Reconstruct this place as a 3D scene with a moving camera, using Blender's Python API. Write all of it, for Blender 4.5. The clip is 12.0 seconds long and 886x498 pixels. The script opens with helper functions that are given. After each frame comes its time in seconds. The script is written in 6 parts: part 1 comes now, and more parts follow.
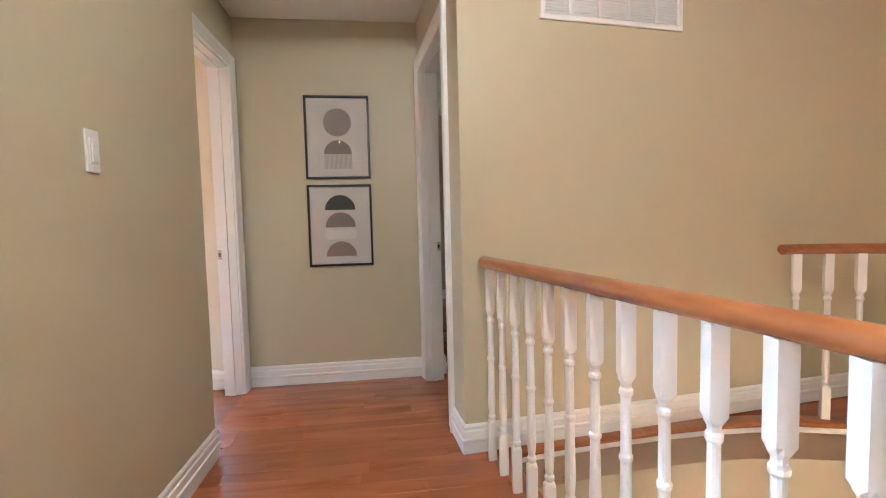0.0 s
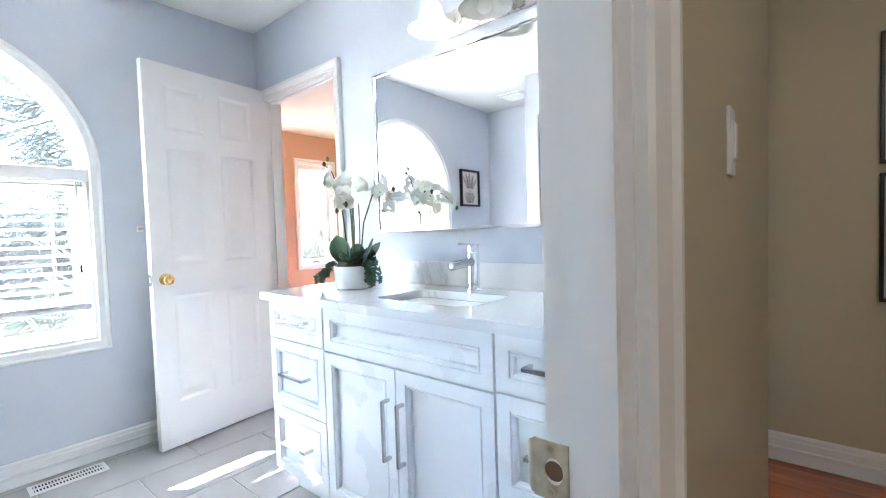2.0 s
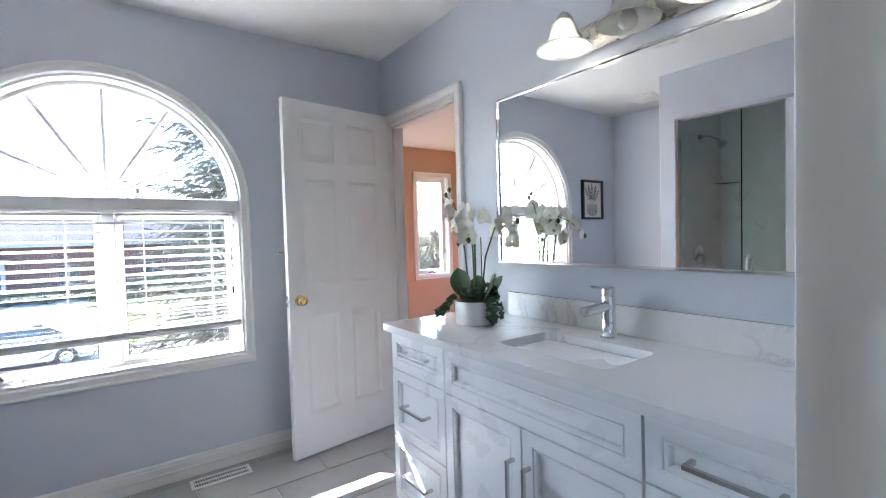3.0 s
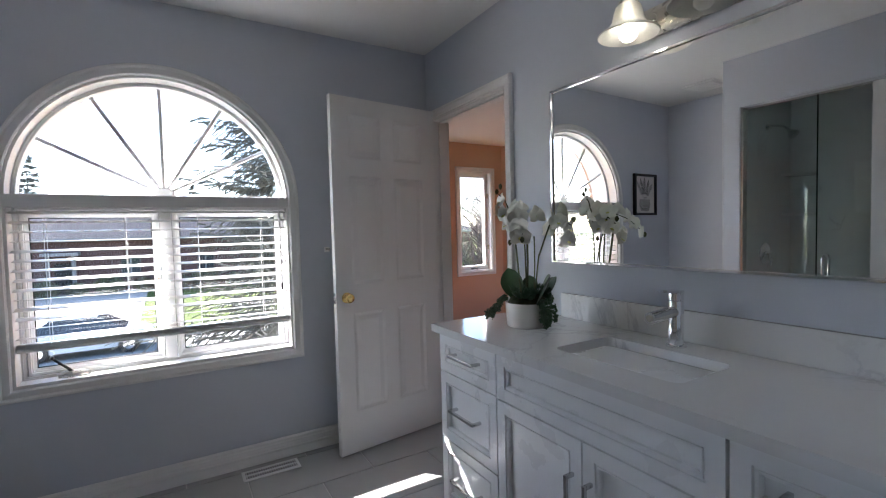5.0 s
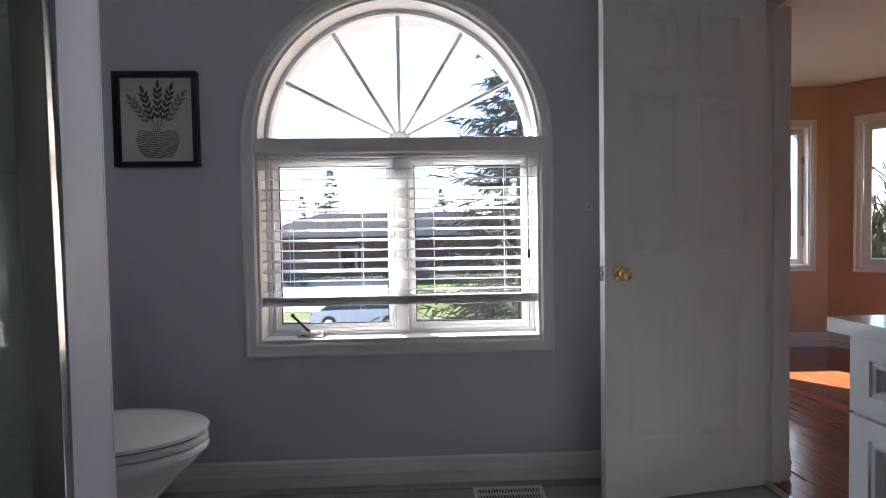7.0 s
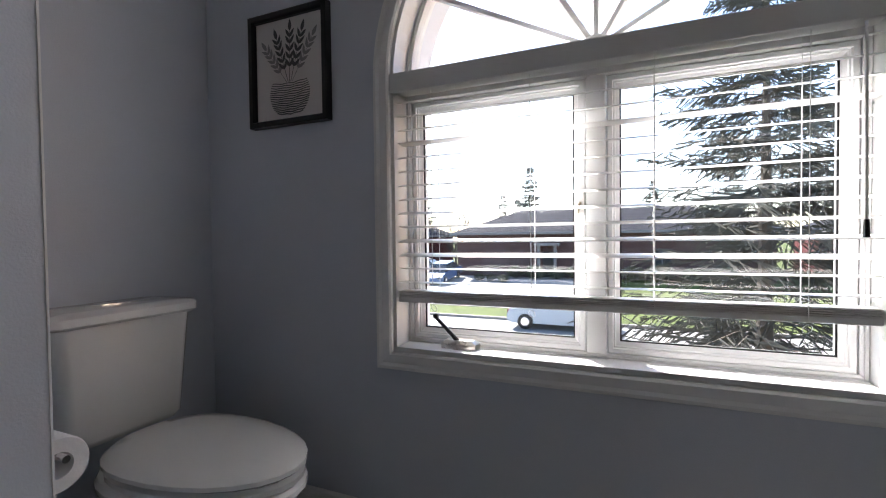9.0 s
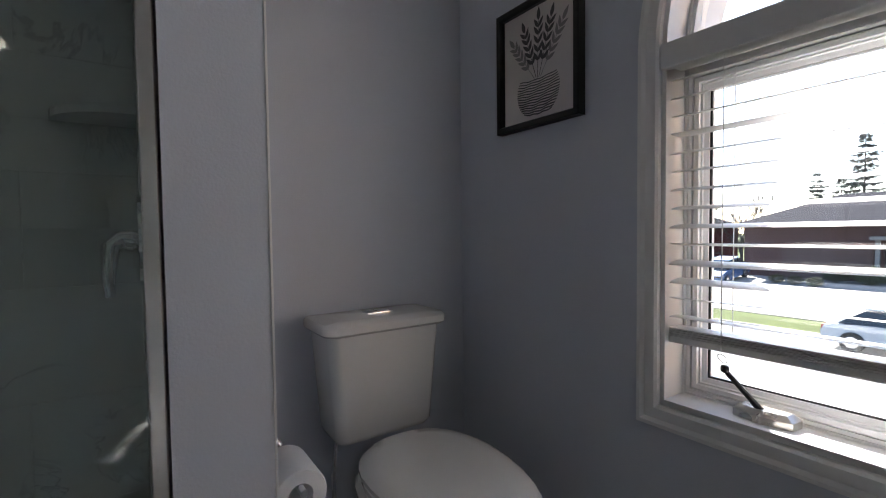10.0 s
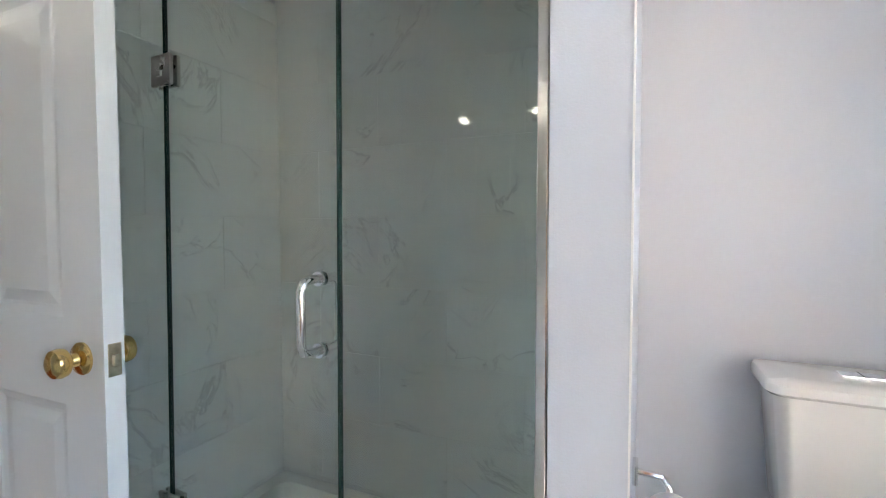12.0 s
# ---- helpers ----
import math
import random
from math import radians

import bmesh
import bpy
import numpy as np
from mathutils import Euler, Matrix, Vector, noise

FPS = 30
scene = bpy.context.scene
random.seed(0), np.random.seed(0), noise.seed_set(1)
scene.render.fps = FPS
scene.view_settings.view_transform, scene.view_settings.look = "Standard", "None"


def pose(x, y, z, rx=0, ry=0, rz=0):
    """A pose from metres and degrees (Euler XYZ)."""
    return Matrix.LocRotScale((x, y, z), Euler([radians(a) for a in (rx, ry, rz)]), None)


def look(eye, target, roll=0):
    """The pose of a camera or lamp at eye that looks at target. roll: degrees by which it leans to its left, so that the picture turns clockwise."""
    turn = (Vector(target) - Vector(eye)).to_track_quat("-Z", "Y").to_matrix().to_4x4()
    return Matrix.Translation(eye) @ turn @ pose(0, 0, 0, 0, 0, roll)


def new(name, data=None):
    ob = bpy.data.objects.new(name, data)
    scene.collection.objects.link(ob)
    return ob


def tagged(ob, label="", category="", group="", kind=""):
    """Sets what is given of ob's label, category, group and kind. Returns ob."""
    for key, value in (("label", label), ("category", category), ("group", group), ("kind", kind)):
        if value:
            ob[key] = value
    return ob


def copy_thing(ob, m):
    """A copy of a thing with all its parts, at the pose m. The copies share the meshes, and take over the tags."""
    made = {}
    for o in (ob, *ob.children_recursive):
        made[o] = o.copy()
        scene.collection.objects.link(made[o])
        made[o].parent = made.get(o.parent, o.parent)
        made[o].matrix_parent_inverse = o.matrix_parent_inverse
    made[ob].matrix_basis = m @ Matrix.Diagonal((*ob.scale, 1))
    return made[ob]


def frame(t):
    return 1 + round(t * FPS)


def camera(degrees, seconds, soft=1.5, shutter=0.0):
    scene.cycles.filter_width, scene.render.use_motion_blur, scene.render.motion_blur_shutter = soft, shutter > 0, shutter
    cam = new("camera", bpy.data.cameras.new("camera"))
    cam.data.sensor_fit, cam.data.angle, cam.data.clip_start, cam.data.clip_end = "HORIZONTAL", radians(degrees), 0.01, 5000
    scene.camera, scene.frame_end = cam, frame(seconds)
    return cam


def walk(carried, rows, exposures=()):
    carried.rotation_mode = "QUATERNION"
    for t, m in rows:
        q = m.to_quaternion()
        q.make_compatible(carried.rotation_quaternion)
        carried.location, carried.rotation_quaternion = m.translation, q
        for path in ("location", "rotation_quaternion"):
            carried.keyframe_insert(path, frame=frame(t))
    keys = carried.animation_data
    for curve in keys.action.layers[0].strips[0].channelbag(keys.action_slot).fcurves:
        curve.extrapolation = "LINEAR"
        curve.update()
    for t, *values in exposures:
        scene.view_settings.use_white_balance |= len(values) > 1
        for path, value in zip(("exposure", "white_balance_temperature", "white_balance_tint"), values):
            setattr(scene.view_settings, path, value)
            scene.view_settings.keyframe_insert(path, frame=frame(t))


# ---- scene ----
cam = camera(89.3, 12.0, 1.1)
PATH = [
    (0, (0.341, 0.315, 1.037), (0.594, 2.295, 0.916), -1.4),
    (0.5, (0.166, 0.438, 1.051), (0.121, 2.434, 0.936), -1.5),
    (1, (-0.026, 0.595, 1.057), (-0.489, 2.537, 0.947), -1.7),
    (1.5, (-0.177, 0.679, 1.076), (-1.101, 2.45, 0.981), -1.9),
    (2, (-0.326, 0.739, 1.114), (-1.616, 2.265, 1.033), -1.8),
    (2.5, (-0.401, 0.764, 1.188), (-1.923, 2.06, 1.116), -1.8),
    (3, (-0.434, 0.777, 1.253), (-2.057, 1.944, 1.189), -1.6),
    (5, (-0.51, 0.775, 1.27), (-2.228, 1.795, 1.187), -1.5),
    (5.5, (-0.623, 0.792, 1.23), (-2.444, 1.615, 1.152), -1.3),
    (6, (-0.839, 0.818, 1.162), (-2.773, 1.324, 1.093), -1.2),
    (6.5, (-1.04, 0.835, 1.103), (-3.023, 1.083, 1.045), -1.0),
    (8.5, (-1.8, 0.875, 0.983), (-3.745, 0.412, 0.928), -1.0),
    (9, (-1.923, 0.832, 0.972), (-3.76, 0.041, 0.922), -0.7),
    (9.5, (-2.045, 0.766, 1.005), (-3.604, -0.485, 0.936), -0.7),
    (10, (-2.104, 0.721, 1.044), (-3.241, -0.922, 0.967), -0.7),
    (10.5, (-2.155, 0.706, 1.085), (-2.685, -1.221, 1.016), -0.4),
    (11, (-2.168, 0.754, 1.121), (-2.135, -1.245, 1.055), -0.5),
    (11.5, (-2.196, 0.787, 1.123), (-1.79, -1.17, 1.043), -0.1),
    (12, (-2.258, 0.8, 1.136), (-1.438, -1.023, 1.059), -0.1),
]
EXPOSURE = [(0, 6.7, 5750, 12), (0.5, 6.75, 5650, 11), (1, 6.7, 5700, 9), (1.5, 6.1, 5600, 8), (2, 5.55, 5600, 7), (2.5, 5.0, 5600, 10), (3, 4.45, 5750, 11), (5, 3.2, 6000, 13), (6, 2.85, 6150, 14), (6.5, 2.7, 6150, 14), (8.5, 2.7, 6200, 14), (9, 2.5, 6250, 14), (9.5, 2.1, 6300, 14), (10, 2.45, 6300, 13), (10.5, 3.4, 6350, 10), (11, 4.3, 6350, 9), (11.5, 4.55, 6300, 9), (12, 4.6, 6300, 9)]
walk(cam, [(t, look(eye, target, roll)) for t, eye, target, roll in PATH], EXPOSURE)

# ---- light: sun in the south-west, sky, bulbs further down in their lamps ----
SUN_WAY = Vector((0.94, 0.82, -1.0)).normalized()
world = bpy.data.worlds.new("sky")
scene.world = world
world.use_nodes = True
wn = world.node_tree
sky = wn.nodes.new("ShaderNodeTexSky")
sky.sky_type = "NISHITA"
sky.sun_disc = False
sky.sun_elevation = math.asin(-SUN_WAY.z)
sky.sun_rotation = math.atan2(-SUN_WAY.x, -SUN_WAY.y)
sky.air_density, sky.dust_density = 1.0, 0.6
wn.links.new(sky.outputs[0], wn.nodes["Background"].inputs[0])
wn.nodes["Background"].inputs[1].default_value = 0.10
sun = new("sun", bpy.data.lights.new("sun", "SUN"))
sun.data.energy, sun.data.angle, sun.data.color = 5.0, radians(0.6), (1.0, 0.94, 0.86)
sun.matrix_world = look((0, 0, 0), SUN_WAY)


# ---- materials ----
def material(name, colour, rough=0.5, metal=0.0, spread=0.06, scale=6.0, bump=0.0, bump_scale=200.0, coat=0.0, random_value=0.0, spec=0.5, stretch=(1, 1, 1), vein=None):
    """A surface with large blotches, fine grain, some relief and, where asked, a random shade per piece."""
    m = bpy.data.materials.new(name)
    m.use_nodes = True
    nt = m.node_tree
    b = nt.nodes["Principled BSDF"]
    b.inputs["Roughness"].default_value = rough
    b.inputs["Metallic"].default_value = metal
    b.inputs["Coat Weight"].default_value = coat
    b.inputs["Coat Roughness"].default_value = 0.12
    b.inputs["Specular IOR Level"].default_value = spec
    co = nt.nodes.new("ShaderNodeTexCoord")
    mp = nt.nodes.new("ShaderNodeMapping")
    mp.inputs["Scale"].default_value = stretch
    nt.links.new(co.outputs["Object"], mp.inputs[0])
    big = nt.nodes.new("ShaderNodeTexNoise")
    big.inputs["Scale"].default_value, big.inputs["Detail"].default_value = scale, 6
    nt.links.new(mp.outputs[0], big.inputs["Vector"])
    ramp = nt.nodes.new("ShaderNodeMapRange")
    ramp.inputs["From Min"].default_value, ramp.inputs["From Max"].default_value = 0.25, 0.75
    ramp.inputs["To Min"].default_value, ramp.inputs["To Max"].default_value = 1 - spread, 1 + spread
    nt.links.new(big.outputs[0], ramp.inputs[0])
    hsv = nt.nodes.new("ShaderNodeHueSaturation")
    hsv.inputs["Color"].default_value = (*colour, 1)
    last = ramp.outputs[0]
    if random_value:
        info = nt.nodes.new("ShaderNodeObjectInfo")
        vary = nt.nodes.new("ShaderNodeMapRange")
        vary.inputs["To Min"].default_value, vary.inputs["To Max"].default_value = 1 - random_value, 1 + random_value
        nt.links.new(info.outputs["Random"], vary.inputs[0])
        mul = nt.nodes.new("ShaderNodeMath")
        mul.operation = "MULTIPLY"
        nt.links.new(last, mul.inputs[0])
        nt.links.new(vary.outputs[0], mul.inputs[1])
        last = mul.outputs[0]
        shift = nt.nodes.new("ShaderNodeVectorMath")
        shift.operation = "MULTIPLY_ADD"
        shift.inputs[1].default_value = (17.0, 29.0, 23.0)
        nt.links.new(info.outputs["Random"], shift.inputs[0])
        nt.links.new(co.outputs["Object"], shift.inputs[2])
        nt.links.new(shift.outputs[0], mp.inputs[0])
    nt.links.new(last, hsv.inputs["Value"])
    out = hsv.outputs[0]
    if vein:
        vcol, vscale, vwide, vmix = vein
        n1 = nt.nodes.new("ShaderNodeTexNoise")
        n1.inputs["Scale"].default_value, n1.inputs["Detail"].default_value, n1.inputs["Distortion"].default_value = vscale, 9, 1.6
        n1.inputs["Roughness"].default_value = 0.62
        nt.links.new(mp.outputs[0], n1.inputs["Vector"])
        sub = nt.nodes.new("ShaderNodeMath")
        sub.operation = "SUBTRACT"
        sub.inputs[1].default_value = 0.5
        nt.links.new(n1.outputs[0], sub.inputs[0])
        ab = nt.nodes.new("ShaderNodeMath")
        ab.operation = "ABSOLUTE"
        nt.links.new(sub.outputs[0], ab.inputs[0])
        near = nt.nodes.new("ShaderNodeMapRange")
        near.inputs["From Min"].default_value, near.inputs["From Max"].default_value = 0.0, vwide
        near.inputs["To Min"].default_value, near.inputs["To Max"].default_value = vmix, 0.0
        nt.links.new(ab.outputs[0], near.inputs[0])
        n2 = nt.nodes.new("ShaderNodeTexNoise")
        n2.inputs["Scale"].default_value = vscale * 1.3
        nt.links.new(mp.outputs[0], n2.inputs["Vector"])
        gate = nt.nodes.new("ShaderNodeMapRange")
        gate.inputs["From Min"].default_value, gate.inputs["From Max"].default_value = 0.47, 0.6
        nt.links.new(n2.outputs[0], gate.inputs[0])
        both = nt.nodes.new("ShaderNodeMath")
        both.operation = "MULTIPLY"
        nt.links.new(near.outputs[0], both.inputs[0])
        nt.links.new(gate.outputs[0], both.inputs[1])
        mix = nt.nodes.new("ShaderNodeMixRGB")
        mix.inputs[2].default_value = (*vcol, 1)
        nt.links.new(both.outputs[0], mix.inputs[0])
        nt.links.new(out, mix.inputs[1])
        out = mix.outputs[0]
    nt.links.new(out, b.inputs["Base Color"])
    rr = nt.nodes.new("ShaderNodeMapRange")
    rr.inputs["To Min"].default_value, rr.inputs["To Max"].default_value = rough * 0.85, min(1, rough * 1.15)
    nt.links.new(big.outputs[0], rr.inputs[0])
    nt.links.new(rr.outputs[0], b.inputs["Roughness"])
    if bump:
        fine = nt.nodes.new("ShaderNodeTexNoise")
        fine.inputs["Scale"].default_value, fine.inputs["Detail"].default_value = bump_scale, 3
        nt.links.new(mp.outputs[0], fine.inputs["Vector"])
        bp = nt.nodes.new("ShaderNodeBump")
        bp.inputs["Strength"].default_value, bp.inputs["Distance"].default_value = bump, 0.002
        nt.links.new(fine.outputs[0], bp.inputs["Height"])
        nt.links.new(bp.outputs[0], b.inputs["Normal"])
    return m


def wood(name, light, dark, rough, along, coat=0.0, ring=14.0):
    """Wood with grain along one axis (0, 1 or 2), shaded piece by piece."""
    m = material(name, light, rough, 0, 0.1, 5, 0.15, 60, coat, 0.16, 0.5, tuple(0.12 if n == along else 1.0 for n in range(3)))
    nt = m.node_tree
    b = nt.nodes["Principled BSDF"]
    was = b.inputs["Base Color"].links[0].from_socket
    mp = nt.nodes["Mapping"]
    info = nt.nodes.new("ShaderNodeObjectInfo")
    move = nt.nodes.new("ShaderNodeVectorMath")
    move.operation = "MULTIPLY_ADD"
    move.inputs[1].default_value = (7.0, 3.0, 5.0)
    nt.links.new(info.outputs["Random"], move.inputs[0])
    nt.links.new(mp.outputs[0], move.inputs[2])
    n = nt.nodes.new("ShaderNodeTexNoise")
    n.inputs["Scale"].default_value, n.inputs["Detail"].default_value, n.inputs["Distortion"].default_value = ring, 8, 0.6
    nt.links.new(move.outputs[0], n.inputs["Vector"])
    r = nt.nodes.new("ShaderNodeMapRange")
    r.inputs["From Min"].default_value, r.inputs["From Max"].default_value = 0.42, 0.7
    nt.links.new(n.outputs[0], r.inputs[0])
    mix = nt.nodes.new("ShaderNodeMixRGB")
    mix.inputs[2].default_value = (*dark, 1)
    nt.links.new(r.outputs[0], mix.inputs[0])
    nt.links.new(was, mix.inputs[1])
    nt.links.new(mix.outputs[0], b.inputs["Base Color"])
    return m


def clear_glass(name, tint, gloss_rough=0.0):
    m = bpy.data.materials.new(name)
    m.use_nodes = True
    nt = m.node_tree
    nt.nodes.remove(nt.nodes["Principled BSDF"])
    tr = nt.nodes.new("ShaderNodeBsdfTransparent")
    tr.inputs[0].default_value = (*tint, 1)
    gl = nt.nodes.new("ShaderNodeBsdfGlossy")
    gl.inputs["Roughness"].default_value = gloss_rough
    fr = nt.nodes.new("ShaderNodeLayerWeight")
    fr.inputs[0].default_value = 0.5
    five = nt.nodes.new("ShaderNodeMath")
    five.operation = "POWER"
    five.inputs[1].default_value = 5.0
    nt.links.new(fr.outputs["Facing"], five.inputs[0])
    amount = nt.nodes.new("ShaderNodeMapRange")
    amount.inputs["To Min"].default_value, amount.inputs["To Max"].default_value = 0.04, 1.0
    nt.links.new(five.outputs[0], amount.inputs[0])
    mix = nt.nodes.new("ShaderNodeMixShader")
    nt.links.new(amount.outputs[0], mix.inputs[0])
    nt.links.new(tr.outputs[0], mix.inputs[1])
    nt.links.new(gl.outputs[0], mix.inputs[2])
    nt.links.new(mix.outputs[0], nt.nodes["Material Output"].inputs[0])
    return m


def glow(name, colour, strength):
    m = bpy.data.materials.new(name)
    m.use_nodes = True
    b = m.node_tree.nodes["Principled BSDF"]
    b.inputs["Base Color"].default_value = (0.9, 0.88, 0.84, 1)
    b.inputs["Emission Color"].default_value = (*colour, 1)
    b.inputs["Emission Strength"].default_value = strength
    return m


PAINT_BATH = material("blue_grey_wall_paint", (0.57, 0.60, 0.66), 0.5, 0, 0.025, 1.5, 0.25, 260)
PAINT_HALL = material("beige_wall_paint", (0.525, 0.478, 0.338), 0.42, 0, 0.025, 1.3, 0.25, 260)
PAINT_PEACH = material("peach_wall_paint", (0.60, 0.39, 0.265), 0.5, 0, 0.03, 1.5, 0.25, 260)
CREAM_PAINT = material("cream_wall_paint", (0.76, 0.70, 0.58), 0.5, 0, 0.03, 1.5, 0.25, 260)
PAINT_ROOM = material("taupe_wall_paint", (0.50, 0.42, 0.34), 0.5, 0, 0.03, 1.5, 0.25, 260)
CEILING = material("ceiling_white", (0.80, 0.80, 0.79), 0.8, 0, 0.02, 2, 0.4, 180)
WHITE = material("white_trim_paint", (0.80, 0.80, 0.79), 0.32, 0, 0.015, 4, 0.06, 90)
DOOR_WHITE = material("white_door_paint", (0.80, 0.80, 0.79), 0.35, 0, 0.015, 3, 0.22, 120, stretch=(1, 1, 0.2))
CABINET = material("white_cabinet_lacquer", (0.80, 0.81, 0.82), 0.28, 0, 0.01, 5)
VINYL = material("white_vinyl", (0.82, 0.82, 0.82), 0.35, 0, 0.01, 5)
SLAT = material("white_blind_slat", (0.80, 0.80, 0.79), 0.4, 0, 0.02, 8)
QUARTZ = material("white_veined_quartz", (0.78, 0.78, 0.78), 0.06, 0, 0.012, 2, vein=((0.46, 0.46, 0.48), 0.9, 0.016, 0.5), coat=0.4)
TILE_WALL = material("veined_wall_tile", (0.80, 0.81, 0.80), 0.3, 0, 0.03, 2, random_value=0.012, vein=((0.40, 0.41, 0.42), 2.2, 0.013, 0.6), stretch=(1, 1, 0.7))
GROUT = material("pale_grout", (0.74, 0.75, 0.74), 0.85, 0, 0.05, 30)
TILE_FLOOR = material("grey_floor_tile", (0.39, 0.385, 0.38), 0.36, 0, 0.07, 3, 0.05, 60, random_value=0.04)
GROUT_FLOOR = material("floor_grout", (0.62, 0.61, 0.59), 0.85, 0, 0.05, 30)
PORCELAIN = material("white_porcelain", (0.80, 0.80, 0.785), 0.06, 0, 0.005, 3, coat=0.3)
CHROME = material("chrome", (0.82, 0.82, 0.83), 0.07, 1.0, 0.01, 5)
NICKEL = material("brushed_nickel", (0.60, 0.57, 0.52), 0.28, 1.0, 0.05, 40)
STEEL = material("polished_channel", (0.72, 0.70, 0.66), 0.2, 1.0, 0.05, 20)
BRASS = material("brass", (0.72, 0.52, 0.20), 0.16, 1.0, 0.06, 20)
OLD_BRASS = material("worn_strike_brass", (0.55, 0.47, 0.34), 0.32, 1.0, 0.25, 60)
BLACK = material("black_frame_lacquer", (0.012, 0.012, 0.013), 0.3, 0, 0.1, 10)
DARK = material("dark_hole", (0.02, 0.02, 0.02), 0.8)
PAPER = material("warm_white_paper", (0.68, 0.63, 0.60), 0.85, 0, 0.01, 4)
MIRROR = material("mirror_silver", (0.90, 0.92, 0.92), 0.0, 1.0, 0.0, 1)
PANE = clear_glass("window_glass", (0.97, 0.98, 0.98))
SHOWER_GLASS = clear_glass("shower_glass_green", (0.945, 0.977, 0.967))
GLASS_EDGE = material("dark_glass_edge", (0.02, 0.05, 0.045), 0.2)
OAK_FLOOR = wood("red_oak_floor", (0.43, 0.13, 0.036), (0.29, 0.07, 0.016), 0.2, 0, 0.5)
OAK_RAIL = wood("oak_handrail", (0.40, 0.15, 0.05), (0.27, 0.085, 0.025), 0.3, 1, 0.4, 22)
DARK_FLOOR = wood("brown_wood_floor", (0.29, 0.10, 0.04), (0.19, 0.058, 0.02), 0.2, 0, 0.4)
PULL = material("dark_chrome", (0.56, 0.56, 0.57), 0.2, 1.0, 0.05, 30)
BULB = glow("lit_bulb", (1.0, 0.90, 0.74), 1.15)


def frosted(name):
    m = material(name, (0.80, 0.79, 0.73), 0.4, 0, 0.3, 14)
    b = m.node_tree.nodes["Principled BSDF"]
    b.inputs["Subsurface Weight"].default_value = 0.0
    b.inputs["Transmission Weight"].default_value = 0.55
    return m


SHADE_GLASS = frosted("frosted_shade_glass")


# ---- building helpers ----
def part(name, bm, mat, parent=None, label="", smooth=False, loc=None):
    me = bpy.data.meshes.new(name)
    bmesh.ops.recalc_face_normals(bm, faces=bm.faces)
    bm.to_mesh(me)
    bm.free()
    for m in mat if isinstance(mat, (list, tuple)) else [mat]:
        me.materials.append(m)
    if smooth:
        me.polygons.foreach_set("use_smooth", [True] * len(me.polygons))
        me.set_sharp_from_angle(angle=radians(40))
    ob = new(name, me)
    if parent:
        ob.parent = parent
    if label:
        ob["label"] = label
    return ob


def thing(name, label, category, at=(0, 0, 0), group="", kind=""):
    ob = new(name)
    ob.empty_display_size = 0.05
    ob.location = at
    return tagged(ob, label, category, group, kind)


def box(bm, x0, x1, y0, y1, z0, z1, bevel=0.0, mi=0):
    g = bmesh.ops.create_cube(bm, size=1, matrix=Matrix.Translation(((x0 + x1) / 2, (y0 + y1) / 2, (z0 + z1) / 2)) @ Matrix.Diagonal((abs(x1 - x0), abs(y1 - y0), abs(z1 - z0), 1)))
    faces = {f for v in g["verts"] for f in v.link_faces}
    for f in faces:
        f.material_index = mi
    if bevel:
        edges = {e for v in g["verts"] for e in v.link_edges}
        bmesh.ops.bevel(bm, geom=list(edges), offset=bevel, segments=2, affect="EDGES", profile=0.6)
    return bm


def boxed(*a, **k):
    return box(bmesh.new(), *a, **k)


def loft(bm, rings, cap=(True, True), closed=True):
    """Skin over rings of points, all of one length."""
    rows = [[bm.verts.new(p) for p in ring] for ring in rings]
    n = len(rows[0])
    for a, b in zip(rows, rows[1:]):
        for i in range(n if closed else n - 1):
            j = (i + 1) % n
            bm.faces.new((a[i], a[j], b[j], b[i]))
    if cap[0]:
        bm.faces.new(rows[0][::-1])
    if cap[1]:
        bm.faces.new(rows[-1])
    return bm


def tube(bm, points, radius, sides=10, ends=True):
    """A round bar along points; radius: one number or one for each point."""
    pts = [Vector(p) for p in points]
    rs = radius if isinstance(radius, (list, tuple)) else [radius] * len(pts)
    rings, side = [], None
    for i, p in enumerate(pts):
        way = (pts[min(i + 1, len(pts) - 1)] - pts[max(i - 1, 0)]).normalized()
        if side is None:
            side = way.orthogonal().normalized()
        side = (side - way * side.dot(way)).normalized()
        up = way.cross(side)
        rings.append([p + rs[i] * (math.cos(a) * side + math.sin(a) * up) for a in (2 * math.pi * k / sides for k in range(sides))])
    return loft(bm, rings, (ends, ends))


def lathe(bm, profile, origin=(0, 0, 0), sides=20, axis="z", cap=(True, True)):
    """A turned shape: profile rows of (radius, height)."""
    o, rings = Vector(origin), []
    for r, h in profile:
        ring = []
        for k in range(sides):
            a = 2 * math.pi * k / sides
            c, s = r * math.cos(a), r * math.sin(a)
            ring.append(o + Vector({"z": (c, s, h), "y": (c, h, s), "x": (h, c, s)}[axis]))
        rings.append(ring)
    return loft(bm, rings, cap)


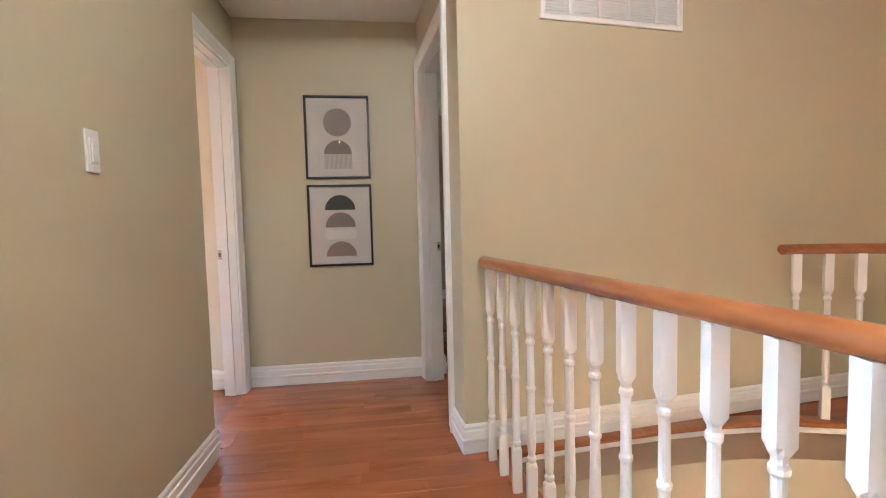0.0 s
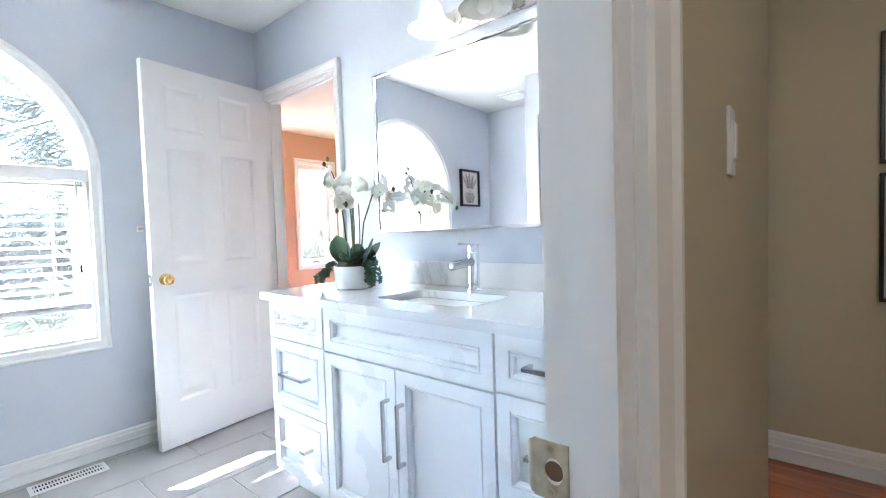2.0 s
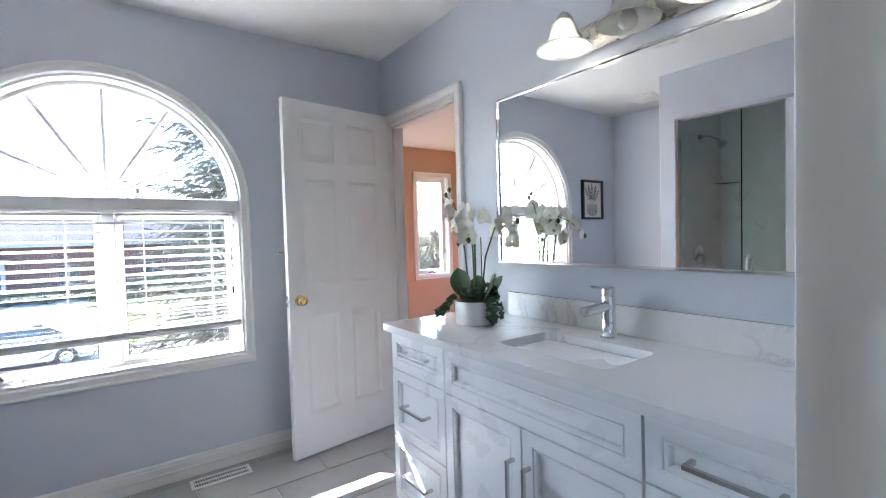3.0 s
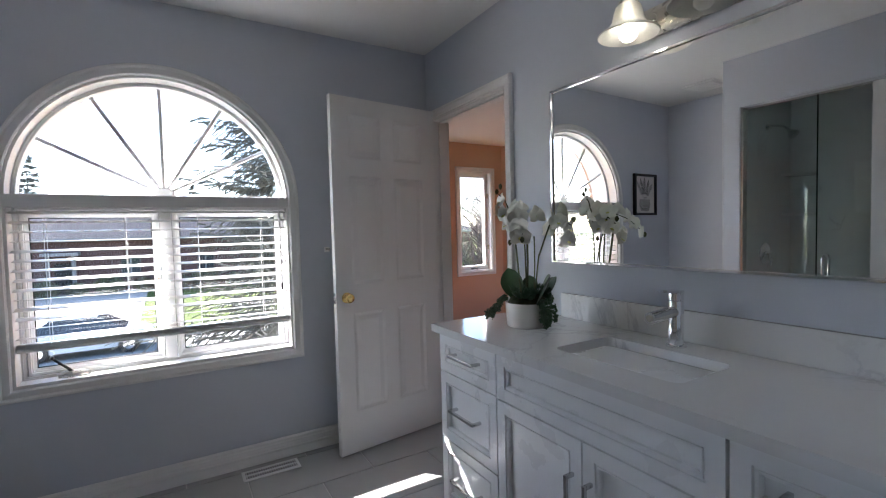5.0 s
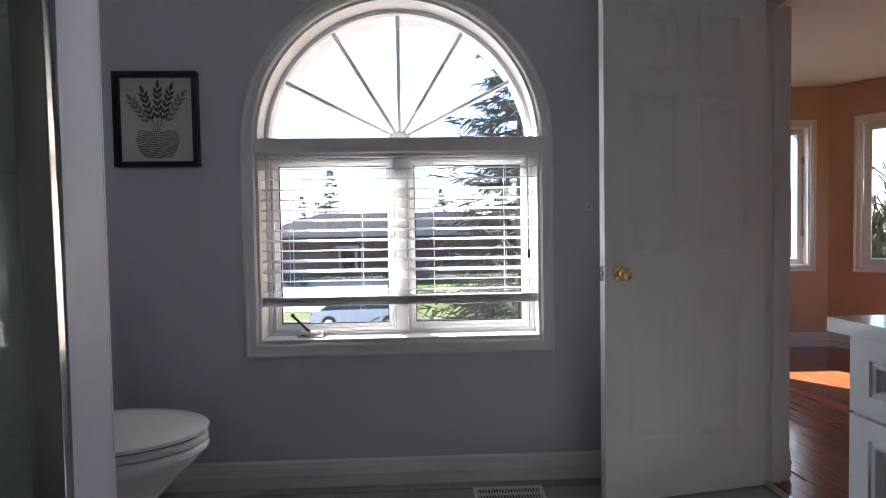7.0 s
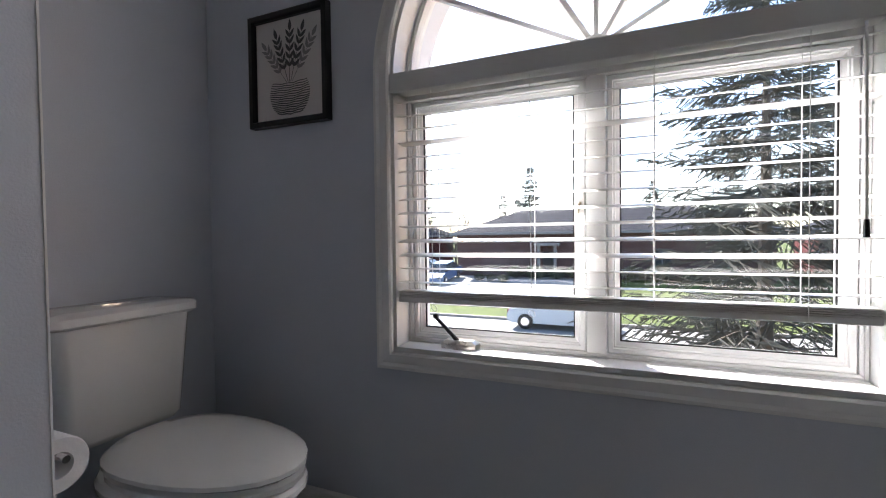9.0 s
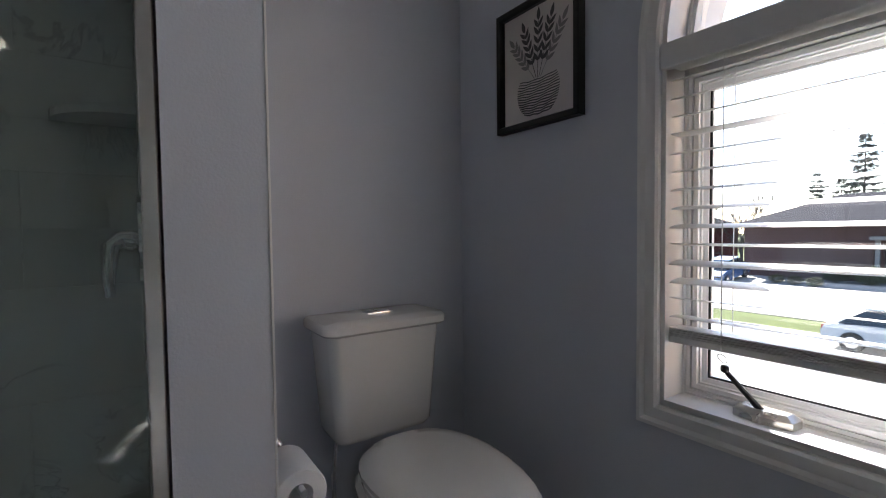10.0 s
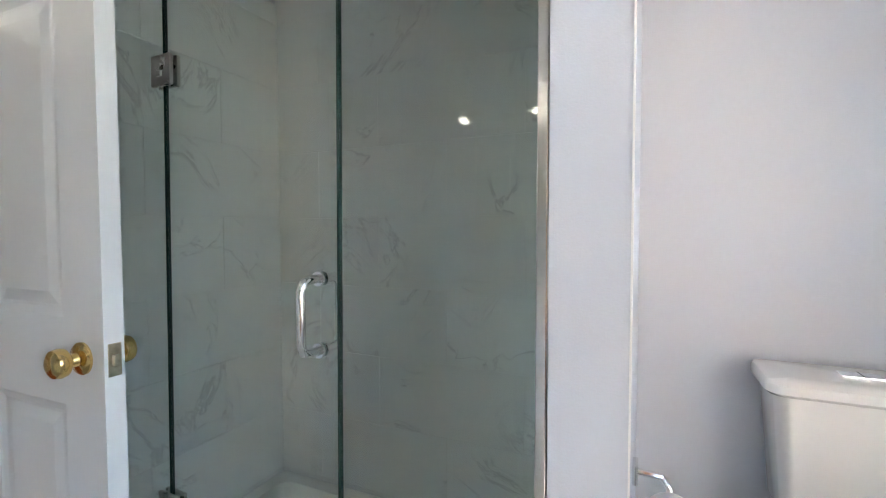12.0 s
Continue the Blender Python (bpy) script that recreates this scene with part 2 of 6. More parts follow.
def sweep(path, profile, place, closed=False, bm=None):
    """A moulding: the profile (offset to the left, height) carried along a plan path with mitred corners; place maps (u, v, height) into the world."""
    bm = bm or bmesh.new()
    n, rings = len(path), []
    for i, p in enumerate(path):
        a = path[(i - 1) % n] if closed or i else None
        b = path[(i + 1) % n] if closed or i < n - 1 else None
        ways = [Vector((q[0] - o[0], q[1] - o[1])).normalized() for o, q in ((a, p), (p, b)) if o is not None and q is not None]
        normals = [Vector((-w.y, w.x)) for w in ways]
        m = sum(normals, Vector((0, 0))).normalized()
        m = m / max(0.3, m.dot(normals[0]))
        rings.append([Vector(place(p[0] + m.x * s, p[1] + m.y * s, h)) for s, h in profile])
    if closed:
        rings.append(rings[0])
        return loft(bm, rings, (False, False))
    return loft(bm, rings)


def panelled(bm, us, vs, cells, rings, place):
    """A face cut into a grid; the cells named are sunk and raised by rings of (inset, depth)."""
    for i in range(len(us) - 1):
        for j in range(len(vs) - 1):
            u0, u1, v0, v1 = us[i], us[i + 1], vs[j], vs[j + 1]
            loops = [(0, 0)] + (list(rings) if (i, j) in cells else [])
            made = [[bm.verts.new(place(u, v, d)) for u, v in ((u0 + o, v0 + o), (u1 - o, v0 + o), (u1 - o, v1 - o), (u0 + o, v1 - o))] for o, d in loops]
            for a, b in zip(made, made[1:]):
                for k in range(4):
                    bm.faces.new((a[k], a[(k + 1) % 4], b[(k + 1) % 4], b[k]))
            bm.faces.new(made[-1])
    return bm


CASING = [(0, 0), (0, 0.011), (0.006, 0.016), (0.018, 0.013), (0.05, 0.018), (0.058, 0.024), (0.068, 0.024), (0.072, 0.018), (0.072, 0)]
BASEBOARD = [(0, 0), (0.014, 0), (0.014, 0.045), (0.018, 0.05), (0.018, 0.058), (0.013, 0.062), (0.013, 0.088), (0.009, 0.094), (0.009, 0.106), (0.003, 0.114), (0, 0.115)]
BASE_HALL = [(a * 1.15, h * 1.13) for a, h in BASEBOARD]


def structure(ob, label, category):
    return tagged(ob, label, category, kind="structure")


def baseboard(path, label, profile=BASEBOARD):
    bm = sweep(path, profile, lambda u, v, h: (u, v, h + 0.002))
    return structure(part("baseboard", bm, WHITE), label, "baseboard")


def casing(name, plane, value, out, a0, a1, top, label, profile=CASING, z0=0.002):
    """Door casing round an opening a0..a1 in the wall plane x or y = value, proud towards out (+1 or -1)."""
    path = [(a0 + 0.013, z0), (a0 + 0.013, top - 0.013), (a1 - 0.013, top - 0.013), (a1 - 0.013, z0)]
    place = (lambda u, v, h: (value + out * h, u, v)) if plane == "x" else (lambda u, v, h: (u, value + out * h, v))
    return structure(part(name, sweep(path, profile, place), WHITE), label, "door casing")

# ---- structure: bathroom ----
XW, YN, XE, XH, YS, TOP, HTOP = -3.15, 2.24, -0.535, -0.45, -0.66, 2.43, 2.325
WY, WR, WSPRING, WSILL = 0.731, 0.600, 1.465, 0.616      # arched window: middle, radius, spring line, sill
XOUT = -3.42


def wall_window():
    bm = bmesh.new()
    y0, y1 = WY - WR, WY + WR
    box(bm, XOUT, XW, YS - 0.12, y0, -0.25, 2.75)
    box(bm, XOUT, XW, y1, YN + 0.12, -0.25, 2.75)
    box(bm, XOUT, XW, y0, y1, -0.25, WSILL)
    n = 40
    for i in range(n):
        a, b = (math.pi - math.pi * k / n for k in (i, i + 1))
        pa, pb = ((WY + WR * math.cos(t), WSPRING + WR * math.sin(t)) for t in (a, b))
        rings = [[(x, *q) for q in (pa, pb, (pb[0], 2.75), (pa[0], 2.75))] for x in (XOUT, XW)]
        loft(bm, rings)
    bmesh.ops.remove_doubles(bm, verts=bm.verts, dist=1e-5)
    return structure(part("wall_west", bm, PAINT_BATH), "blue-grey painted wall with an arched window", "wall")


wall_window()
# vanity wall, with the bedroom doorway
DX0, DX1, DTOP = -3.085, -2.302, 1.998
bm = boxed(XW, DX0, YN, YN + 0.12, 0, TOP)
box(bm, DX1, XE, YN, YN + 0.12, 0, TOP)
box(bm, DX0, DX1, YN, YN + 0.12, DTOP, TOP)
structure(part("wall_north", bm, PAINT_BATH), "blue-grey painted wall behind the vanity", "wall")
# east wall between hall and bathroom: a bathroom skin and a hall skin
EY0, EY1, ETOP = 0.325, 1.160, 2.045
XMID = (XE + XH) / 2
for nm, xa, xb, ya, yb, paint, lab, top in (("wall_east", XE, XMID, YS, YN, PAINT_BATH, "blue-grey painted wall round the bathroom entrance", TOP), ("wall_hall_west", XMID, XH, -3.0, 2.41, PAINT_HALL, "beige painted hall wall with a light switch", HTOP)):
    bm = boxed(xa, xb, ya, EY0, 0, top)
    box(bm, xa, xb, EY1, yb, 0, top)
    box(bm, xa, xb, EY0, EY1, ETOP, top)
    structure(part(nm, bm, paint), lab, "wall")
structure(part("wall_south", boxed(XOUT, XH, YS - 0.12, YS, 0, TOP), PAINT_BATH), "pale grey-blue wall behind the toilet", "wall")
DIV0, DIV1, DIVY = -2.243, -2.132, 0.15
structure(part("wall_divider", boxed(DIV0, DIV1, YS, DIVY, 0, TOP), PAINT_BATH), "grey-blue partition wall between toilet and shower", "wall")
structure(part("wall_shower_header", boxed(DIV1, XE, 0.04, DIVY, 2.08, TOP), PAINT_BATH), "grey-blue wall above the shower opening", "wall")
SHX = -0.84
structure(part("wall_shower_end", boxed(SHX, XE, YS, 0.09, 0, 2.08), PAINT_BATH), "grey-blue end wall of the shower", "wall")
structure(part("ceiling", boxed(XOUT, XE, YS - 0.12, YN + 0.12, TOP, TOP + 0.1), CEILING), "white painted bathroom ceiling", "ceiling")
floor = structure(part("floor", boxed(XW, XMID, YS, YN, -0.2, -0.006), GROUT_FLOOR), "grey rectangular floor tiles laid in running bond", "floor")

# white strip that paints in the bright lit edge of the partition corner
lit_edge = part("trim", boxed(DIV0 - 0.0015, DIV0 + 0.0015, DIVY - 0.0015, DIVY + 0.0015, 0.12, TOP - 0.002, 0.0005), WHITE)
structure(lit_edge, "thin white strip imitating the lit edge of the partition", "trim")

# baseboards of the bathroom
baseboard([(XW, YN - 0.03), (XW, YS), (DIV0, YS), (DIV0, DIVY), (DIV1 + 0.01, DIVY)], "white moulded baseboard round the bathroom")
baseboard([(XE, 0.2), (XE, EY0 - 0.075)], "white moulded baseboard by the entrance")

# ---- doorways ----
casing("trim_bedroom_door", "y", YN, -1, DX0, DX1, DTOP, "white moulded casing of the bedroom doorway", [(a * 0.75, b) for a, b in CASING])
casing("trim_entrance_inside", "x", XE, -1, EY0, EY1, ETOP, "white moulded casing inside the bathroom entrance", [(a, b * 0.5) for a, b in CASING])
casing("trim_entrance_hall", "x", XH, 1, EY0, EY1, ETOP, "white moulded casing of the bathroom entrance")


def jamb(name, plane, lo, hi, a0, a1, top, stop, label):
    """Jamb lining with its stop, set inside an opening."""
    bm = bmesh.new()
    th = 0.018
    def b(a, c, z0, z1, w0=lo, w1=hi):
        if plane == "x":
            box(bm, w0, w1, a, c, z0, z1)
        else:
            box(bm, a, c, w0, w1, z0, z1)
    b(a0, a0 + th, 0, top)
    b(a1 - th, a1, 0, top)
    b(a0 + th, a1 - th, top - th, top)
    s0, s1 = stop
    b(a0 + th, a0 + th + 0.011, 0, top - th, s0, s1)
    b(a1 - th - 0.011, a1 - th, 0, top - th, s0, s1)
    b(a0 + th + 0.011, a1 - th - 0.011, top - th - 0.011, top - th, s0, s1)
    return structure(part(name, bm, WHITE), label, "door jamb")


jamb("trim_entrance_jamb", "x", XE, XH, EY0, EY1, ETOP, (-0.492, -0.462), "white painted door jamb of the bathroom entrance")
jamb("trim_bedroom_jamb", "y", YN, YN + 0.12, DX0, DX1, DTOP, (YN + 0.04, YN + 0.075), "white painted door jamb of the bedroom doorway")
structure(part("threshold", boxed(DX0 + 0.018, DX1 - 0.018, YN - 0.012, YN + 0.03, -0.004, 0.008, 0.003), STEEL), "metal threshold strip in the bedroom doorway", "threshold")

RINGS = [(0.0, 0.0), (0.005, -0.002), (0.016, -0.005), (0.022, -0.005), (0.046, -0.001), (0.052, -0.001)]


def door_leaf(label, width, height, m):
    """A white six-panel door, hinged at the local origin, opening along +x; both faces panelled."""
    d = thing("door", label, "door")
    th = 0.035
    s, mid = 0.11 * width / 0.76, 0.095 * width / 0.76
    us = [0, s, (width - mid) / 2, (width + mid) / 2, width - s, width]
    vs = [0, 0.235, 0.80, 0.965, 1.575, 1.675, 1.915, height]
    cells = {(i, j) for i in (1, 3) for j in (1, 3, 5)}
    bm = bmesh.new()
    panelled(bm, us, vs, cells, RINGS, lambda u, v, dd: Vector((u, -dd, v)))
    panelled(bm, us, vs, cells, RINGS, lambda u, v, dd: Vector((u, th + dd, v)))
    for a, b in (((0, 0), (width, 0)), ((width, 0), (width, height)), ((width, height), (0, height)), ((0, height), (0, 0))):
        bm.faces.new([bm.verts.new(q) for q in ((a[0], 0, a[1]), (b[0], 0, b[1]), (b[0], th, b[1]), (a[0], th, a[1]))])
    bmesh.ops.remove_doubles(bm, verts=bm.verts, dist=1e-5)
    part("leaf", bm, DOOR_WHITE, d)
    for sgn, y in ((-1, 0.0), (1, th)):
        bm = bmesh.new()
        lathe(bm, [(0.030, 0), (0.030, sgn * 0.004), (0.026, sgn * 0.008), (0.013, sgn * 0.011), (0.011, sgn * 0.02), (0.016, sgn * 0.024), (0.0245, sgn * 0.029), (0.027, sgn * 0.038), (0.0245, sgn * 0.047), (0.016, sgn * 0.052), (0.004, sgn * 0.053)], (width - 0.062, y, 0.893), 24, "y")
        part("door_knob", bm, BRASS, d, "round brass knob", True)
    bm = boxed(width, width + 0.002, 0.006, th - 0.006, 0.863, 0.923, 0.0008)
    latch = PULL if width < 0.75 else OLD_BRASS
    part("latch_plate", bm, latch, d, "metal latch plate")
    part("latch_bolt", boxed(width + 0.002, width + 0.010, 0.011, th - 0.011, 0.883, 0.903, 0.002), latch, d)
    for z in (0.2, 1.0, 1.8):
        bm = bmesh.new()
        tube(bm, [(-0.004, -0.004, z), (-0.004, -0.004, z + 0.09)], 0.005, 8)
        part("hinge", bm, BRASS, d, "brass butt hinge", True)
    d.matrix_world = m
    return d


# the bedroom door stands open against the window wall; the entrance door stands open before the shower
ang = math.degrees(math.atan2(1.515 - 2.214, -2.966 + 3.058))
door_leaf("white six-panel bedroom door with brass knob, standing open", 0.704, 2.015, pose(-3.058, 2.214, 0.013, 0, 0, ang))
door_leaf("white six-panel bathroom door with brass knobs, standing open", 0.812, 2.005, pose(-0.575, 0.350, 0.013, 0, 0, 181.5))

# strike plate on the entrance jamb
sp = thing("strike_plate", "worn brass strike plate on the white door jamb", "strike plate", (-0.533, EY1 - 0.018, 0.870))
w, h = 0.019, 0.030
ring0 = [(w * max(-1, min(1, 1.42 * math.cos(t))), h * max(-1, min(1, 1.42 * math.sin(t)))) for t in (2 * math.pi * k / 24 for k in range(24))]
ring1 = [(0.003 + 0.010 * math.cos(t), 0.014 * math.sin(t)) for t in (2 * math.pi * k / 24 for k in range(24))]
part("plate", loft(bmesh.new(), [[(u, q, v) for u, v in r] for r, q in ((ring0, 0.0), (ring0, -0.0016), (ring1, -0.0016), (ring1, 0.0))], (False, False)), OLD_BRASS, sp)
LIP_CURVE = [(-w + 0.003, -0.0017), (-w - 0.003, -0.0012), (-w - 0.008, 0.002), (-w - 0.011, 0.007)]
part("lip", loft(bmesh.new(), [[(x, y, -s), (x, y, s), (x + 0.001, y + 0.0012, s), (x + 0.001, y + 0.0012, -s)] for (x, y), s in zip(LIP_CURVE, (0.029, 0.028, 0.024, 0.02))]), OLD_BRASS, sp, "curved brass lip", True)
LATCH_WOOD = material("raw_latch_mortise", (0.16, 0.09, 0.05), 0.8)
part("latch_hole", lathe(bmesh.new(), [(0.0102, -0.0003), (0.003, -0.0002)], (0.003, 0, 0), 20, "y"), LATCH_WOOD, sp)
for z in (-0.022, 0.022):
    part("screw", lathe(bmesh.new(), [(0.004, 0), (0.004, -0.0025), (0.001, -0.003)], (0, 0, z), 10, "y"), OLD_BRASS, sp)

# door bumper on the window wall
ds = thing("door_stop", "small white wall-mounted door stop with a grey metal tip", "door stop", (XW, 1.54, 1.175))
part("plate", boxed(0, 0.006, -0.015, 0.015, -0.015, 0.015, 0.003), WHITE, ds)
part("bumper", lathe(bmesh.new(), [(0.009, 0.006), (0.006, 0.03), (0.008, 0.034), (0.008, 0.046), (0.005, 0.05)], (0, 0, 0), 14, "x"), NICKEL, ds, "grey metal tip")

# ---- arched window ----
win = structure(thing("window_1", "white arched window with sunburst bars over two casements", "window"), "white arched window with sunburst bars over two casements", "window")
OUTLINE = [(WY - WR, WSILL), (WY - WR, WSPRING)] + [(WY - WR * math.cos(math.pi * k / 36), WSPRING + WR * math.sin(math.pi * k / 36)) for k in range(1, 36)] + [(WY + WR, WSPRING), (WY + WR, WSILL)]
WTRIM = [(0, 0), (0, 0.012), (0.006, 0.017), (0.032, 0.014), (0.041, 0.02), (0.049, 0.02), (0.052, 0.015), (0.052, 0)]
part("window_casing", sweep(OUTLINE, WTRIM, lambda u, v, h: (XW + h, u, v), True), WHITE, win, "white moulded window casing")
XG = -3.23
LINER = [(-0.0005, 0.0), (-0.0005, -0.118), (-0.012, -0.118), (-0.012, 0.0)]
part("window_reveal", sweep(OUTLINE, LINER, lambda u, v, h: (XW + h, u, v), True), WHITE, win)
part("window_sill", boxed(XG, XW + 0.004, WY - WR + 0.013, WY + WR - 0.013, WSILL + 0.0122, WSILL + 0.0165, 0.001), WHITE, win)


def inset_outline(d, low):
    r = WR - d
    return [(WY - r, low), (WY - r, WSPRING)] + [(WY - r * math.cos(math.pi * k / 36), WSPRING + r * math.sin(math.pi * k / 36)) for k in range(1, 36)] + [(WY + r, WSPRING), (WY + r, low)]


ZBAR = 1.44
path = inset_outline(0.014, WSILL + 0.0145)
part("outer_frame", sweep(path, [(0, -0.05), (0, 0.0), (-0.007, 0.0), (-0.008, -0.004), (-0.010, -0.004), (-0.011, 0.0), (-0.0165, -0.002), (-0.0165, -0.05)], lambda u, v, h: (XG + h, u, v), True), VINYL, win)
part("transom", boxed(XG - 0.05, XG + 0.012, WY - WR + 0.031, WY + WR - 0.031, ZBAR - 0.03, ZBAR + 0.045, 0.004), VINYL, win)
part("mullion", boxed(XG - 0.05, XG + 0.008, WY - 0.026, WY + 0.026, WSILL + 0.031, ZBAR - 0.03, 0.004), VINYL, win)
# fanlight
rg = WR - 0.031
arc = [(WY - rg * math.cos(math.pi * k / 36), WSPRING + rg * math.sin(math.pi * k / 36)) for k in range(37)]
bm = bmesh.new()
loft(bm, [[(x, u, v) for u, v in [(WY - rg, ZBAR + 0.046)] + arc + [(WY + rg, ZBAR + 0.046)]] for x in (XG - 0.03, XG - 0.026)])
part("pane", bm, PANE, win).visible_shadow = False
HUB = (WY, ZBAR + 0.05)
for deg in (29.5, 60, 90, 120, 150.5):
    a = radians(deg)
    u0, v0 = HUB[0] + 0.03 * math.cos(a), HUB[1] + 0.03 * math.sin(a)
    u1, v1 = WY + (rg - 0.004) * math.cos(a) * 0.995, WSPRING - 0.0 + (rg - 0.004) * math.sin(a) * 0.995
    n = Vector((-(v1 - v0), u1 - u0)).normalized() * 0.0105
    bm = loft(bmesh.new(), [[(XG - 0.022, u + s * n.x, v + s * n.y) if q else (XG - 0.010, u + s * n.x * 0.6, v + s * n.y * 0.6) for s, q in ((-1, 1), (-1, 0), (1, 0), (1, 1))] for u, v in ((u0, v0), (u1, v1))])
    part("sunburst_bar", bm, VINYL, win)
bm = bmesh.new()
loft(bm, [[(x, HUB[0] + r * math.cos(math.pi * k / 14), HUB[1] - 0.004 + r * 0.8 * math.sin(math.pi * k / 14)) for k in range(15)] for x, r in ((XG - 0.024, 0.052), (XG - 0.008, 0.052), (XG - 0.002, 0.042))])
part("sunburst_hub", bm, VINYL, win)
# casements
for c0, c1 in ((WY - WR + 0.033, WY - 0.028), (WY + 0.028, WY + WR - 0.033)):
    z0, z1 = WSILL + 0.0315, ZBAR - 0.032
    rect = [(c0, z0), (c0, z1), (c1, z1), (c1, z0)]
    sash = part("sash", sweep(rect, [(0, -0.045), (0, -0.006), (-0.004, -0.002), (-0.014, -0.002), (-0.016, -0.008), (-0.02, -0.008), (-0.022, -0.012), (-0.032, -0.016), (-0.032, -0.045)], lambda u, v, h: (XG + h, u, v), True), VINYL, win)
    bm = boxed(XG - 0.032, XG - 0.028, c0 + 0.032, c1 - 0.032, z0 + 0.032, z1 - 0.032)
    part("pane", bm, PANE, sash).visible_shadow = False
    part("gasket", sweep([(c0 + 0.032, z0 + 0.032), (c0 + 0.032, z1 - 0.032), (c1 - 0.032, z1 - 0.032), (c1 - 0.032, z0 + 0.032)], [(0, -0.026), (0, -0.02), (-0.004, -0.02), (-0.004, -0.026)], lambda u, v, h: (XG + h, u, v), True), DARK, sash)
for y in (WY - 0.04,):
    lock = part("sash_lock", boxed(XG - 0.003, XG + 0.008, y - 0.010, y + 0.010, 1.03, 1.10, 0.003), PORCELAIN, win, "cream sash lock")
    part("lever", tube(bmesh.new(), [(XG + 0.008, y, 1.065), (XG + 0.011, y - 0.004, 1.06), (XG + 0.012, y - 0.008, 1.035)], [0.004, 0.004, 0.003], 8), OLD_BRASS, lock)
# crank
crank = part("crank_housing", loft(bmesh.new(), [[(XG + 0.012 + dx * s, 0.335 + dy * s, z) for dx, dy in ((0, -0.06), (0.035, -0.055), (0.045, 0), (0.035, 0.055), (0, 0.06))] for z, s in ((WSILL + 0.0167, 1.0), (WSILL + 0.032, 1.0), (WSILL + 0.042, 0.75))]), NICKEL, win, "bronze-toned crank housing")
part("crank_handle", tube(bmesh.new(), [(XG + 0.03, 0.33, WSILL + 0.035), (XG + 0.045, 0.315, WSILL + 0.06), (XG + 0.05, 0.268, WSILL + 0.108)], [0.008, 0.006, 0.0055], 8), BLACK, crank, "dark crank arm", True)
part("crank_knob", lathe(bmesh.new(), [(0.003, -0.009), (0.008, -0.006), (0.009, 0), (0.008, 0.006), (0.003, 0.009)], (XG + 0.05, 0.264, WSILL + 0.115), 12), BLACK, crank, smooth=True)

# ---- blind ----
blind = thing("window_blind", "white two-inch slat blind, open and half raised over the casements", "window blind", (0, 0, 0))
XB = XW - 0.035
Y0, Y1 = WY - WR + 0.016, WY + WR - 0.016
vb = boxed(XW - 0.012, XW + 0.012, WY - WR + 0.002, WY + WR - 0.002, 1.418, 1.478, 0.004)
part("valance", vb, SLAT, blind, "white valance board")
part("head_rail", boxed(XB - 0.025, XB + 0.02, Y0, Y1, 1.425, 1.465), SLAT, blind)
rng = random.Random(4)
TILTS = {3: 4.0, 9: 7.0, 12: 7.0, 13: 0.0}
for k in range(14):
    z = 1.398 - 0.0435 * k
    t = radians(TILTS.get(k, -12.5) + rng.uniform(-1.5, 1.5))
    ends = []
    for y in (Y0 + rng.uniform(-0.003, 0.003), Y1 + rng.uniform(-0.003, 0.003)):
        ring = []
        for a, b in ((-0.025, 0.0), (-0.012, 0.0024), (0.012, 0.0024), (0.025, 0.0), (0.012, -0.0014), (-0.012, -0.0014)):
            ring.append((XB + a * math.cos(t) - b * math.sin(t), y, z + a * math.sin(t) + b * math.cos(t)))
        ends.append(ring)
    part("slat", loft(bmesh.new(), ends), SLAT, blind)
for k in range(4):
    z = 0.789 + 0.0052 * k
    part("slat", boxed(XB - 0.025, XB + 0.025, Y0, Y1, z, z + 0.0032, 0.001), SLAT, blind)
part("bottom_rail", boxed(XB - 0.026, XB + 0.026, Y0, Y1, 0.772, 0.7885, 0.003), SLAT, blind, "thick white bottom rail")
for y in (0.265, 0.565, 0.875, 1.185):
    for x in (XB - 0.0275, XB + 0.0275):
        part("ladder_cord", tube(bmesh.new(), [(x, y, 0.775), (x, y, 1.43)], 0.0011, 5), SLAT, blind)
    part("cord_loop", tube(bmesh.new(), [(XB + 0.02 + 0.01 * math.cos(a), y + 0.009 * math.sin(a), 0.757 + 0.012 * math.cos(a)) for a in (2 * math.pi * k / 10 for k in range(11))], 0.001, 4), SLAT, blind)
part("tilt_wand", tube(bmesh.new(), [(XW + 0.004, 1.275, 1.415), (XW + 0.006, 1.278, 1.0)], 0.0035, 8), SLAT, blind, "slim tilt wand")
part("wand_tip", tube(bmesh.new(), [(XW + 0.006, 1.278, 1.0), (XW + 0.006, 1.278, 0.962)], [0.005, 0.007], 8), BLACK, blind)

# ---- vanity ----
van = thing("vanity_cabinet", "white shaker vanity cabinet with bar pulls, on a grey tiled floor", "vanity", (0, 0, 0))
VX0, VX1, VY = -2.135, -0.615, 1.732
part("body", boxed(VX0, VX1, VY, YN - 0.004, 0.11, 0.846, 0.002), CABINET, van)
part("toe_kick", boxed(VX0 + 0.02, VX1, VY + 0.07, YN - 0.004, 0, 0.11), CABINET, van)
SHAKER = [(0.0, 0.0), (0.040, 0.0), (0.0415, -0.005), (0.0455, -0.005), (0.047, -0.0015), (0.052, -0.0025), (0.055, -0.007), (0.0565, -0.015), (0.062, -0.015)]


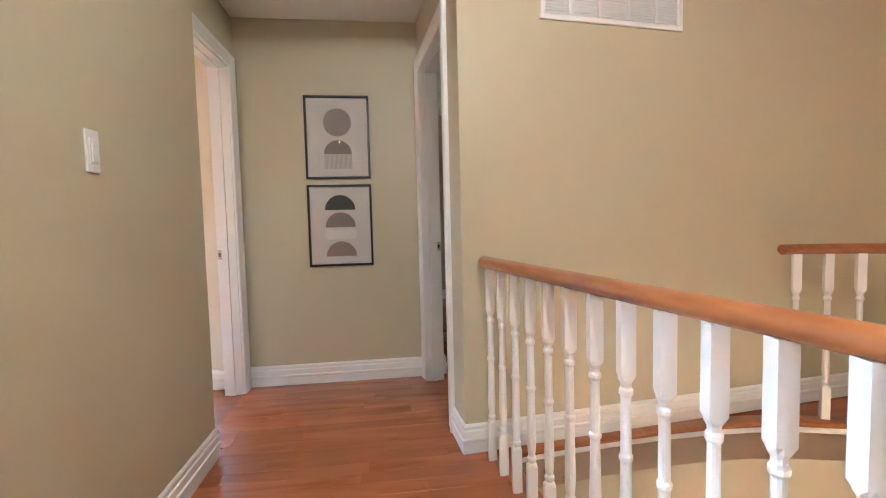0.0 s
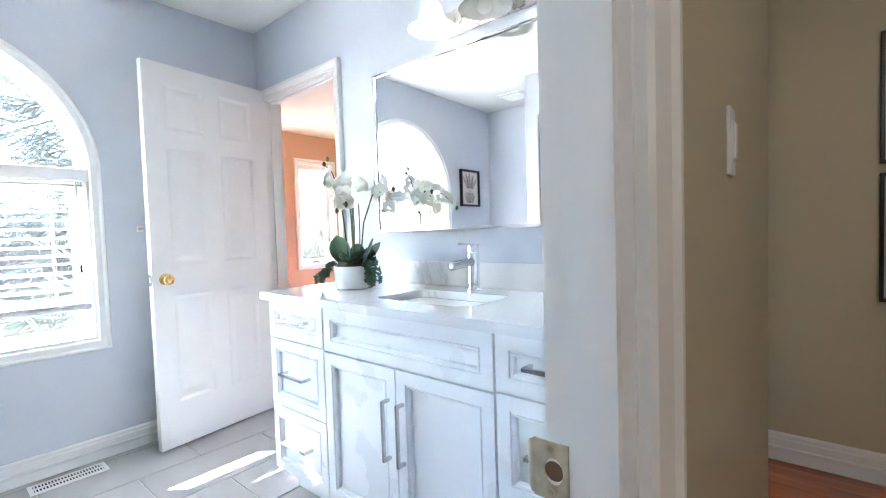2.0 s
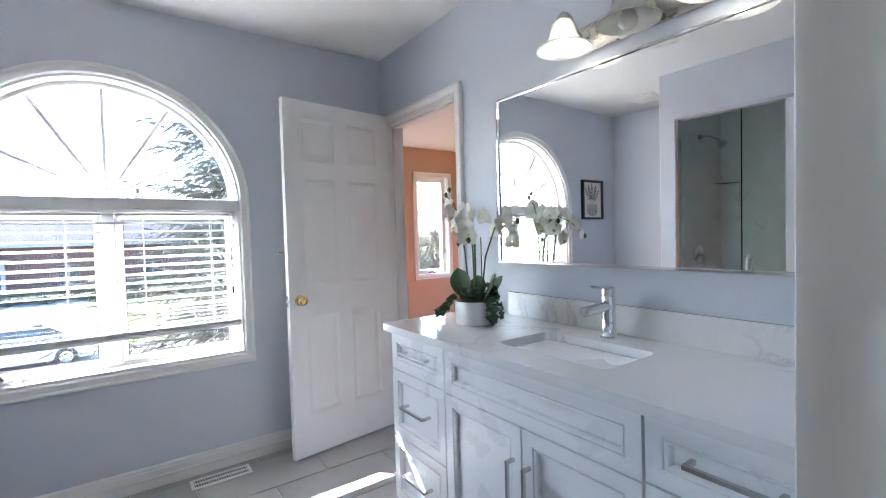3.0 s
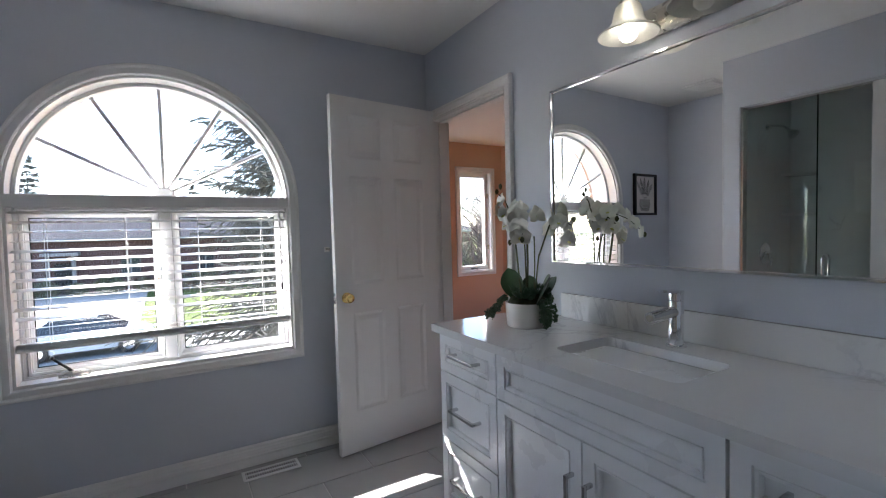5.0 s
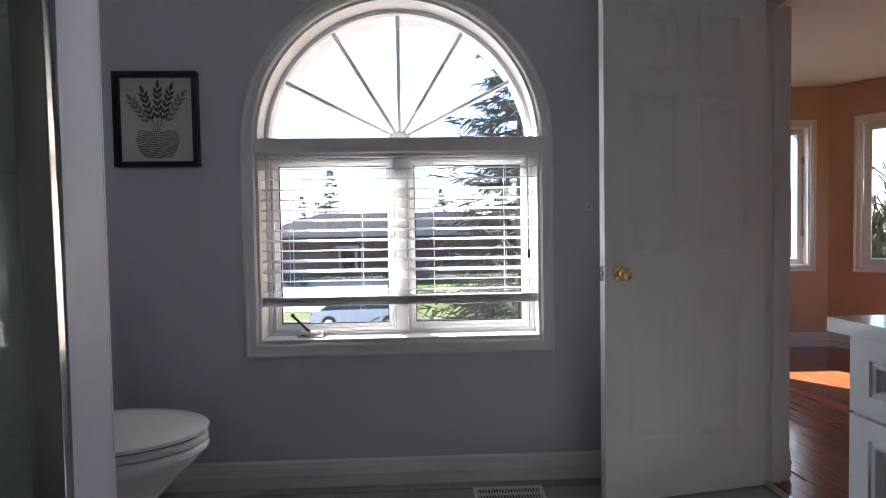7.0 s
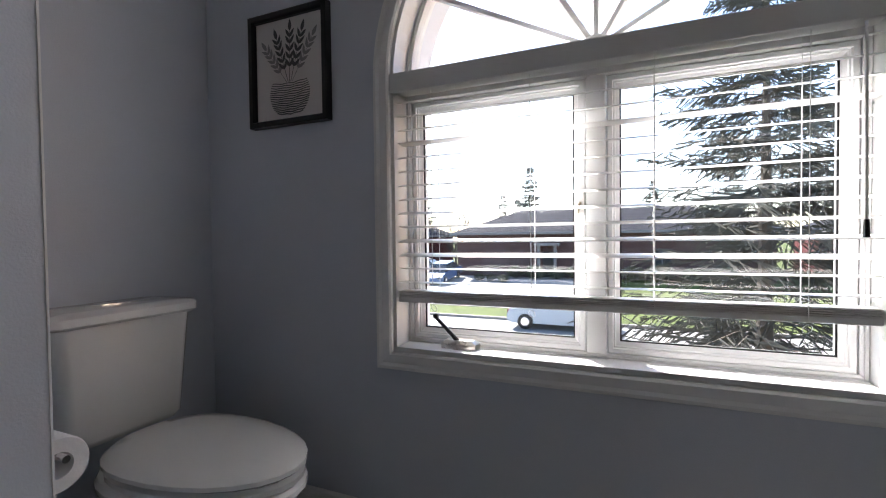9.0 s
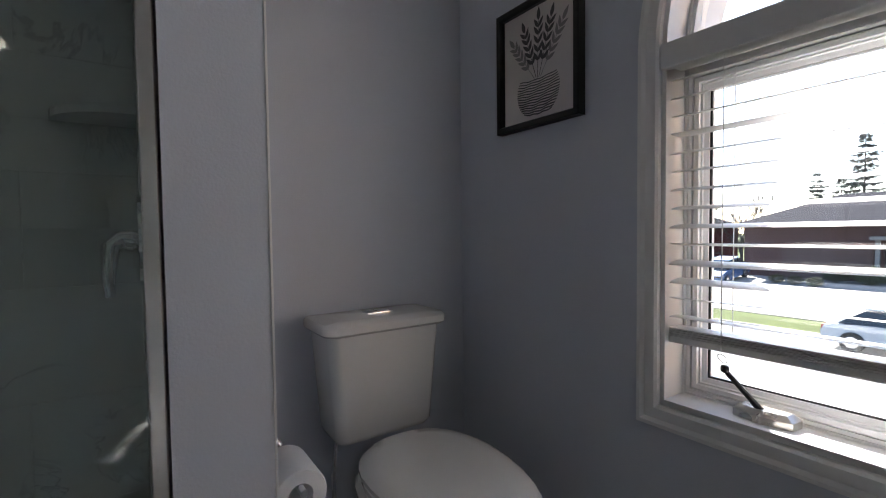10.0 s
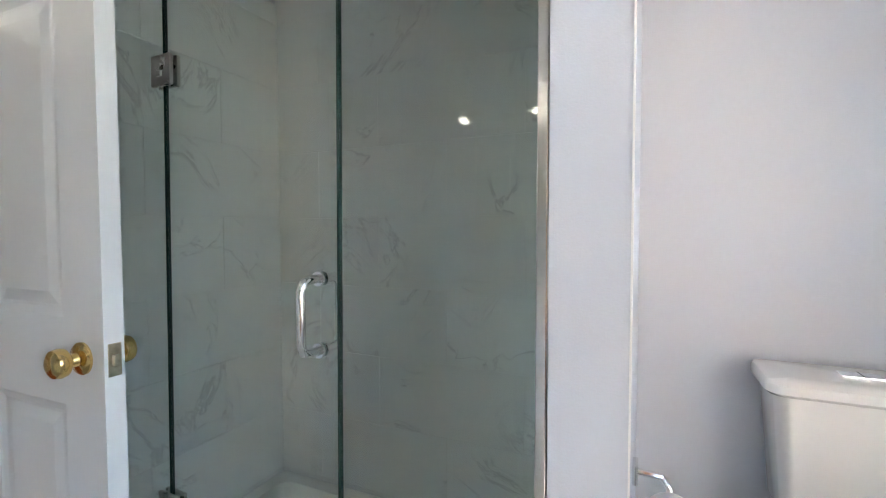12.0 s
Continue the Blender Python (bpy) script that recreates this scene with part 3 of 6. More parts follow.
def front(name, x0, x1, z0, z1, pull):
    x0, x1, z0, z1 = x0 + 0.001, x1 - 0.001, z0 + 0.001, z1 - 0.001
    bm = bmesh.new()
    th = 0.02
    place = lambda u, v, d: Vector((u, VY - th - d, v))
    panelled(bm, [x0, x1], [z0, z1], {(0, 0)}, SHAKER[1:], place)
    for a, b in (((x0, z0), (x1, z0)), ((x1, z0), (x1, z1)), ((x1, z1), (x0, z1)), ((x0, z1), (x0, z0))):
        bm.faces.new([bm.verts.new(q) for q in ((a[0], VY - th, a[1]), (b[0], VY - th, b[1]), (b[0], VY - 0.001, b[1]), (a[0], VY - 0.001, a[1]))])
    bmesh.ops.remove_doubles(bm, verts=bm.verts, dist=1e-5)
    f = part(name, bm, CABINET, van)
    yf = VY - th
    if pull == "h":
        c, z, half = (x0 + x1) / 2, (z0 + z1) / 2 + 0.005, 0.085
        bm = boxed(c - half, c + half, yf - 0.034, yf - 0.024, z - 0.005, z + 0.005, 0.001)
        for s in (-1, 1):
            box(bm, c + s * (half - 0.005) - 0.005, c + s * (half - 0.005) + 0.005, yf - 0.024, yf + 0.009, z - 0.005, z + 0.005)
        part("handle", bm, PULL, f, "dark chrome bar pull")
    elif pull:
        x, zt, half = (x1 - 0.03 if pull == "r" else x0 + 0.03), z1 - 0.20, 0.10
        bm = boxed(x - 0.005, x + 0.005, yf - 0.034, yf - 0.024, zt - half, zt + half, 0.001)
        for s in (-1, 1):
            box(bm, x - 0.005, x + 0.005, yf - 0.024, yf + 0.001, zt + s * (half - 0.005) - 0.005, zt + s * (half - 0.005) + 0.005)
        part("handle", bm, PULL, f, "dark chrome bar pull")
    return f


for x0, x1 in ((VX0 + 0.002, -1.751), (-0.982, VX1 - 0.002)):
    front("drawer_front", x0, x1, 0.687, 0.842, "h")
    front("drawer_front", x0, x1, 0.402, 0.683, "h")
    front("drawer_front", x0, x1, 0.118, 0.398, "h")
front("false_front", -1.7465, -0.988, 0.681, 0.842, "")
front("cabinet_door", -1.7465, -1.3685, 0.118, 0.677, "r")
front("cabinet_door", -1.3645, -0.988, 0.118, 0.677, "l")

# worktop with a cut for the basin
CX0, CX1, CY0, CZ0, CZ1 = -2.158, -0.58, 1.684, 0.8475, 0.878
SX0, SX1, SY0, SY1 = -1.575, -1.150, 1.815, 2.078


def rounded(x0, x1, y0, y1, r, n=5):
    out = []
    for cx, cy, a0 in ((x1 - r, y1 - r, 0), (x0 + r, y1 - r, 90), (x0 + r, y0 + r, 180), (x1 - r, y0 + r, 270)):
        out += [(cx + r * math.cos(radians(a0 + 90 * k / n)), cy + r * math.sin(radians(a0 + 90 * k / n))) for k in range(n + 1)]
    return out


def worktop():
    bm = bmesh.new()
    outer = rounded(CX0, CX1, CY0, YN - 0.003, 0.004, 5)
    inner = rounded(SX0, SX1, SY0, SY1, 0.03, 5)
    rows = []
    for pts, zs in ((outer, (CZ0, CZ1)), (inner, (CZ0, CZ1))):
        rows.append([[bm.verts.new((x, y, z)) for x, y in pts] for z in zs])
    n = len(outer)
    for i in range(n):
        j = (i + 1) % n
        for pair in rows:
            bm.faces.new((pair[0][i], pair[0][j], pair[1][j], pair[1][i]))
        for lev in (0, 1):
            bm.faces.new((rows[0][lev][i], rows[0][lev][j], rows[1][lev][j], rows[1][lev][i]))
    return bm


top = thing("worktop", "white quartz worktop with faint grey veins on the vanity", "worktop", (0, 0, 0))
part("slab", worktop(), QUARTZ, top)
part("backsplash", boxed(-1.935, CX1, YN - 0.022, YN - 0.003, CZ1 + 0.0005, 0.982, 0.0015), QUARTZ, top)
basin = thing("sink", "white rectangular undermount sink in the worktop", "sink", (0, 0, 0))
bm = bmesh.new()
loft(bm, [[(x, y, z) for x, y in rounded(SX0 - g, SX1 + g, SY0 - g, SY1 + g, 0.03 + g * 0.5, 5)] for z, g in ((0.846, 0.018), (0.846, -0.001), (0.80, -0.004), (0.725, -0.014), (0.706, -0.028), (0.698, -0.07))], (False, True))
part("bowl", bm, PORCELAIN, basin, smooth=True)
part("drain", lathe(bmesh.new(), [(0.022, 0.698), (0.022, 0.701), (0.014, 0.702), (0.004, 0.7015)], (-1.3625, 1.95, 0), 18), CHROME, basin, "chrome drain", True)

# tap
tap = thing("faucet", "chrome single-lever basin tap on white quartz", "faucet", (-1.360, 2.143, CZ1))
part("base_ring", lathe(bmesh.new(), [(0.031, 0), (0.031, 0.005), (0.027, 0.008)], sides=24), CHROME, tap, smooth=True)
part("column", lathe(bmesh.new(), [(0.0235, 0.008), (0.0235, 0.145), (0.0225, 0.148)], sides=24), CHROME, tap, smooth=True)
sp_ = part("spout", tube(bmesh.new(), [(0, -0.012, 0.113), (0, -0.135, 0.106)], 0.0185, 18), CHROME, tap, smooth=True)
part("aerator", lathe(bmesh.new(), [(0.011, 0.0), (0.011, -0.003)], (0, -0.1345, 0.106), 16, "y"), NICKEL, sp_)
part("lever_cap", lathe(bmesh.new(), [(0.0235, 0.151), (0.0235, 0.172), (0.020, 0.18)], sides=24), CHROME, tap, smooth=True)
part("lever", loft(bmesh.new(), [[(sx * w, y, z + dz) for sx, dz in ((-1, -0.004), (1, -0.004), (1, 0.004), (-1, 0.004))] for y, z, w in ((0.016, 0.177, 0.018), (-0.03, 0.180, 0.018), (-0.07, 0.184, 0.015), (-0.082, 0.185, 0.010))]), CHROME, tap)

# mirror
MX0, MX1, MZ0, MZ1, MY = -1.952, -0.800, 1.117, 1.856, 2.19
mir = thing("wall_mirror", "large rectangular wall mirror in a thin chrome frame", "mirror", (0, 0, 0))
part("mirror_glass", boxed(MX0 + 0.012, MX1 - 0.012, MY + 0.006, YN - 0.02, MZ0 + 0.012, MZ1 - 0.012), MIRROR, mir)
part("mirror_backing", boxed(MX0 + 0.012, MX1 - 0.012, YN - 0.019, YN - 0.002, MZ0 + 0.012, MZ1 - 0.012), DARK, mir)
part("mirror_frame", sweep([(MX0, MZ0), (MX0, MZ1), (MX1, MZ1), (MX1, MZ0)], [(0, 0), (0, 0.046), (-0.003, 0.05), (-0.010, 0.05), (-0.0125, 0.045), (-0.0125, 0.0)], lambda u, v, h: (u, YN - 0.002 - h, v), True), CHROME, mir, "thin chrome frame")
mir.matrix_world = pose((MX0 + MX1) / 2, MY, 0, 0, 0, 0.65) @ pose(-(MX0 + MX1) / 2, -MY, 0)

# vanity light: three bells, the middle bulb out
LX = -1.245
lamp = thing("vanity_light", "brushed-nickel bath light with three frosted bell shades, middle bulb unlit", "wall lamp", (LX, YN, 1.972))
part("back_plate", loft(bmesh.new(), [[(x * s, y, z * s2) for x, z in ((-0.31, -0.05), (0.31, -0.05), (0.31, 0.05), (-0.31, 0.05))] for y, s, s2 in ((-0.001, 1, 1), (-0.012, 1, 1), (-0.018, 0.985, 0.8), (-0.024, 0.975, 0.55))]), NICKEL, lamp)
for x, lit in ((-0.25, True), (0.0, False), (0.25, True)):
    part("rosette", lathe(bmesh.new(), [(0.028, -0.02), (0.028, -0.03), (0.018, -0.036), (0.006, -0.04)], (x, 0, 0.0), 20, "y"), NICKEL, lamp, smooth=True)
    arm = [(x, -0.036, 0.0), (x, -0.06, 0.01), (x, -0.082, 0.035), (x, -0.10, 0.058), (x, -0.125, 0.066), (x, -0.14, 0.055)]
    part("arm", tube(bmesh.new(), arm, 0.006, 10), NICKEL, lamp, smooth=True)
    part("socket_cup", lathe(bmesh.new(), [(0.004, 0.068), (0.010, 0.062), (0.018, 0.055), (0.030, 0.042), (0.031, 0.030)], (x, -0.14, 0), 20), NICKEL, lamp, smooth=True)
    prof = [(0.030, 0.032), (0.041, 0.022), (0.047, 0.0), (0.052, -0.025), (0.067, -0.045), (0.092, -0.060), (0.098, -0.065), (0.096, -0.069), (0.089, -0.063), (0.064, -0.048), (0.048, -0.026), (0.043, 0.0), (0.037, 0.02), (0.028, 0.028)]
    shade = part("shade", lathe(bmesh.new(), prof, (x, -0.14, 0), 28, cap=(False, False)), SHADE_GLASS, lamp, "frosted glass bell shade", True)
    bulb = lathe(bmesh.new(), [(0.012, 0.03), (0.013, -0.01), (0.020, -0.034), (0.029, -0.056), (0.028, -0.074), (0.017, -0.086), (0.003, -0.090)], (x, -0.14, 0), 18)
    part("bulb", bulb, BULB if lit else SHADE_GLASS, lamp, "glowing bulb" if lit else "unlit bulb", True)

# ---- toilet ----
toi = thing("toilet", "white two-piece toilet with lid down and dual-flush button", "toilet", (-2.725, 0, 0))


def oval(cy, half_w, back, frontl, z, n=28, sq=2.4):
    """An egg-shaped ring: straight-ish at the back, round at the front (+y)."""
    out = []
    for k in range(n):
        a = 2 * math.pi * k / n
        c, s = math.cos(a), math.sin(a)
        e = sq if s < 0 else 2.0
        x = half_w * math.copysign(abs(c) ** (2 / e), c)
        y = cy + (frontl if s > 0 else back) * math.copysign(abs(s) ** (2 / e), s)
        out.append((x, y, z))
    return out


bm = bmesh.new()
loft(bm, [oval(-0.28, 0.108, 0.24, 0.22, 0.002), oval(-0.28, 0.108, 0.24, 0.22, 0.03), oval(-0.28, 0.095, 0.24, 0.19, 0.12), oval(-0.26, 0.104, 0.24, 0.21, 0.22), oval(-0.24, 0.142, 0.24, 0.27, 0.30), oval(-0.23, 0.172, 0.23, 0.32, 0.355), oval(-0.23, 0.185, 0.23, 0.34, 0.378), oval(-0.23, 0.184, 0.23, 0.339, 0.389), oval(-0.23, 0.174, 0.23, 0.33, 0.397)])
part("bowl", bm, PORCELAIN, toi, smooth=True)
bm = bmesh.new()
loft(bm, [oval(-0.22, 0.164, 0.20, 0.315, 0.399), oval(-0.22, 0.175, 0.205, 0.327, 0.405), oval(-0.22, 0.175, 0.205, 0.327, 0.417), oval(-0.22, 0.165, 0.20, 0.318, 0.423)])
part("seat", bm, PORCELAIN, toi, smooth=True)
bm = bmesh.new()
loft(bm, [oval(-0.22, 0.165, 0.20, 0.318, 0.425), oval(-0.22, 0.183, 0.206, 0.331, 0.436), oval(-0.22, 0.183, 0.206, 0.331, 0.446), oval(-0.22, 0.165, 0.2, 0.32, 0.455), oval(-0.22, 0.126, 0.16, 0.24, 0.461), oval(-0.22, 0.054, 0.08, 0.12, 0.463)])
part("lid", bm, PORCELAIN, toi, "closed white lid", True)


def tank_ring(w0, yb, yf, z, bow=0.0):
    pts = rounded(-w0, w0, yb, yf, 0.028, 4)
    return [(x, y + (bow * (1 - (x / w0) ** 2) if y > (yb + yf) / 2 else 0), z) for x, y in pts]


bm = bmesh.new()
loft(bm, [tank_ring(0.151, YS + 0.02, -0.49, 0.43, 0.01), tank_ring(0.160, YS + 0.015, -0.475, 0.45, 0.015), tank_ring(0.184, YS + 0.012, -0.462, 0.755, 0.02)])
part("tank", bm, PORCELAIN, toi, smooth=True)
bm = bmesh.new()
loft(bm, [tank_ring(0.195, YS + 0.006, -0.455, 0.754, 0.034), tank_ring(0.203, YS + 0.004, -0.448, 0.762, 0.038), tank_ring(0.203, YS + 0.004, -0.448, 0.782, 0.038), tank_ring(0.198, YS + 0.008, -0.455, 0.79, 0.034), tank_ring(0.15, YS + 0.03, -0.48, 0.794, 0.02)])
part("tank_lid", bm, PORCELAIN, toi, smooth=True)
bt = part("flush_button", boxed(-0.04, 0.04, -0.572, -0.526, 0.7935, 0.799, 0.002), CHROME, toi, "chrome dual-flush button")
part("button_split", boxed(-0.002, 0.0, -0.572, -0.526, 0.7988, 0.7994), DARK, bt)
bm = bmesh.new()
tube(bm, [(0.13, YS + 0.01, 0.16), (0.13, YS + 0.06, 0.16), (0.135, YS + 0.075, 0.19), (0.14, YS + 0.08, 0.3), (0.13, YS + 0.09, 0.43)], 0.007, 8)
part("supply_hose", bm, CHROME, toi, "braided supply hose", True)
part("stop_valve", lathe(bmesh.new(), [(0.013, YS + 0.03), (0.013, YS + 0.075), (0.02, YS + 0.078), (0.02, YS + 0.095), (0.01, YS + 0.1)], (0.13, 0, 0.16), 12, "y"), CHROME, toi, smooth=True)

# toilet roll on the partition
tp = thing("toilet_roll_holder", "chrome wall holder with a white paper roll on the partition", "toilet roll", (DIV0, -0.02, 0.648))
part("wall_plate", boxed(-0.01, 0, -0.09, -0.05, 0.025, 0.062, 0.003), CHROME, tp)
part("arm", tube(bmesh.new(), [(-0.008, -0.07, 0.045), (-0.05, -0.07, 0.043), (-0.062, -0.066, 0.025), (-0.064, -0.06, 0.0), (-0.064, 0.07, 0.0)], 0.006, 8), CHROME, tp, smooth=True)
roll = part("paper_roll", lathe(bmesh.new(), [(0.02, -0.05), (0.041, -0.05), (0.043, -0.047), (0.043, 0.047), (0.041, 0.05), (0.02, 0.05), (0.02, -0.05)], (-0.064, 0.0, -0.014), 28, "y", (False, False)), material("tissue_paper", (0.8, 0.79, 0.78), 0.95, 0, 0.02, 20, 0.4, 90), tp, "white paper roll", True)

# ---- shower ----
sb = thing("shower_tray", "white shower tray with a raised curb", "shower tray", (0, 0, 0))
bm = bmesh.new()
o = rounded(DIV1 + 0.012, SHX - 0.012, YS + 0.012, 0.145, 0.01, 4)
i1 = rounded(DIV1 + 0.07, SHX - 0.07, YS + 0.07, 0.03, 0.05, 4)
i2 = rounded(DIV1 + 0.09, SHX - 0.09, YS + 0.09, 0.01, 0.05, 4)
loft(bm, [[(x, y, 0.0) for x, y in o], [(x, y, 0.11) for x, y in o], [(x, y, 0.11) for x, y in i1], [(x, y, 0.05) for x, y in i2]])
part("pan", bm, PORCELAIN, sb)
part("drain", lathe(bmesh.new(), [(0.045, 0.05), (0.045, 0.053), (0.01, 0.0535)], (-1.49, -0.3, 0), 18), CHROME, sb)
GY = 0.105
encl = thing("shower_enclosure", "frameless greenish glass shower enclosure with a chrome handle and channel", "shower enclosure", (0, 0, 0))
for nm, x0, x1 in (("fixed_panel", DIV1 + 0.004, -1.712), ("glass_door", -1.7085, -1.172), ("fixed_panel", -1.1685, SHX)):
    g = part(nm, boxed(x0, x1, GY - 0.004, GY + 0.004, 0.118, 2.068), SHOWER_GLASS, encl, "clear greenish glass")
    g.visible_shadow = False
    for xe in (x0, x1):
        part("glass_edge", boxed(xe - 0.0013, xe + 0.0013, GY - 0.0045, GY + 0.0045, 0.118, 2.068), GLASS_EDGE, g, "dark green glass edge")
part("wall_channel", boxed(DIV1 + 0.001, DIV1 + 0.018, GY - 0.014, GY + 0.05, 0.112, 2.078, 0.002), STEEL, encl, "polished metal wall channel")
part("top_channel", boxed(DIV1 + 0.019, SHX, GY - 0.012, GY + 0.012, 2.066, 2.079, 0.001), STEEL, encl)
for z in (1.495, 0.40):
    h = part("hinge", boxed(-1.207, -1.133, GY + 0.0045, GY + 0.014, z, z + 0.075, 0.002), NICKEL, encl, "dark nickel glass hinge")
    part("hinge_back", boxed(-1.207, -1.133, GY - 0.014, GY - 0.0045, z, z + 0.075, 0.002), NICKEL, h)
    part("hinge_knuckle", boxed(-1.178, -1.161, GY + 0.014, GY + 0.02, z + 0.022, z + 0.053, 0.002), NICKEL, h)
for s in (1, -1):
    pts = [(-1.662, GY + s * 0.006, 0.897), (-1.662, GY + s * 0.035, 0.897), (-1.662, GY + s * 0.05, 0.902), (-1.662, GY + s * 0.056, 0.917), (-1.662, GY + s * 0.056, 1.022), (-1.662, GY + s * 0.05, 1.036), (-1.662, GY + s * 0.035, 1.042), (-1.662, GY + s * 0.006, 1.042)]
    hd = part("handle", tube(bmesh.new(), pts, 0.0095, 14), CHROME, encl, "chrome D-shaped pull handle", True)
    for z in (0.897, 1.042):
        part("washer", lathe(bmesh.new(), [(0.015, s * 0.0045), (0.015, s * 0.010)], (-1.662, GY, z), 16, "y"), CHROME, hd, smooth=True)

# the glass runs slightly out of square with the room
encl.matrix_world = pose(DIV1, GY, 0, 0.5, 0, -2.2) @ pose(-DIV1, -GY, 0)
shd = thing("wall_shower", "chrome shower head on a bent arm on the shower wall", "shower", (DIV1 + 0.012, -0.24, 1.98))
part("flange", lathe(bmesh.new(), [(0.028, 0), (0.026, 0.008), (0.012, 0.012)], (0, 0, 0), 18, "x"), CHROME, shd, smooth=True)
part("arm", tube(bmesh.new(), [(0.01, 0, 0), (0.06, 0, 0.0), (0.11, 0, -0.02), (0.14, 0, -0.05)], 0.009, 10), CHROME, shd, smooth=True)
part("head", tube(bmesh.new(), [(0.135, 0, -0.045), (0.145, 0, -0.057), (0.16, 0, -0.075), (0.172, 0, -0.09), (0.175, 0, -0.094)], [0.012, 0.014, 0.03, 0.038, 0.036], 18), CHROME, shd, smooth=True)
shv = thing("shower_valve", "chrome shower valve with a lever handle", "shower valve", (DIV1 + 0.012, -0.2, 1.035))
part("plate", lathe(bmesh.new(), [(0.08, 0), (0.078, 0.008), (0.05, 0.014), (0.03, 0.016)], (0, 0, 0), 26, "x"), CHROME, shv, smooth=True)
part("lever", tube(bmesh.new(), [(0.014, 0, 0), (0.034, 0, 0.0), (0.046, 0.01, -0.01), (0.05, 0.02, -0.06), (0.048, 0.022, -0.09)], [0.02, 0.018, 0.014, 0.01, 0.008], 12), CHROME, shv, smooth=True)
for z in (1.64, 1.33):
    cs = thing("corner_shelf", "white quarter-round corner shelf in the shower", "shelf", (DIV1 + 0.012, YS + 0.012, z), "shower corner shelves")
    pts = [(0, 0)] + [(0.165 * math.cos(radians(a)), 0.165 * math.sin(radians(a))) for a in range(0, 91, 9)]
    part("board", loft(bmesh.new(), [[(x, y, q) for x, y in pts] for q in (-0.02, 0.0)]), PORCELAIN, cs)

# ---- picture on the window wall ----


def leaf_mesh(bm, base, way, length, width, x, mi):
    n = Vector((-way.y, way.x))
    pts = [base + way * (length * f) + n * (s * width * math.sin(math.pi * f ** 0.8)) for s, fs in ((1, (0, 0.2, 0.4, 0.6, 0.8, 1.0)), (-1, (0.8, 0.6, 0.4, 0.2))) for f in fs]
    f = bm.faces.new([bm.verts.new((x, p.x, p.y)) for p in pts])
    f.material_index = mi


INK = material("grey_print_ink", (0.09, 0.085, 0.085), 0.85)
INK2 = material("mid_grey_print_ink", (0.26, 0.24, 0.235), 0.85)
bp_ = thing("picture", "black-framed print of a striped pot with leafy stems", "picture", (XW, -0.255, 1.557))
W2, H2 = 0.168, 0.193
part("frame", sweep([(-W2, -H2), (-W2, H2), (W2, H2), (W2, -H2)], [(0, 0.001), (0, 0.028), (-0.004, 0.030), (-0.018, 0.030), (-0.022, 0.022), (-0.022, 0.001)], lambda u, v, h: (h, u, v), True), BLACK, bp_, "black wooden frame")
part("print", boxed(0.002, 0.010, -W2 + 0.021, W2 - 0.021, -H2 + 0.021, H2 - 0.021), PAPER, bp_, "pinkish paper")
bm = bmesh.new()
stems = [((0.0, -0.045), (0.005, 0.125), INK), ((-0.012, -0.045), (-0.098, 0.075), INK2), ((0.012, -0.045), (0.098, 0.09), INK2), ((-0.005, -0.045), (-0.052, 0.105), INK), ((0.006, -0.045), (0.055, 0.115), INK)]
for si, (a, b, ink) in enumerate(stems):
    a, b = Vector(a), Vector(b)
    mi = 0 if ink is INK else 1
    d = b - a
    wv = d.normalized()
    n = Vector((-wv.y, wv.x))
    f = bm.faces.new([bm.verts.new((0.0112 + si * 0.0002, p.x, p.y)) for p in (a - n * 0.0012, b - n * 0.0008, b + n * 0.0008, a + n * 0.0012)])
    f.material_index = mi
    k = 0
    for fr in (0.3, 0.45, 0.6, 0.75, 0.88):
        for s in (-1, 1):
            k += 1
            lw = (wv * 0.95 + n * s * 0.6).normalized()
            leaf_mesh(bm, a + d * fr, lw, 0.036, 0.0058, 0.0113 + si * 0.0002 + k * 0.00001, mi)
    leaf_mesh(bm, b, wv, 0.042, 0.0075, 0.0114 + si * 0.0002, mi)
part("leaf_drawing", bm, [INK, INK2], bp_, "grey ink leaves")
for k in range(15):
    bm = bmesh.new()
    v = -0.045 - 0.0075 * k
    f = (k + 0.5) / 15
    hw = 0.035 + 0.052 * math.sin(math.pi * min(1, f * 0.75 + 0.2)) ** 0.6
    prev = None
    for i in range(15):
        u = -hw + 2 * hw * i / 14
        dv = -0.006 * (1 - (u / hw) ** 2) + 0.0012 * math.sin(i * 1.3 + k)
        cur = [bm.verts.new((0.0112, u, v + dv)), bm.verts.new((0.0112, u, v + dv + (0.003 + 0.0015 * f)))]
        if prev:
            bm.faces.new((prev[0], cur[0], cur[1], prev[1]))
        prev = cur
    part("pot_stripe", bm, INK, bp_, "curved ink stripe of the pot")

# ---- floor register ----
reg = thing("floor_register", "white slotted metal floor vent by the window wall", "floor vent", (-3.04, 1.164, 0))
RW, RL = 0.055, 0.145
part("rim", sweep([(-RW, -RL), (-RW, RL), (RW, RL), (RW, -RL)], [(0, 0), (0, 0.003), (-0.012, 0.006), (-0.016, 0.006), (-0.016, 0)], lambda u, v, h: (u, v, h), True), WHITE, reg)
part("duct_shadow", boxed(-RW + 0.014, RW - 0.014, -RL + 0.014, RL - 0.014, 0.0002, 0.001), DARK, reg)
for k in range(22):
    y = -RL + 0.022 + k * (2 * RL - 0.044) / 21
    part("slat", boxed(-RW + 0.015, RW - 0.015, y - 0.0021, y + 0.0021, 0.001, 0.0055), WHITE, reg)
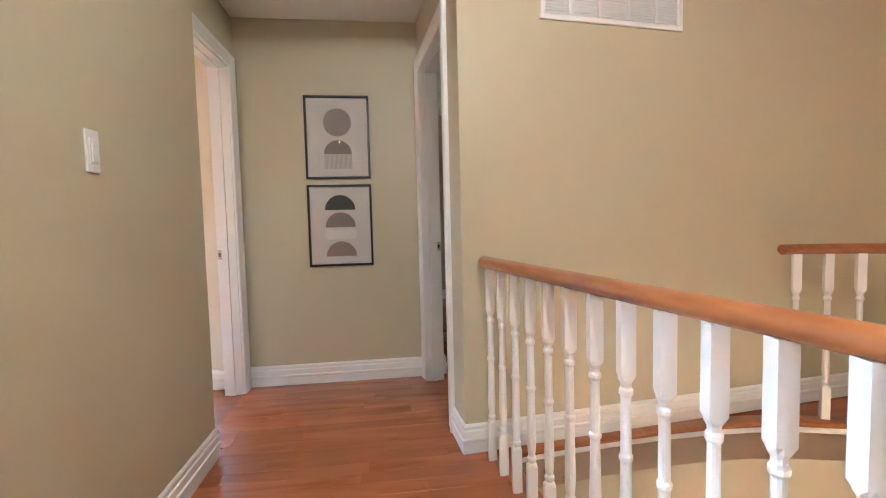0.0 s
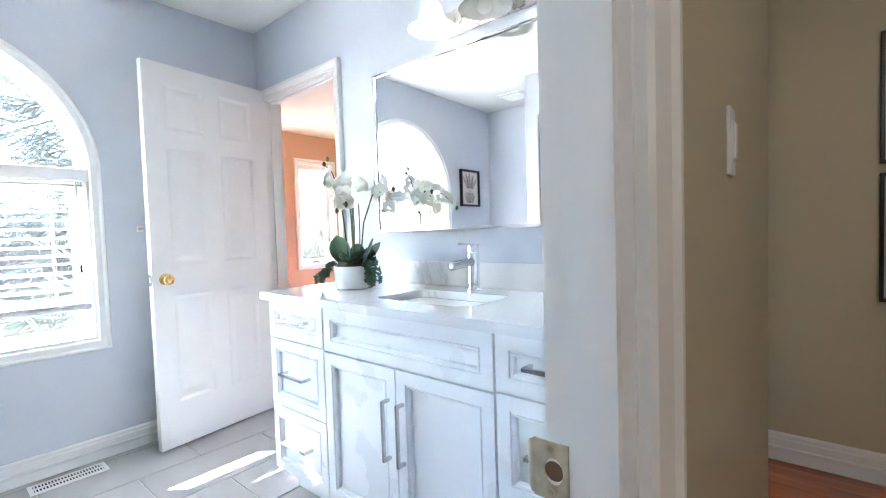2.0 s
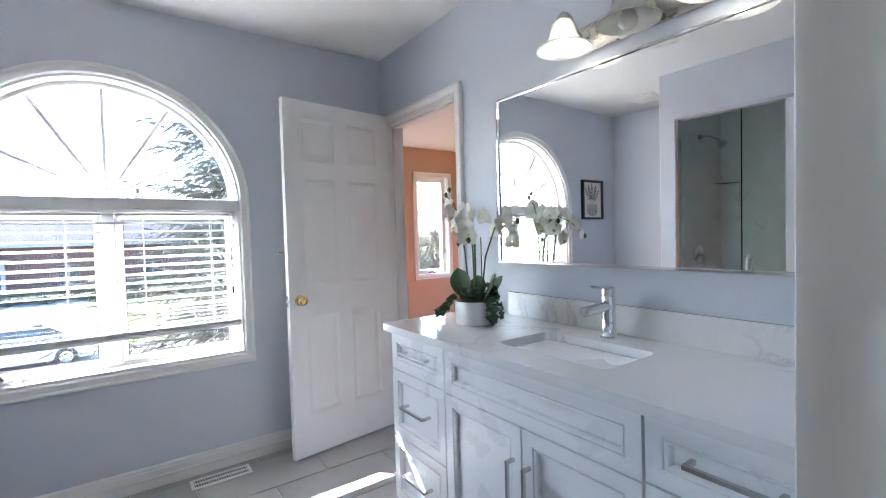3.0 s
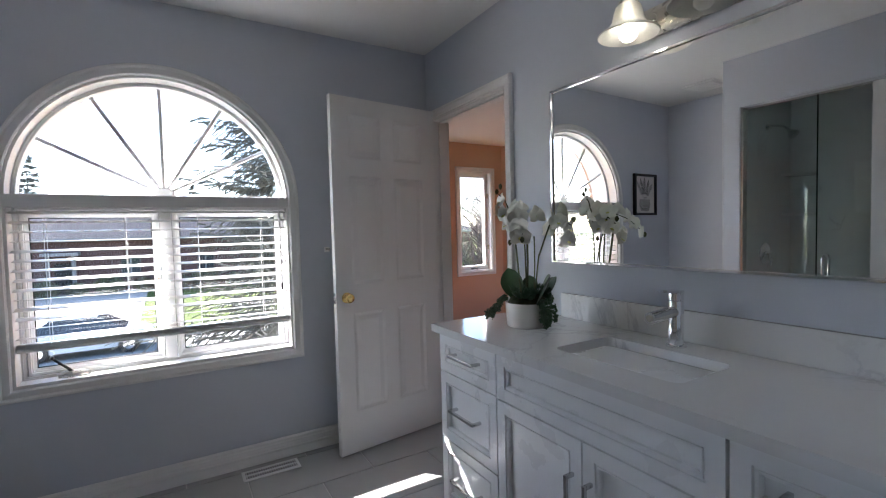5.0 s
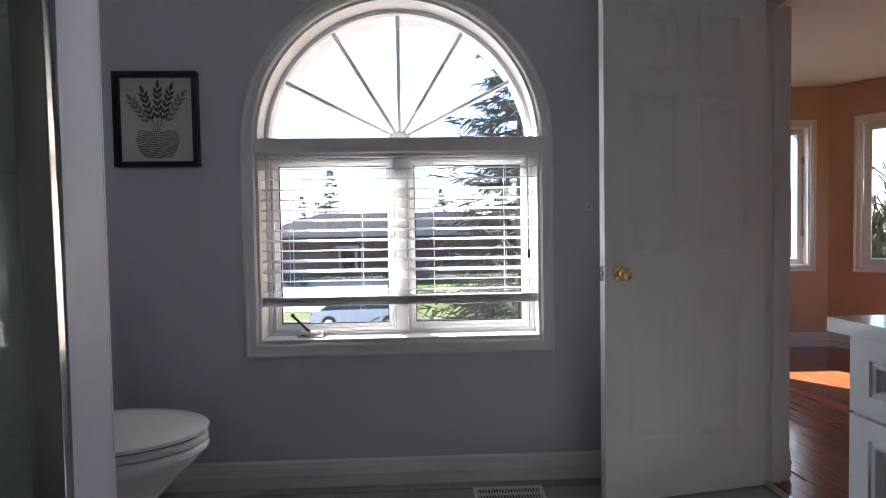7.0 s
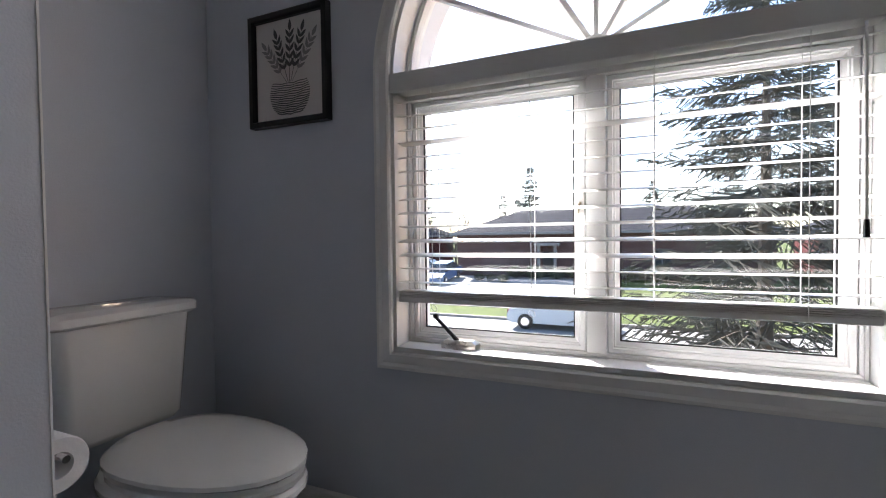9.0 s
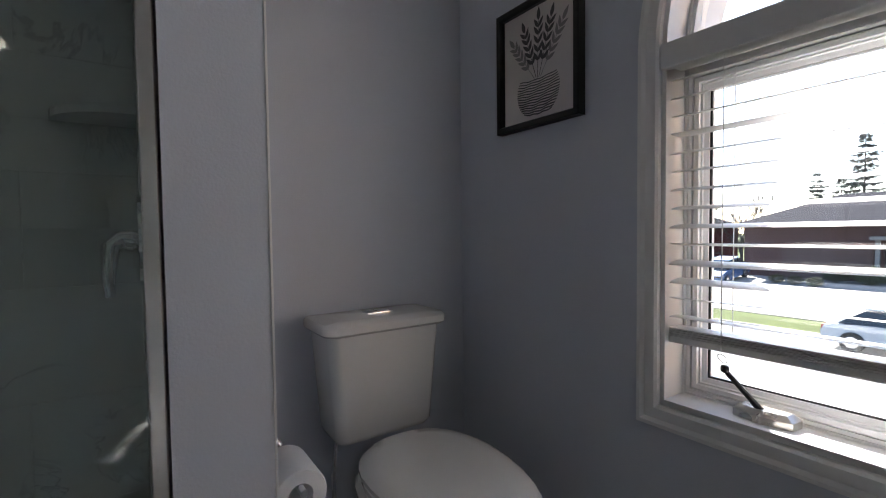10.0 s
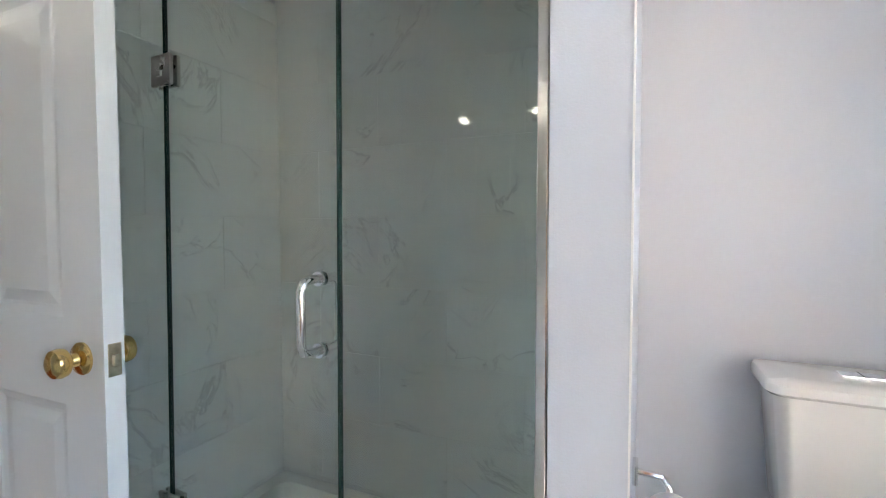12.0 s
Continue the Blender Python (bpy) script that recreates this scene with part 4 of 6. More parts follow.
part("middle_bar", boxed(-0.004, 0.004, -RL + 0.015, RL - 0.015, 0.0012, 0.0058), WHITE, reg)
# ceiling fan grille
fan = thing("ceiling_vent", "white slotted exhaust grille on the ceiling", "ceiling vent", (-2.6, -0.3, TOP))
part("frame", sweep([(-0.13, -0.13), (-0.13, 0.13), (0.13, 0.13), (0.13, -0.13)], [(0, 0), (0, -0.008), (-0.02, -0.014), (-0.025, -0.014), (-0.025, 0)], lambda u, v, h: (u, v, h), True), WHITE, fan)
for k in range(10):
    y = -0.1 + k * 0.0222
    part("slat", boxed(-0.105, 0.105, y - 0.007, y + 0.007, -0.012, -0.004), WHITE, fan)

# ---- structure: hall, stair well and the rooms off it ----
def rail_x(y):
    d = 2.2 - y
    return 0.77 + 0.15 * d + 0.015 * d * d


RAIL = [(rail_x(y), y) for y in [2.19 - 0.124 * k for k in range(24)]]
NOSE = [(0.83, 2.205), (0.943, 2.235), (1.18, 2.268), (1.444, 2.295), (1.68, 2.312), (1.907, 2.318), (2.14, 2.305), (2.369, 2.268), (2.637, 2.185), (2.86, 2.06), (3.04, 1.90), (3.18, 1.70), (3.27, 1.45), (3.30, 1.2)]


def north_y(x):
    return 2.24 + 0.114 * (x - 0.67)


def slab(name, pts, z0, z1, mat, label, category, kind="structure"):
    bm = loft(bmesh.new(), [[(x, y, z) for x, y in pts] for z in (z0, z1)])
    return tagged(part(name, bm, mat), label, category, kind=kind)


EDGE = [(x + 0.05, y) for x, y in RAIL]
fl_hall = slab("floor_hall", [(XMID, -3.0), (XMID, 2.41), (-0.56, 2.41), (-0.56, 3.295), (0.6, 3.295), (0.72, 3.295), (0.76, 2.34), (0.72, north_y(0.72)), (0.80, north_y(0.8))] + EDGE + [(4.0, EDGE[-1][1]), (4.0, -3.0)], -0.2, -0.006, OAK_FLOOR, "glossy red-oak strip floor of the hall", "floor")
slab("floor_hall_ledge", [(0.80, north_y(0.8))] + [(x, y) for x, y in NOSE] + [(4.0, 1.2), (4.0, north_y(4.0))], -0.2, -0.004, OAK_FLOOR, "narrow oak ledge round the stair well", "floor")
bm = boxed(0.67, 4.1, 0, 0.12, -2.8, HTOP + 0.05)
w = part("wall_hall_north", bm, PAINT_HALL)
w.matrix_world = pose(0.67, 2.24, 0, 0, 0, math.degrees(math.atan(0.114))) @ pose(-0.67, 0, 0)
structure(w, "beige painted wall above the stair well", "wall")
HW, HE = -0.56, 0.60
bm = boxed(HW - 0.11, HW, 2.41, 2.47, 0, HTOP)
box(bm, HW - 0.11, HW, 3.19, 3.295, 0, HTOP)
box(bm, HW - 0.11, HW, 2.47, 3.19, 2.0, HTOP)
structure(part("wall_hall_left_door", bm, PAINT_HALL), "beige wall round a bedroom doorway", "wall")
bm = boxed(0, 0.11, 0, 0.262, 0, HTOP)
box(bm, 0, 0.11, 0.965, 1.05, 0, HTOP)
box(bm, 0, 0.11, 0.262, 0.965, 2.0, HTOP)
RIGHT = pose(0.669, 2.2405, 0, 0, 0, 5.0)
w = structure(part("wall_hall_right_door", bm, PAINT_HALL), "beige wall round an office doorway", "wall")
w.matrix_world = RIGHT
structure(part("wall_hall_end", boxed(HW - 0.11, HE + 0.11, 3.295, 3.41, 0, HTOP), PAINT_HALL), "beige hall end wall with two framed prints", "wall")
structure(part("wall_hall_south", boxed(XMID, 4.1, -3.12, -3.0, -2.8, HTOP), PAINT_HALL), "beige hall wall", "wall")
structure(part("wall_hall_east", boxed(4.0, 4.12, -3.0, 2.62, -2.8, HTOP), PAINT_HALL), "beige hall wall beyond the stairs", "wall")
structure(part("ceiling_hall", boxed(XMID, 4.1, -3.0, 2.62, HTOP, HTOP + 0.1), CEILING), "white hall ceiling", "ceiling")
structure(part("ceiling_corridor", boxed(HW - 0.11, HE + 0.11, 2.622, 3.295, HTOP, HTOP + 0.1), CEILING), "white ceiling over the hall end", "ceiling")
structure(part("ceiling_corridor_step", boxed(HW - 0.11, XMID - 0.002, 2.41, 2.62, HTOP, HTOP + 0.1), CEILING), "white ceiling over the hall end", "ceiling")
# unseen floor, brown so that it bounces little light onto the stair walls
structure(part("floor_lower", boxed(XMID, 4.1, -3.0, 2.7, -2.9, -2.8), DARK_FLOOR), "unseen brown floor closing the stair well", "floor")

baseboard([(XH, 2.412), (XH, EY1 + 0.074)], "white moulded hall baseboard", BASE_HALL)
baseboard([(XH, EY0 - 0.074), (XH, -3.0)], "white moulded hall baseboard", BASE_HALL)
baseboard([(HE, 3.295), (HW, 3.295)], "white moulded baseboard under the prints", BASE_HALL)
baseboard([(3.9, north_y(3.9)), (0.669, 2.2405), (0.669 - 0.0872 * 0.196, 2.2405 + 0.996 * 0.196)], "white moulded baseboard along the stair hall", BASE_HALL)
casing("trim_left_door", "x", HW, 1, 2.47, 3.19, 2.0, "white moulded casing of a bedroom doorway", [(a * 1.1, b) for a, b in CASING])
casing("trim_right_door", "x", 0.0, -1, 0.262, 0.965, 2.0, "white moulded casing of an office doorway", [(a * 1.1, b) for a, b in CASING]).matrix_world = RIGHT
jamb("trim_left_jamb", "x", HW - 0.11, HW, 2.47, 3.19, 2.0, (-0.64, -0.605), "white door jamb of a bedroom doorway")
jamb("trim_right_jamb", "x", 0.0, 0.11, 0.262, 0.965, 2.0, (0.03, 0.066), "white door jamb of an office doorway").matrix_world = RIGHT
for x, yy, s in ((-0.655, 3.172, 0.87), (0.681, 3.190, 0.88)):
    st = thing("strike_plate", "small metal strike plate on a white door jamb", "strike plate", (x, yy, s))
    part("plate", boxed(-0.012, 0.012, -0.0015, 0, -0.028, 0.028), OLD_BRASS, st)
    part("latch_hole", boxed(-0.006, 0.006, -0.002, -0.0014, -0.012, 0.012), DARK, st)

# stair-well edge: oak nosing, white band and the curved wall below
NOSING = [(-0.012, -0.03), (-0.03, -0.026), (-0.036, -0.015), (-0.03, -0.004), (-0.012, 0.0), (0.05, 0.0), (0.05, -0.03)]
structure(part("trim_nosing_far", sweep(NOSE, NOSING, lambda u, v, h: (u, v, h + 0.004)), OAK_RAIL, smooth=True), "rounded oak nosing on the stair-well edge", "nosing")
structure(part("trim_band_far", sweep(NOSE, [(-0.008, -0.06), (-0.014, -0.05), (-0.014, -0.03), (0.0, -0.028), (0.0, -0.06)], lambda u, v, h: (u, v, h)), WHITE), "white band under the oak nosing", "trim")
structure(part("wall_stair_far", sweep(NOSE, [(0, -2.8), (0, -0.03), (0.06, -0.03), (0.06, -2.8)], lambda u, v, h: (u, v, h)), PAINT_HALL, smooth=True), "beige curved wall of the stair well", "wall")
structure(part("trim_nosing_near", sweep(EDGE, [(-a, h) for a, h in NOSING], lambda u, v, h: (u, v, h + 0.004)), OAK_RAIL, smooth=True), "rounded oak nosing under the balustrade", "nosing")
structure(part("wall_stair_near", sweep(EDGE, [(0, -2.8), (0, -0.03), (-0.06, -0.03), (-0.06, -2.8)], lambda u, v, h: (u, v, h)), PAINT_HALL, smooth=True), "beige wall of the stair well", "wall")

# ---- balustrades ----
SQ = 0.0178


def baluster_mesh():
    """A white turned baluster: square foot and head with chamfers, slim turned shaft with beads."""
    bm = bmesh.new()
    s = SQ
    def ring(r, z, square):
        out = []
        for k in range(12):
            a = 2 * math.pi * (k + 0.5) / 12
            c, q = math.cos(a), math.sin(a)
            f = 1 / max(abs(c), abs(q)) if square else 1.0
            out.append((r * c * f, r * q * f, z))
        return out
    rows = [ring(s, 0, 1), ring(s, 0.165, 1), ring(s * 1.02, 0.172, 0), ring(s * 0.7, 0.179, 0), ring(s * 0.92, 0.187, 0), ring(s * 0.92, 0.195, 0), ring(s * 0.66, 0.203, 0), ring(s * 0.8, 0.225, 0), ring(s * 0.92, 0.26, 0), ring(s * 0.84, 0.33, 0), ring(s * 0.76, 0.40, 0), ring(s * 0.74, 0.435, 0), ring(s * 0.94, 0.442, 0), ring(s * 0.94, 0.45, 0), ring(s * 0.74, 0.457, 0), ring(s * 0.72, 0.54, 0), ring(s * 0.7, 0.60, 0), ring(s * 0.95, 0.608, 0), ring(s * 0.95, 0.617, 0), ring(s * 0.72, 0.624, 0), ring(s * 0.74, 0.634, 0), ring(s * 1.05, 0.644, 0), ring(s * 1.0, 0.656, 1), ring(s, 0.835, 1)]
    return loft(bm, rows)


def balustrade(label, path, post_at):
    b = thing("balustrade", label, "railing", (0, 0, 0))
    first = None
    for x, y, yaw in post_at:
        if first is None:
            first = part("baluster", baluster_mesh(), WHITE, b)
            ob = first
        else:
            ob = new("baluster", first.data)
            ob.parent = b
        ob.location, ob.rotation_euler = (x, y, 0.0), (0, 0, yaw)
    prof = [(0.031 * math.cos(a) * (1 if math.sin(a) > -0.5 else 0.8), 0.858 + 0.026 * math.sin(a)) for a in (2 * math.pi * k / 16 for k in range(16))]
    part("handrail", sweep(path, prof, lambda u, v, h: (u, v, h)), OAK_RAIL, b, "rounded oak handrail", True)
    return b


b_at = [(rail_x(y), y, -0.15) for y in [2.171 - 0.1209 * k for k in range(22)]]
balustrade("white turned balusters under a curved oak handrail", [(rail_x(y), y) for y in [2.225 - 0.1 * k for k in range(28)]], b_at)
FAR = [(2.29, 2.30)] + [(x, y + 0.03) for x, y in NOSE[7:]]
far_pts = []
for (xa, ya), (xb, yb) in zip(FAR[1:], FAR[2:]):
    for f in (0.0, 0.5):
        far_pts.append((xa + (xb - xa) * f, ya + (yb - ya) * f, -0.5))
balustrade("white balusters and oak handrail on the far stair-well edge", FAR, far_pts)

# ---- hall things ----
sw = thing("light_switch", "white three-rocker light switch on the beige wall", "light switch", (XH, 1.668, 1.253))
part("plate", boxed(0, 0.006, -0.028, 0.028, -0.058, 0.058, 0.002), WHITE, sw)
part("rocker_frame", boxed(0.006, 0.0085, -0.017, 0.017, -0.035, 0.035, 0.001), WHITE, sw)
rk = part("rocker", boxed(0.0085, 0.012, -0.012, 0.012, -0.03, 0.03, 0.001), WHITE, sw)
part("led_slot", boxed(0.012, 0.0124, -0.008, 0.008, 0.012, 0.016), GROUT, rk)
for z in (-0.047, 0.047):
    part("screw", lathe(bmesh.new(), [(0.003, 0.006), (0.003, 0.0068)], (0, 0, z), 8, "x"), GROUT, sw)

STRIPE = material("grey_stripe_ink", (0.40, 0.375, 0.36), 0.85)
TAUPE = material("taupe_ink", (0.25, 0.205, 0.20), 0.85)
CHARCOAL = material("charcoal_ink", (0.055, 0.055, 0.058), 0.85, 0, 0.25, 12)
ROSE = material("rose_taupe_ink", (0.33, 0.24, 0.21), 0.85)
CREAM = material("cream_ink", (0.78, 0.73, 0.68), 0.85)


def disc(bm, cu, cv, r, y, a0=0, a1=360, mi=0):
    pts = [(cu + r * math.cos(radians(a0 + (a1 - a0) * k / 40)), cv + r * math.sin(radians(a0 + (a1 - a0) * k / 40))) for k in range(40 if a1 - a0 == 360 else 41)]
    f = bm.faces.new([bm.verts.new((u, y, v)) for u, v in pts])
    f.material_index = mi


def print_frame(label, cz, kind):
    p = thing("picture", label, "picture", (0.057, 3.295, cz), "two framed prints")
    w, h = 0.203, 0.262
    part("frame", sweep([(-w, -h), (-w, h), (w, h), (w, -h)], [(0, 0.001), (0, 0.022), (-0.003, 0.025), (-0.012, 0.025), (-0.014, 0.02), (-0.014, 0.001)], lambda u, v, k: (u, -k, v), True), BLACK, p, "slim black frame")
    part("print", boxed(-w + 0.013, w - 0.013, -0.008, -0.002, -h + 0.013, h - 0.013), PAPER, p, "warm white paper")
    g = part("glazing", boxed(-w + 0.015, w - 0.015, -0.0185, -0.0165, -h + 0.0135, h - 0.0135), PANE, p)
    g.rotation_euler = (0, 0, radians(2.2))
    g.visible_shadow = False
    y = -0.0086
    if kind == 0:
        bm = bmesh.new()
        for k in range(22):
            u = -0.086 + 0.172 * (k + 0.5) / 22
            hh = math.sqrt(max(0, 0.088 ** 2 - u * u))
            box(bm, u - 0.0025, u + 0.0025, y - 0.0002, y, 0.095 - hh, 0.095 + hh)
        part("striped_disc", bm, TAUPE, p)
        bm = bmesh.new()
        disc(bm, 0, 0.095, 0.088, -0.0083)
        part("disc", bm, STRIPE, p)
        bm = bmesh.new()
        disc(bm, 0.0, -0.105, 0.088, y, 0, 180)
        part("half_disc", bm, TAUPE, p)
        bm = bmesh.new()
        for k in range(22):
            u = -0.088 + 0.176 * (k + 0.5) / 22
            box(bm, u - 0.0022, u + 0.0022, y - 0.0002, y, -0.2, -0.107)
        part("striped_square", bm, STRIPE, p)
    else:
        for nm, m, cu, cv, r in (("half_disc", CHARCOAL, 0, 0.10, 0.096), ("half_disc", TAUPE, 0, -0.012, 0.096), ("half_disc", ROSE, 0, -0.2, 0.096)):
            bm = bmesh.new()
            disc(bm, cu, cv, r, y, 0, 180)
            part(nm, bm, m, p)
        for cu in (-0.066, 0.0, 0.066):
            bm = bmesh.new()
            disc(bm, cu, -0.056, 0.036, y)
            part("small_disc", bm, CREAM, p)
    return p


print_frame("black-framed abstract print of a striped circle over a half circle", 1.592, 0)
print_frame("black-framed abstract print of stacked half circles", 1.030, 1)

vent = thing("return_air_grille", "white louvred return-air grille high on the hall wall", "air vent")
VW, VH = 0.373, 0.18
part("frame", sweep([(-VW, 0), (-VW, VH * 2), (VW, VH * 2), (VW, 0)], [(0, 0), (0, 0.008), (-0.004, 0.012), (-0.022, 0.012), (-0.026, 0.004), (-0.026, 0)], lambda u, v, h: (u, -h, v), True), WHITE, vent)
for k in range(4):
    u = -VW + 2 * VW * (k + 1) / 5
    part("divider", boxed(u - 0.006, u + 0.006, -0.010, -0.001, 0.026, VH * 2 - 0.026), WHITE, vent)
part("backing", boxed(-VW + 0.026, VW - 0.026, -0.0015, -0.0005, 0.026, VH * 2 - 0.026), GROUT, vent)
for k in range(23):
    v = 0.034 + k * 0.0133
    bm = loft(bmesh.new(), [[(u, -0.002, v), (u, -0.008, v - 0.005), (u, -0.008, v - 0.0035), (u, -0.002, v + 0.0015)] for u in (-VW + 0.027, VW - 0.027)])
    part("louvre", bm, WHITE, vent)
vent.matrix_world = pose(1.417, north_y(1.417), 1.922, 0, 0, math.degrees(math.atan(0.114)))

LENS = glow("lit_lens", (1.0, 0.95, 0.87), 0.6)
# the second downlight is unseen, added to light the hall walls more evenly
for x, y, watts in ((0.0, -0.9, 0.7), (0.75, 0.75, 0.85)):
    hl = thing("ceiling_light", "small recessed downlight, out of view, lighting the stair hall", "ceiling lamp", (x, y, HTOP), "hall downlights")
    part("trim_ring", lathe(bmesh.new(), [(0.05, 0), (0.05, -0.004), (0.03, -0.008), (0.027, -0.002)], sides=28, cap=(False, False)), WHITE, hl, smooth=True)
    part("lens", lathe(bmesh.new(), [(0.027, -0.003), (0.017, -0.006), (0.004, -0.007)], sides=24), LENS, hl, smooth=True)
    l = bpy.data.lights.new("hall_light", "SPOT")
    l.spot_size, l.spot_blend = radians(178), 0.05
    l.energy, l.color, l.shadow_soft_size = watts, (1.0, 0.92, 0.79), 0.022
    new("hall_light", l).location = (x, y, HTOP - 0.012)

# ---- the bedroom beyond the bathroom ----
PX, PCY = -5.20, 4.48


def holed_wall(name, p0, p1, openings, paint, label, thick=0.16, top=TOP):
    """A straight wall from p0 to p1 in plan with window or door openings (s0, s1, z0, z1) along it; thickness lies to the right."""
    a, b = Vector(p0), Vector(p1)
    length = (b - a).length
    bm = bmesh.new()
    s = 0.0
    for s0, s1, z0, z1 in sorted(openings):
        box(bm, s, s0, -thick, 0, 0, top)
        if z0 > 0:
            box(bm, s0, s1, -thick, 0, 0, z0)
        box(bm, s0, s1, -thick, 0, z1, top)
        s = s1
    box(bm, s, length, -thick, 0, 0, top)
    ob = part(name, bm, paint)
    m = pose(a.x, a.y, 0, 0, 0, math.degrees(math.atan2((b - a).y, (b - a).x)))
    ob.matrix_world = m
    structure(ob, label, "wall")
    return m


def room_window(name, m, s0, s1, z0, z1, label):
    """A white casement in the opening, with casing, sash, pane and hinges, in the wall's own space."""
    w_ = structure(thing(name, label, "window"), label, "window")
    rect = [(s0, z0), (s0, z1), (s1, z1), (s1, z0)]
    part("window_casing", sweep(rect, WTRIM, lambda u, v, h: (u, h, v), True), WHITE, w_)
    part("window_reveal", sweep(rect, [(-0.0005, 0), (-0.0005, -0.1), (-0.012, -0.1), (-0.012, 0)], lambda u, v, h: (u, h, v), True), WHITE, w_)
    r2 = [(s0 + 0.013, z0 + 0.013), (s0 + 0.013, z1 - 0.013), (s1 - 0.013, z1 - 0.013), (s1 - 0.013, z0 + 0.013)]
    sash = part("sash", sweep(r2, [(0, -0.11), (0, -0.06), (-0.05, -0.06), (-0.055, -0.075), (-0.055, -0.11)], lambda u, v, h: (u, h, v), True), VINYL, w_)
    g = part("pane", boxed(s0 + 0.066, s1 - 0.066, -0.092, -0.088, z0 + 0.066, z1 - 0.066), PANE, sash)
    g.visible_shadow = False
    for z in (z0 + 0.3, z1 - 0.3):
        part("hinge", boxed(s0 + 0.014, s0 + 0.03, -0.058, -0.045, z - 0.03, z + 0.03, 0.003), OLD_BRASS, w_)
    part("crank", tube(bmesh.new(), [((s0 + s1) / 2 - 0.05, -0.05, z0 + 0.02), ((s0 + s1) / 2, -0.035, z0 + 0.035), ((s0 + s1) / 2 + 0.06, -0.03, z0 + 0.03)], 0.007, 8), BLACK, w_)
    w_.matrix_world = m
    return w_


# walls run anticlockwise round the room (inside on the left), thickness outwards
m = holed_wall("wall_bedroom_west", (PX, PCY), (PX, 2.36), [(0.18, 0.67, 0.74, 2.0), (1.18, 1.95, 0.74, 2.0)], PAINT_PEACH, "peach painted bedroom wall with a casement and an added unseen window")
# this window is never in view, added to let more light into the bedroom
room_window("window_added", m, 1.18, 1.95, 0.74, 2.0, "white casement window in the peach wall")
room_window("window_2", m, 0.18, 0.67, 0.74, 2.0, "white casement window in the peach wall")
m = holed_wall("wall_bedroom_bay", (PX + 1.3, PCY + 1.3), (PX, PCY), [(0.97, 1.62, 0.74, 2.0)], PAINT_PEACH, "peach painted angled bay wall with a window")
room_window("window_3", m, 0.97, 1.62, 0.74, 2.0, "white casement window in the angled peach wall")
# mostly unseen window, its width made up to brighten the bedroom
m = holed_wall("wall_bedroom_north", (-0.67, PCY + 1.3), (PX + 1.3, PCY + 1.3), [(1.06, 2.7, 0.5, 2.0)], PAINT_PEACH, "peach painted bedroom wall with a window widened for light")
room_window("window_5", m, 1.06, 2.7, 0.5, 2.0, "white bedroom window, mostly unseen, widened for more light")
holed_wall("wall_bedroom_south", (PX, 2.36), (XOUT, 2.36), [], PAINT_PEACH, "peach painted bedroom wall")
bm = boxed(XOUT, DX0, 2.362, 2.372, 0, TOP)
box(bm, DX1, -0.7, 2.362, 2.372, 0, TOP)
box(bm, DX0, DX1, 2.362, 2.372, DTOP, TOP)
structure(part("wall_bedroom_side", bm, PAINT_PEACH), "peach painted bedroom side of the bathroom wall", "wall")
structure(part("wall_bedroom_entry", boxed(-0.80, -0.672, 3.295, 3.41, 0, TOP), CREAM_PAINT), "cream painted wall inside the bedroom door", "wall")
structure(part("wall_bedroom_east", boxed(-0.669, -0.55, 3.412, 5.8, 0, TOP), PAINT_PEACH), "peach painted bedroom wall", "wall")
structure(part("ceiling_bedroom", loft(bmesh.new(), [[(x, y, z) for x, y in ((XOUT + 0.001, 2.375), (-0.672, 2.375), (-0.672, PCY + 1.4), (PX + 1.3, PCY + 1.4), (PX - 0.1, PCY), (PX - 0.1, 2.375))] for z in (2.35, TOP + 0.1)]), CEILING), "white bedroom ceiling", "ceiling")
fl_bed = structure(part("floor_bedroom", loft(bmesh.new(), [[(x, y, z) for x, y in ((PX, YN + 0.03), (-2.0, YN + 0.03), (-2.0, 2.362), (-0.561, 2.42), (-0.561, 3.3), (-0.672, PCY + 1.3), (PX + 1.3, PCY + 1.3), (PX, PCY))] for z in (-0.2, -0.006)]), DARK_FLOOR), "reddish-brown strip floor of the bedroom", "floor")
baseboard([(-0.9, PCY + 1.3), (PX + 1.3, PCY + 1.3), (PX, PCY), (PX, 2.375), (DX0 - 0.01, 2.375)], "white baseboard of the peach bedroom", BASE_HALL)
baseboard([(-0.672, 3.295), (-0.80, 3.295)], "white baseboard inside the bedroom door", BASE_HALL)
structure(part("wall_bedroom_corner", boxed(-0.69, -0.672, 2.375, 2.468, 0, TOP), PAINT_PEACH), "peach wall beside the bedroom door", "wall")

# ---- office ----
OX0, OX1, OY1 = 0.711, 4.1, 6.27
m = holed_wall("wall_office_north", (OX1, OY1), (OX0 - 0.12, OY1), [(1.55, 2.28, 1.10, 2.14)], PAINT_ROOM, "taupe painted office wall with a window")
room_window("window_4", m, 1.55, 2.28, 1.10, 2.14, "white office window with a half-lowered blind")
structure(part("wall_office_west", boxed(OX0 - 0.12, OX0 - 0.001, 3.412, OY1, 0, TOP), PAINT_ROOM), "taupe painted office wall", "wall")
structure(part("wall_office_east", boxed(OX1, OX1 + 0.12, 2.65, OY1, 0, TOP), PAINT_ROOM), "taupe painted office wall", "wall")
structure(part("ceiling_office", boxed(OX0 + 0.001, OX1, 2.64, OY1, TOP, TOP + 0.1), CEILING), "white office ceiling", "ceiling")
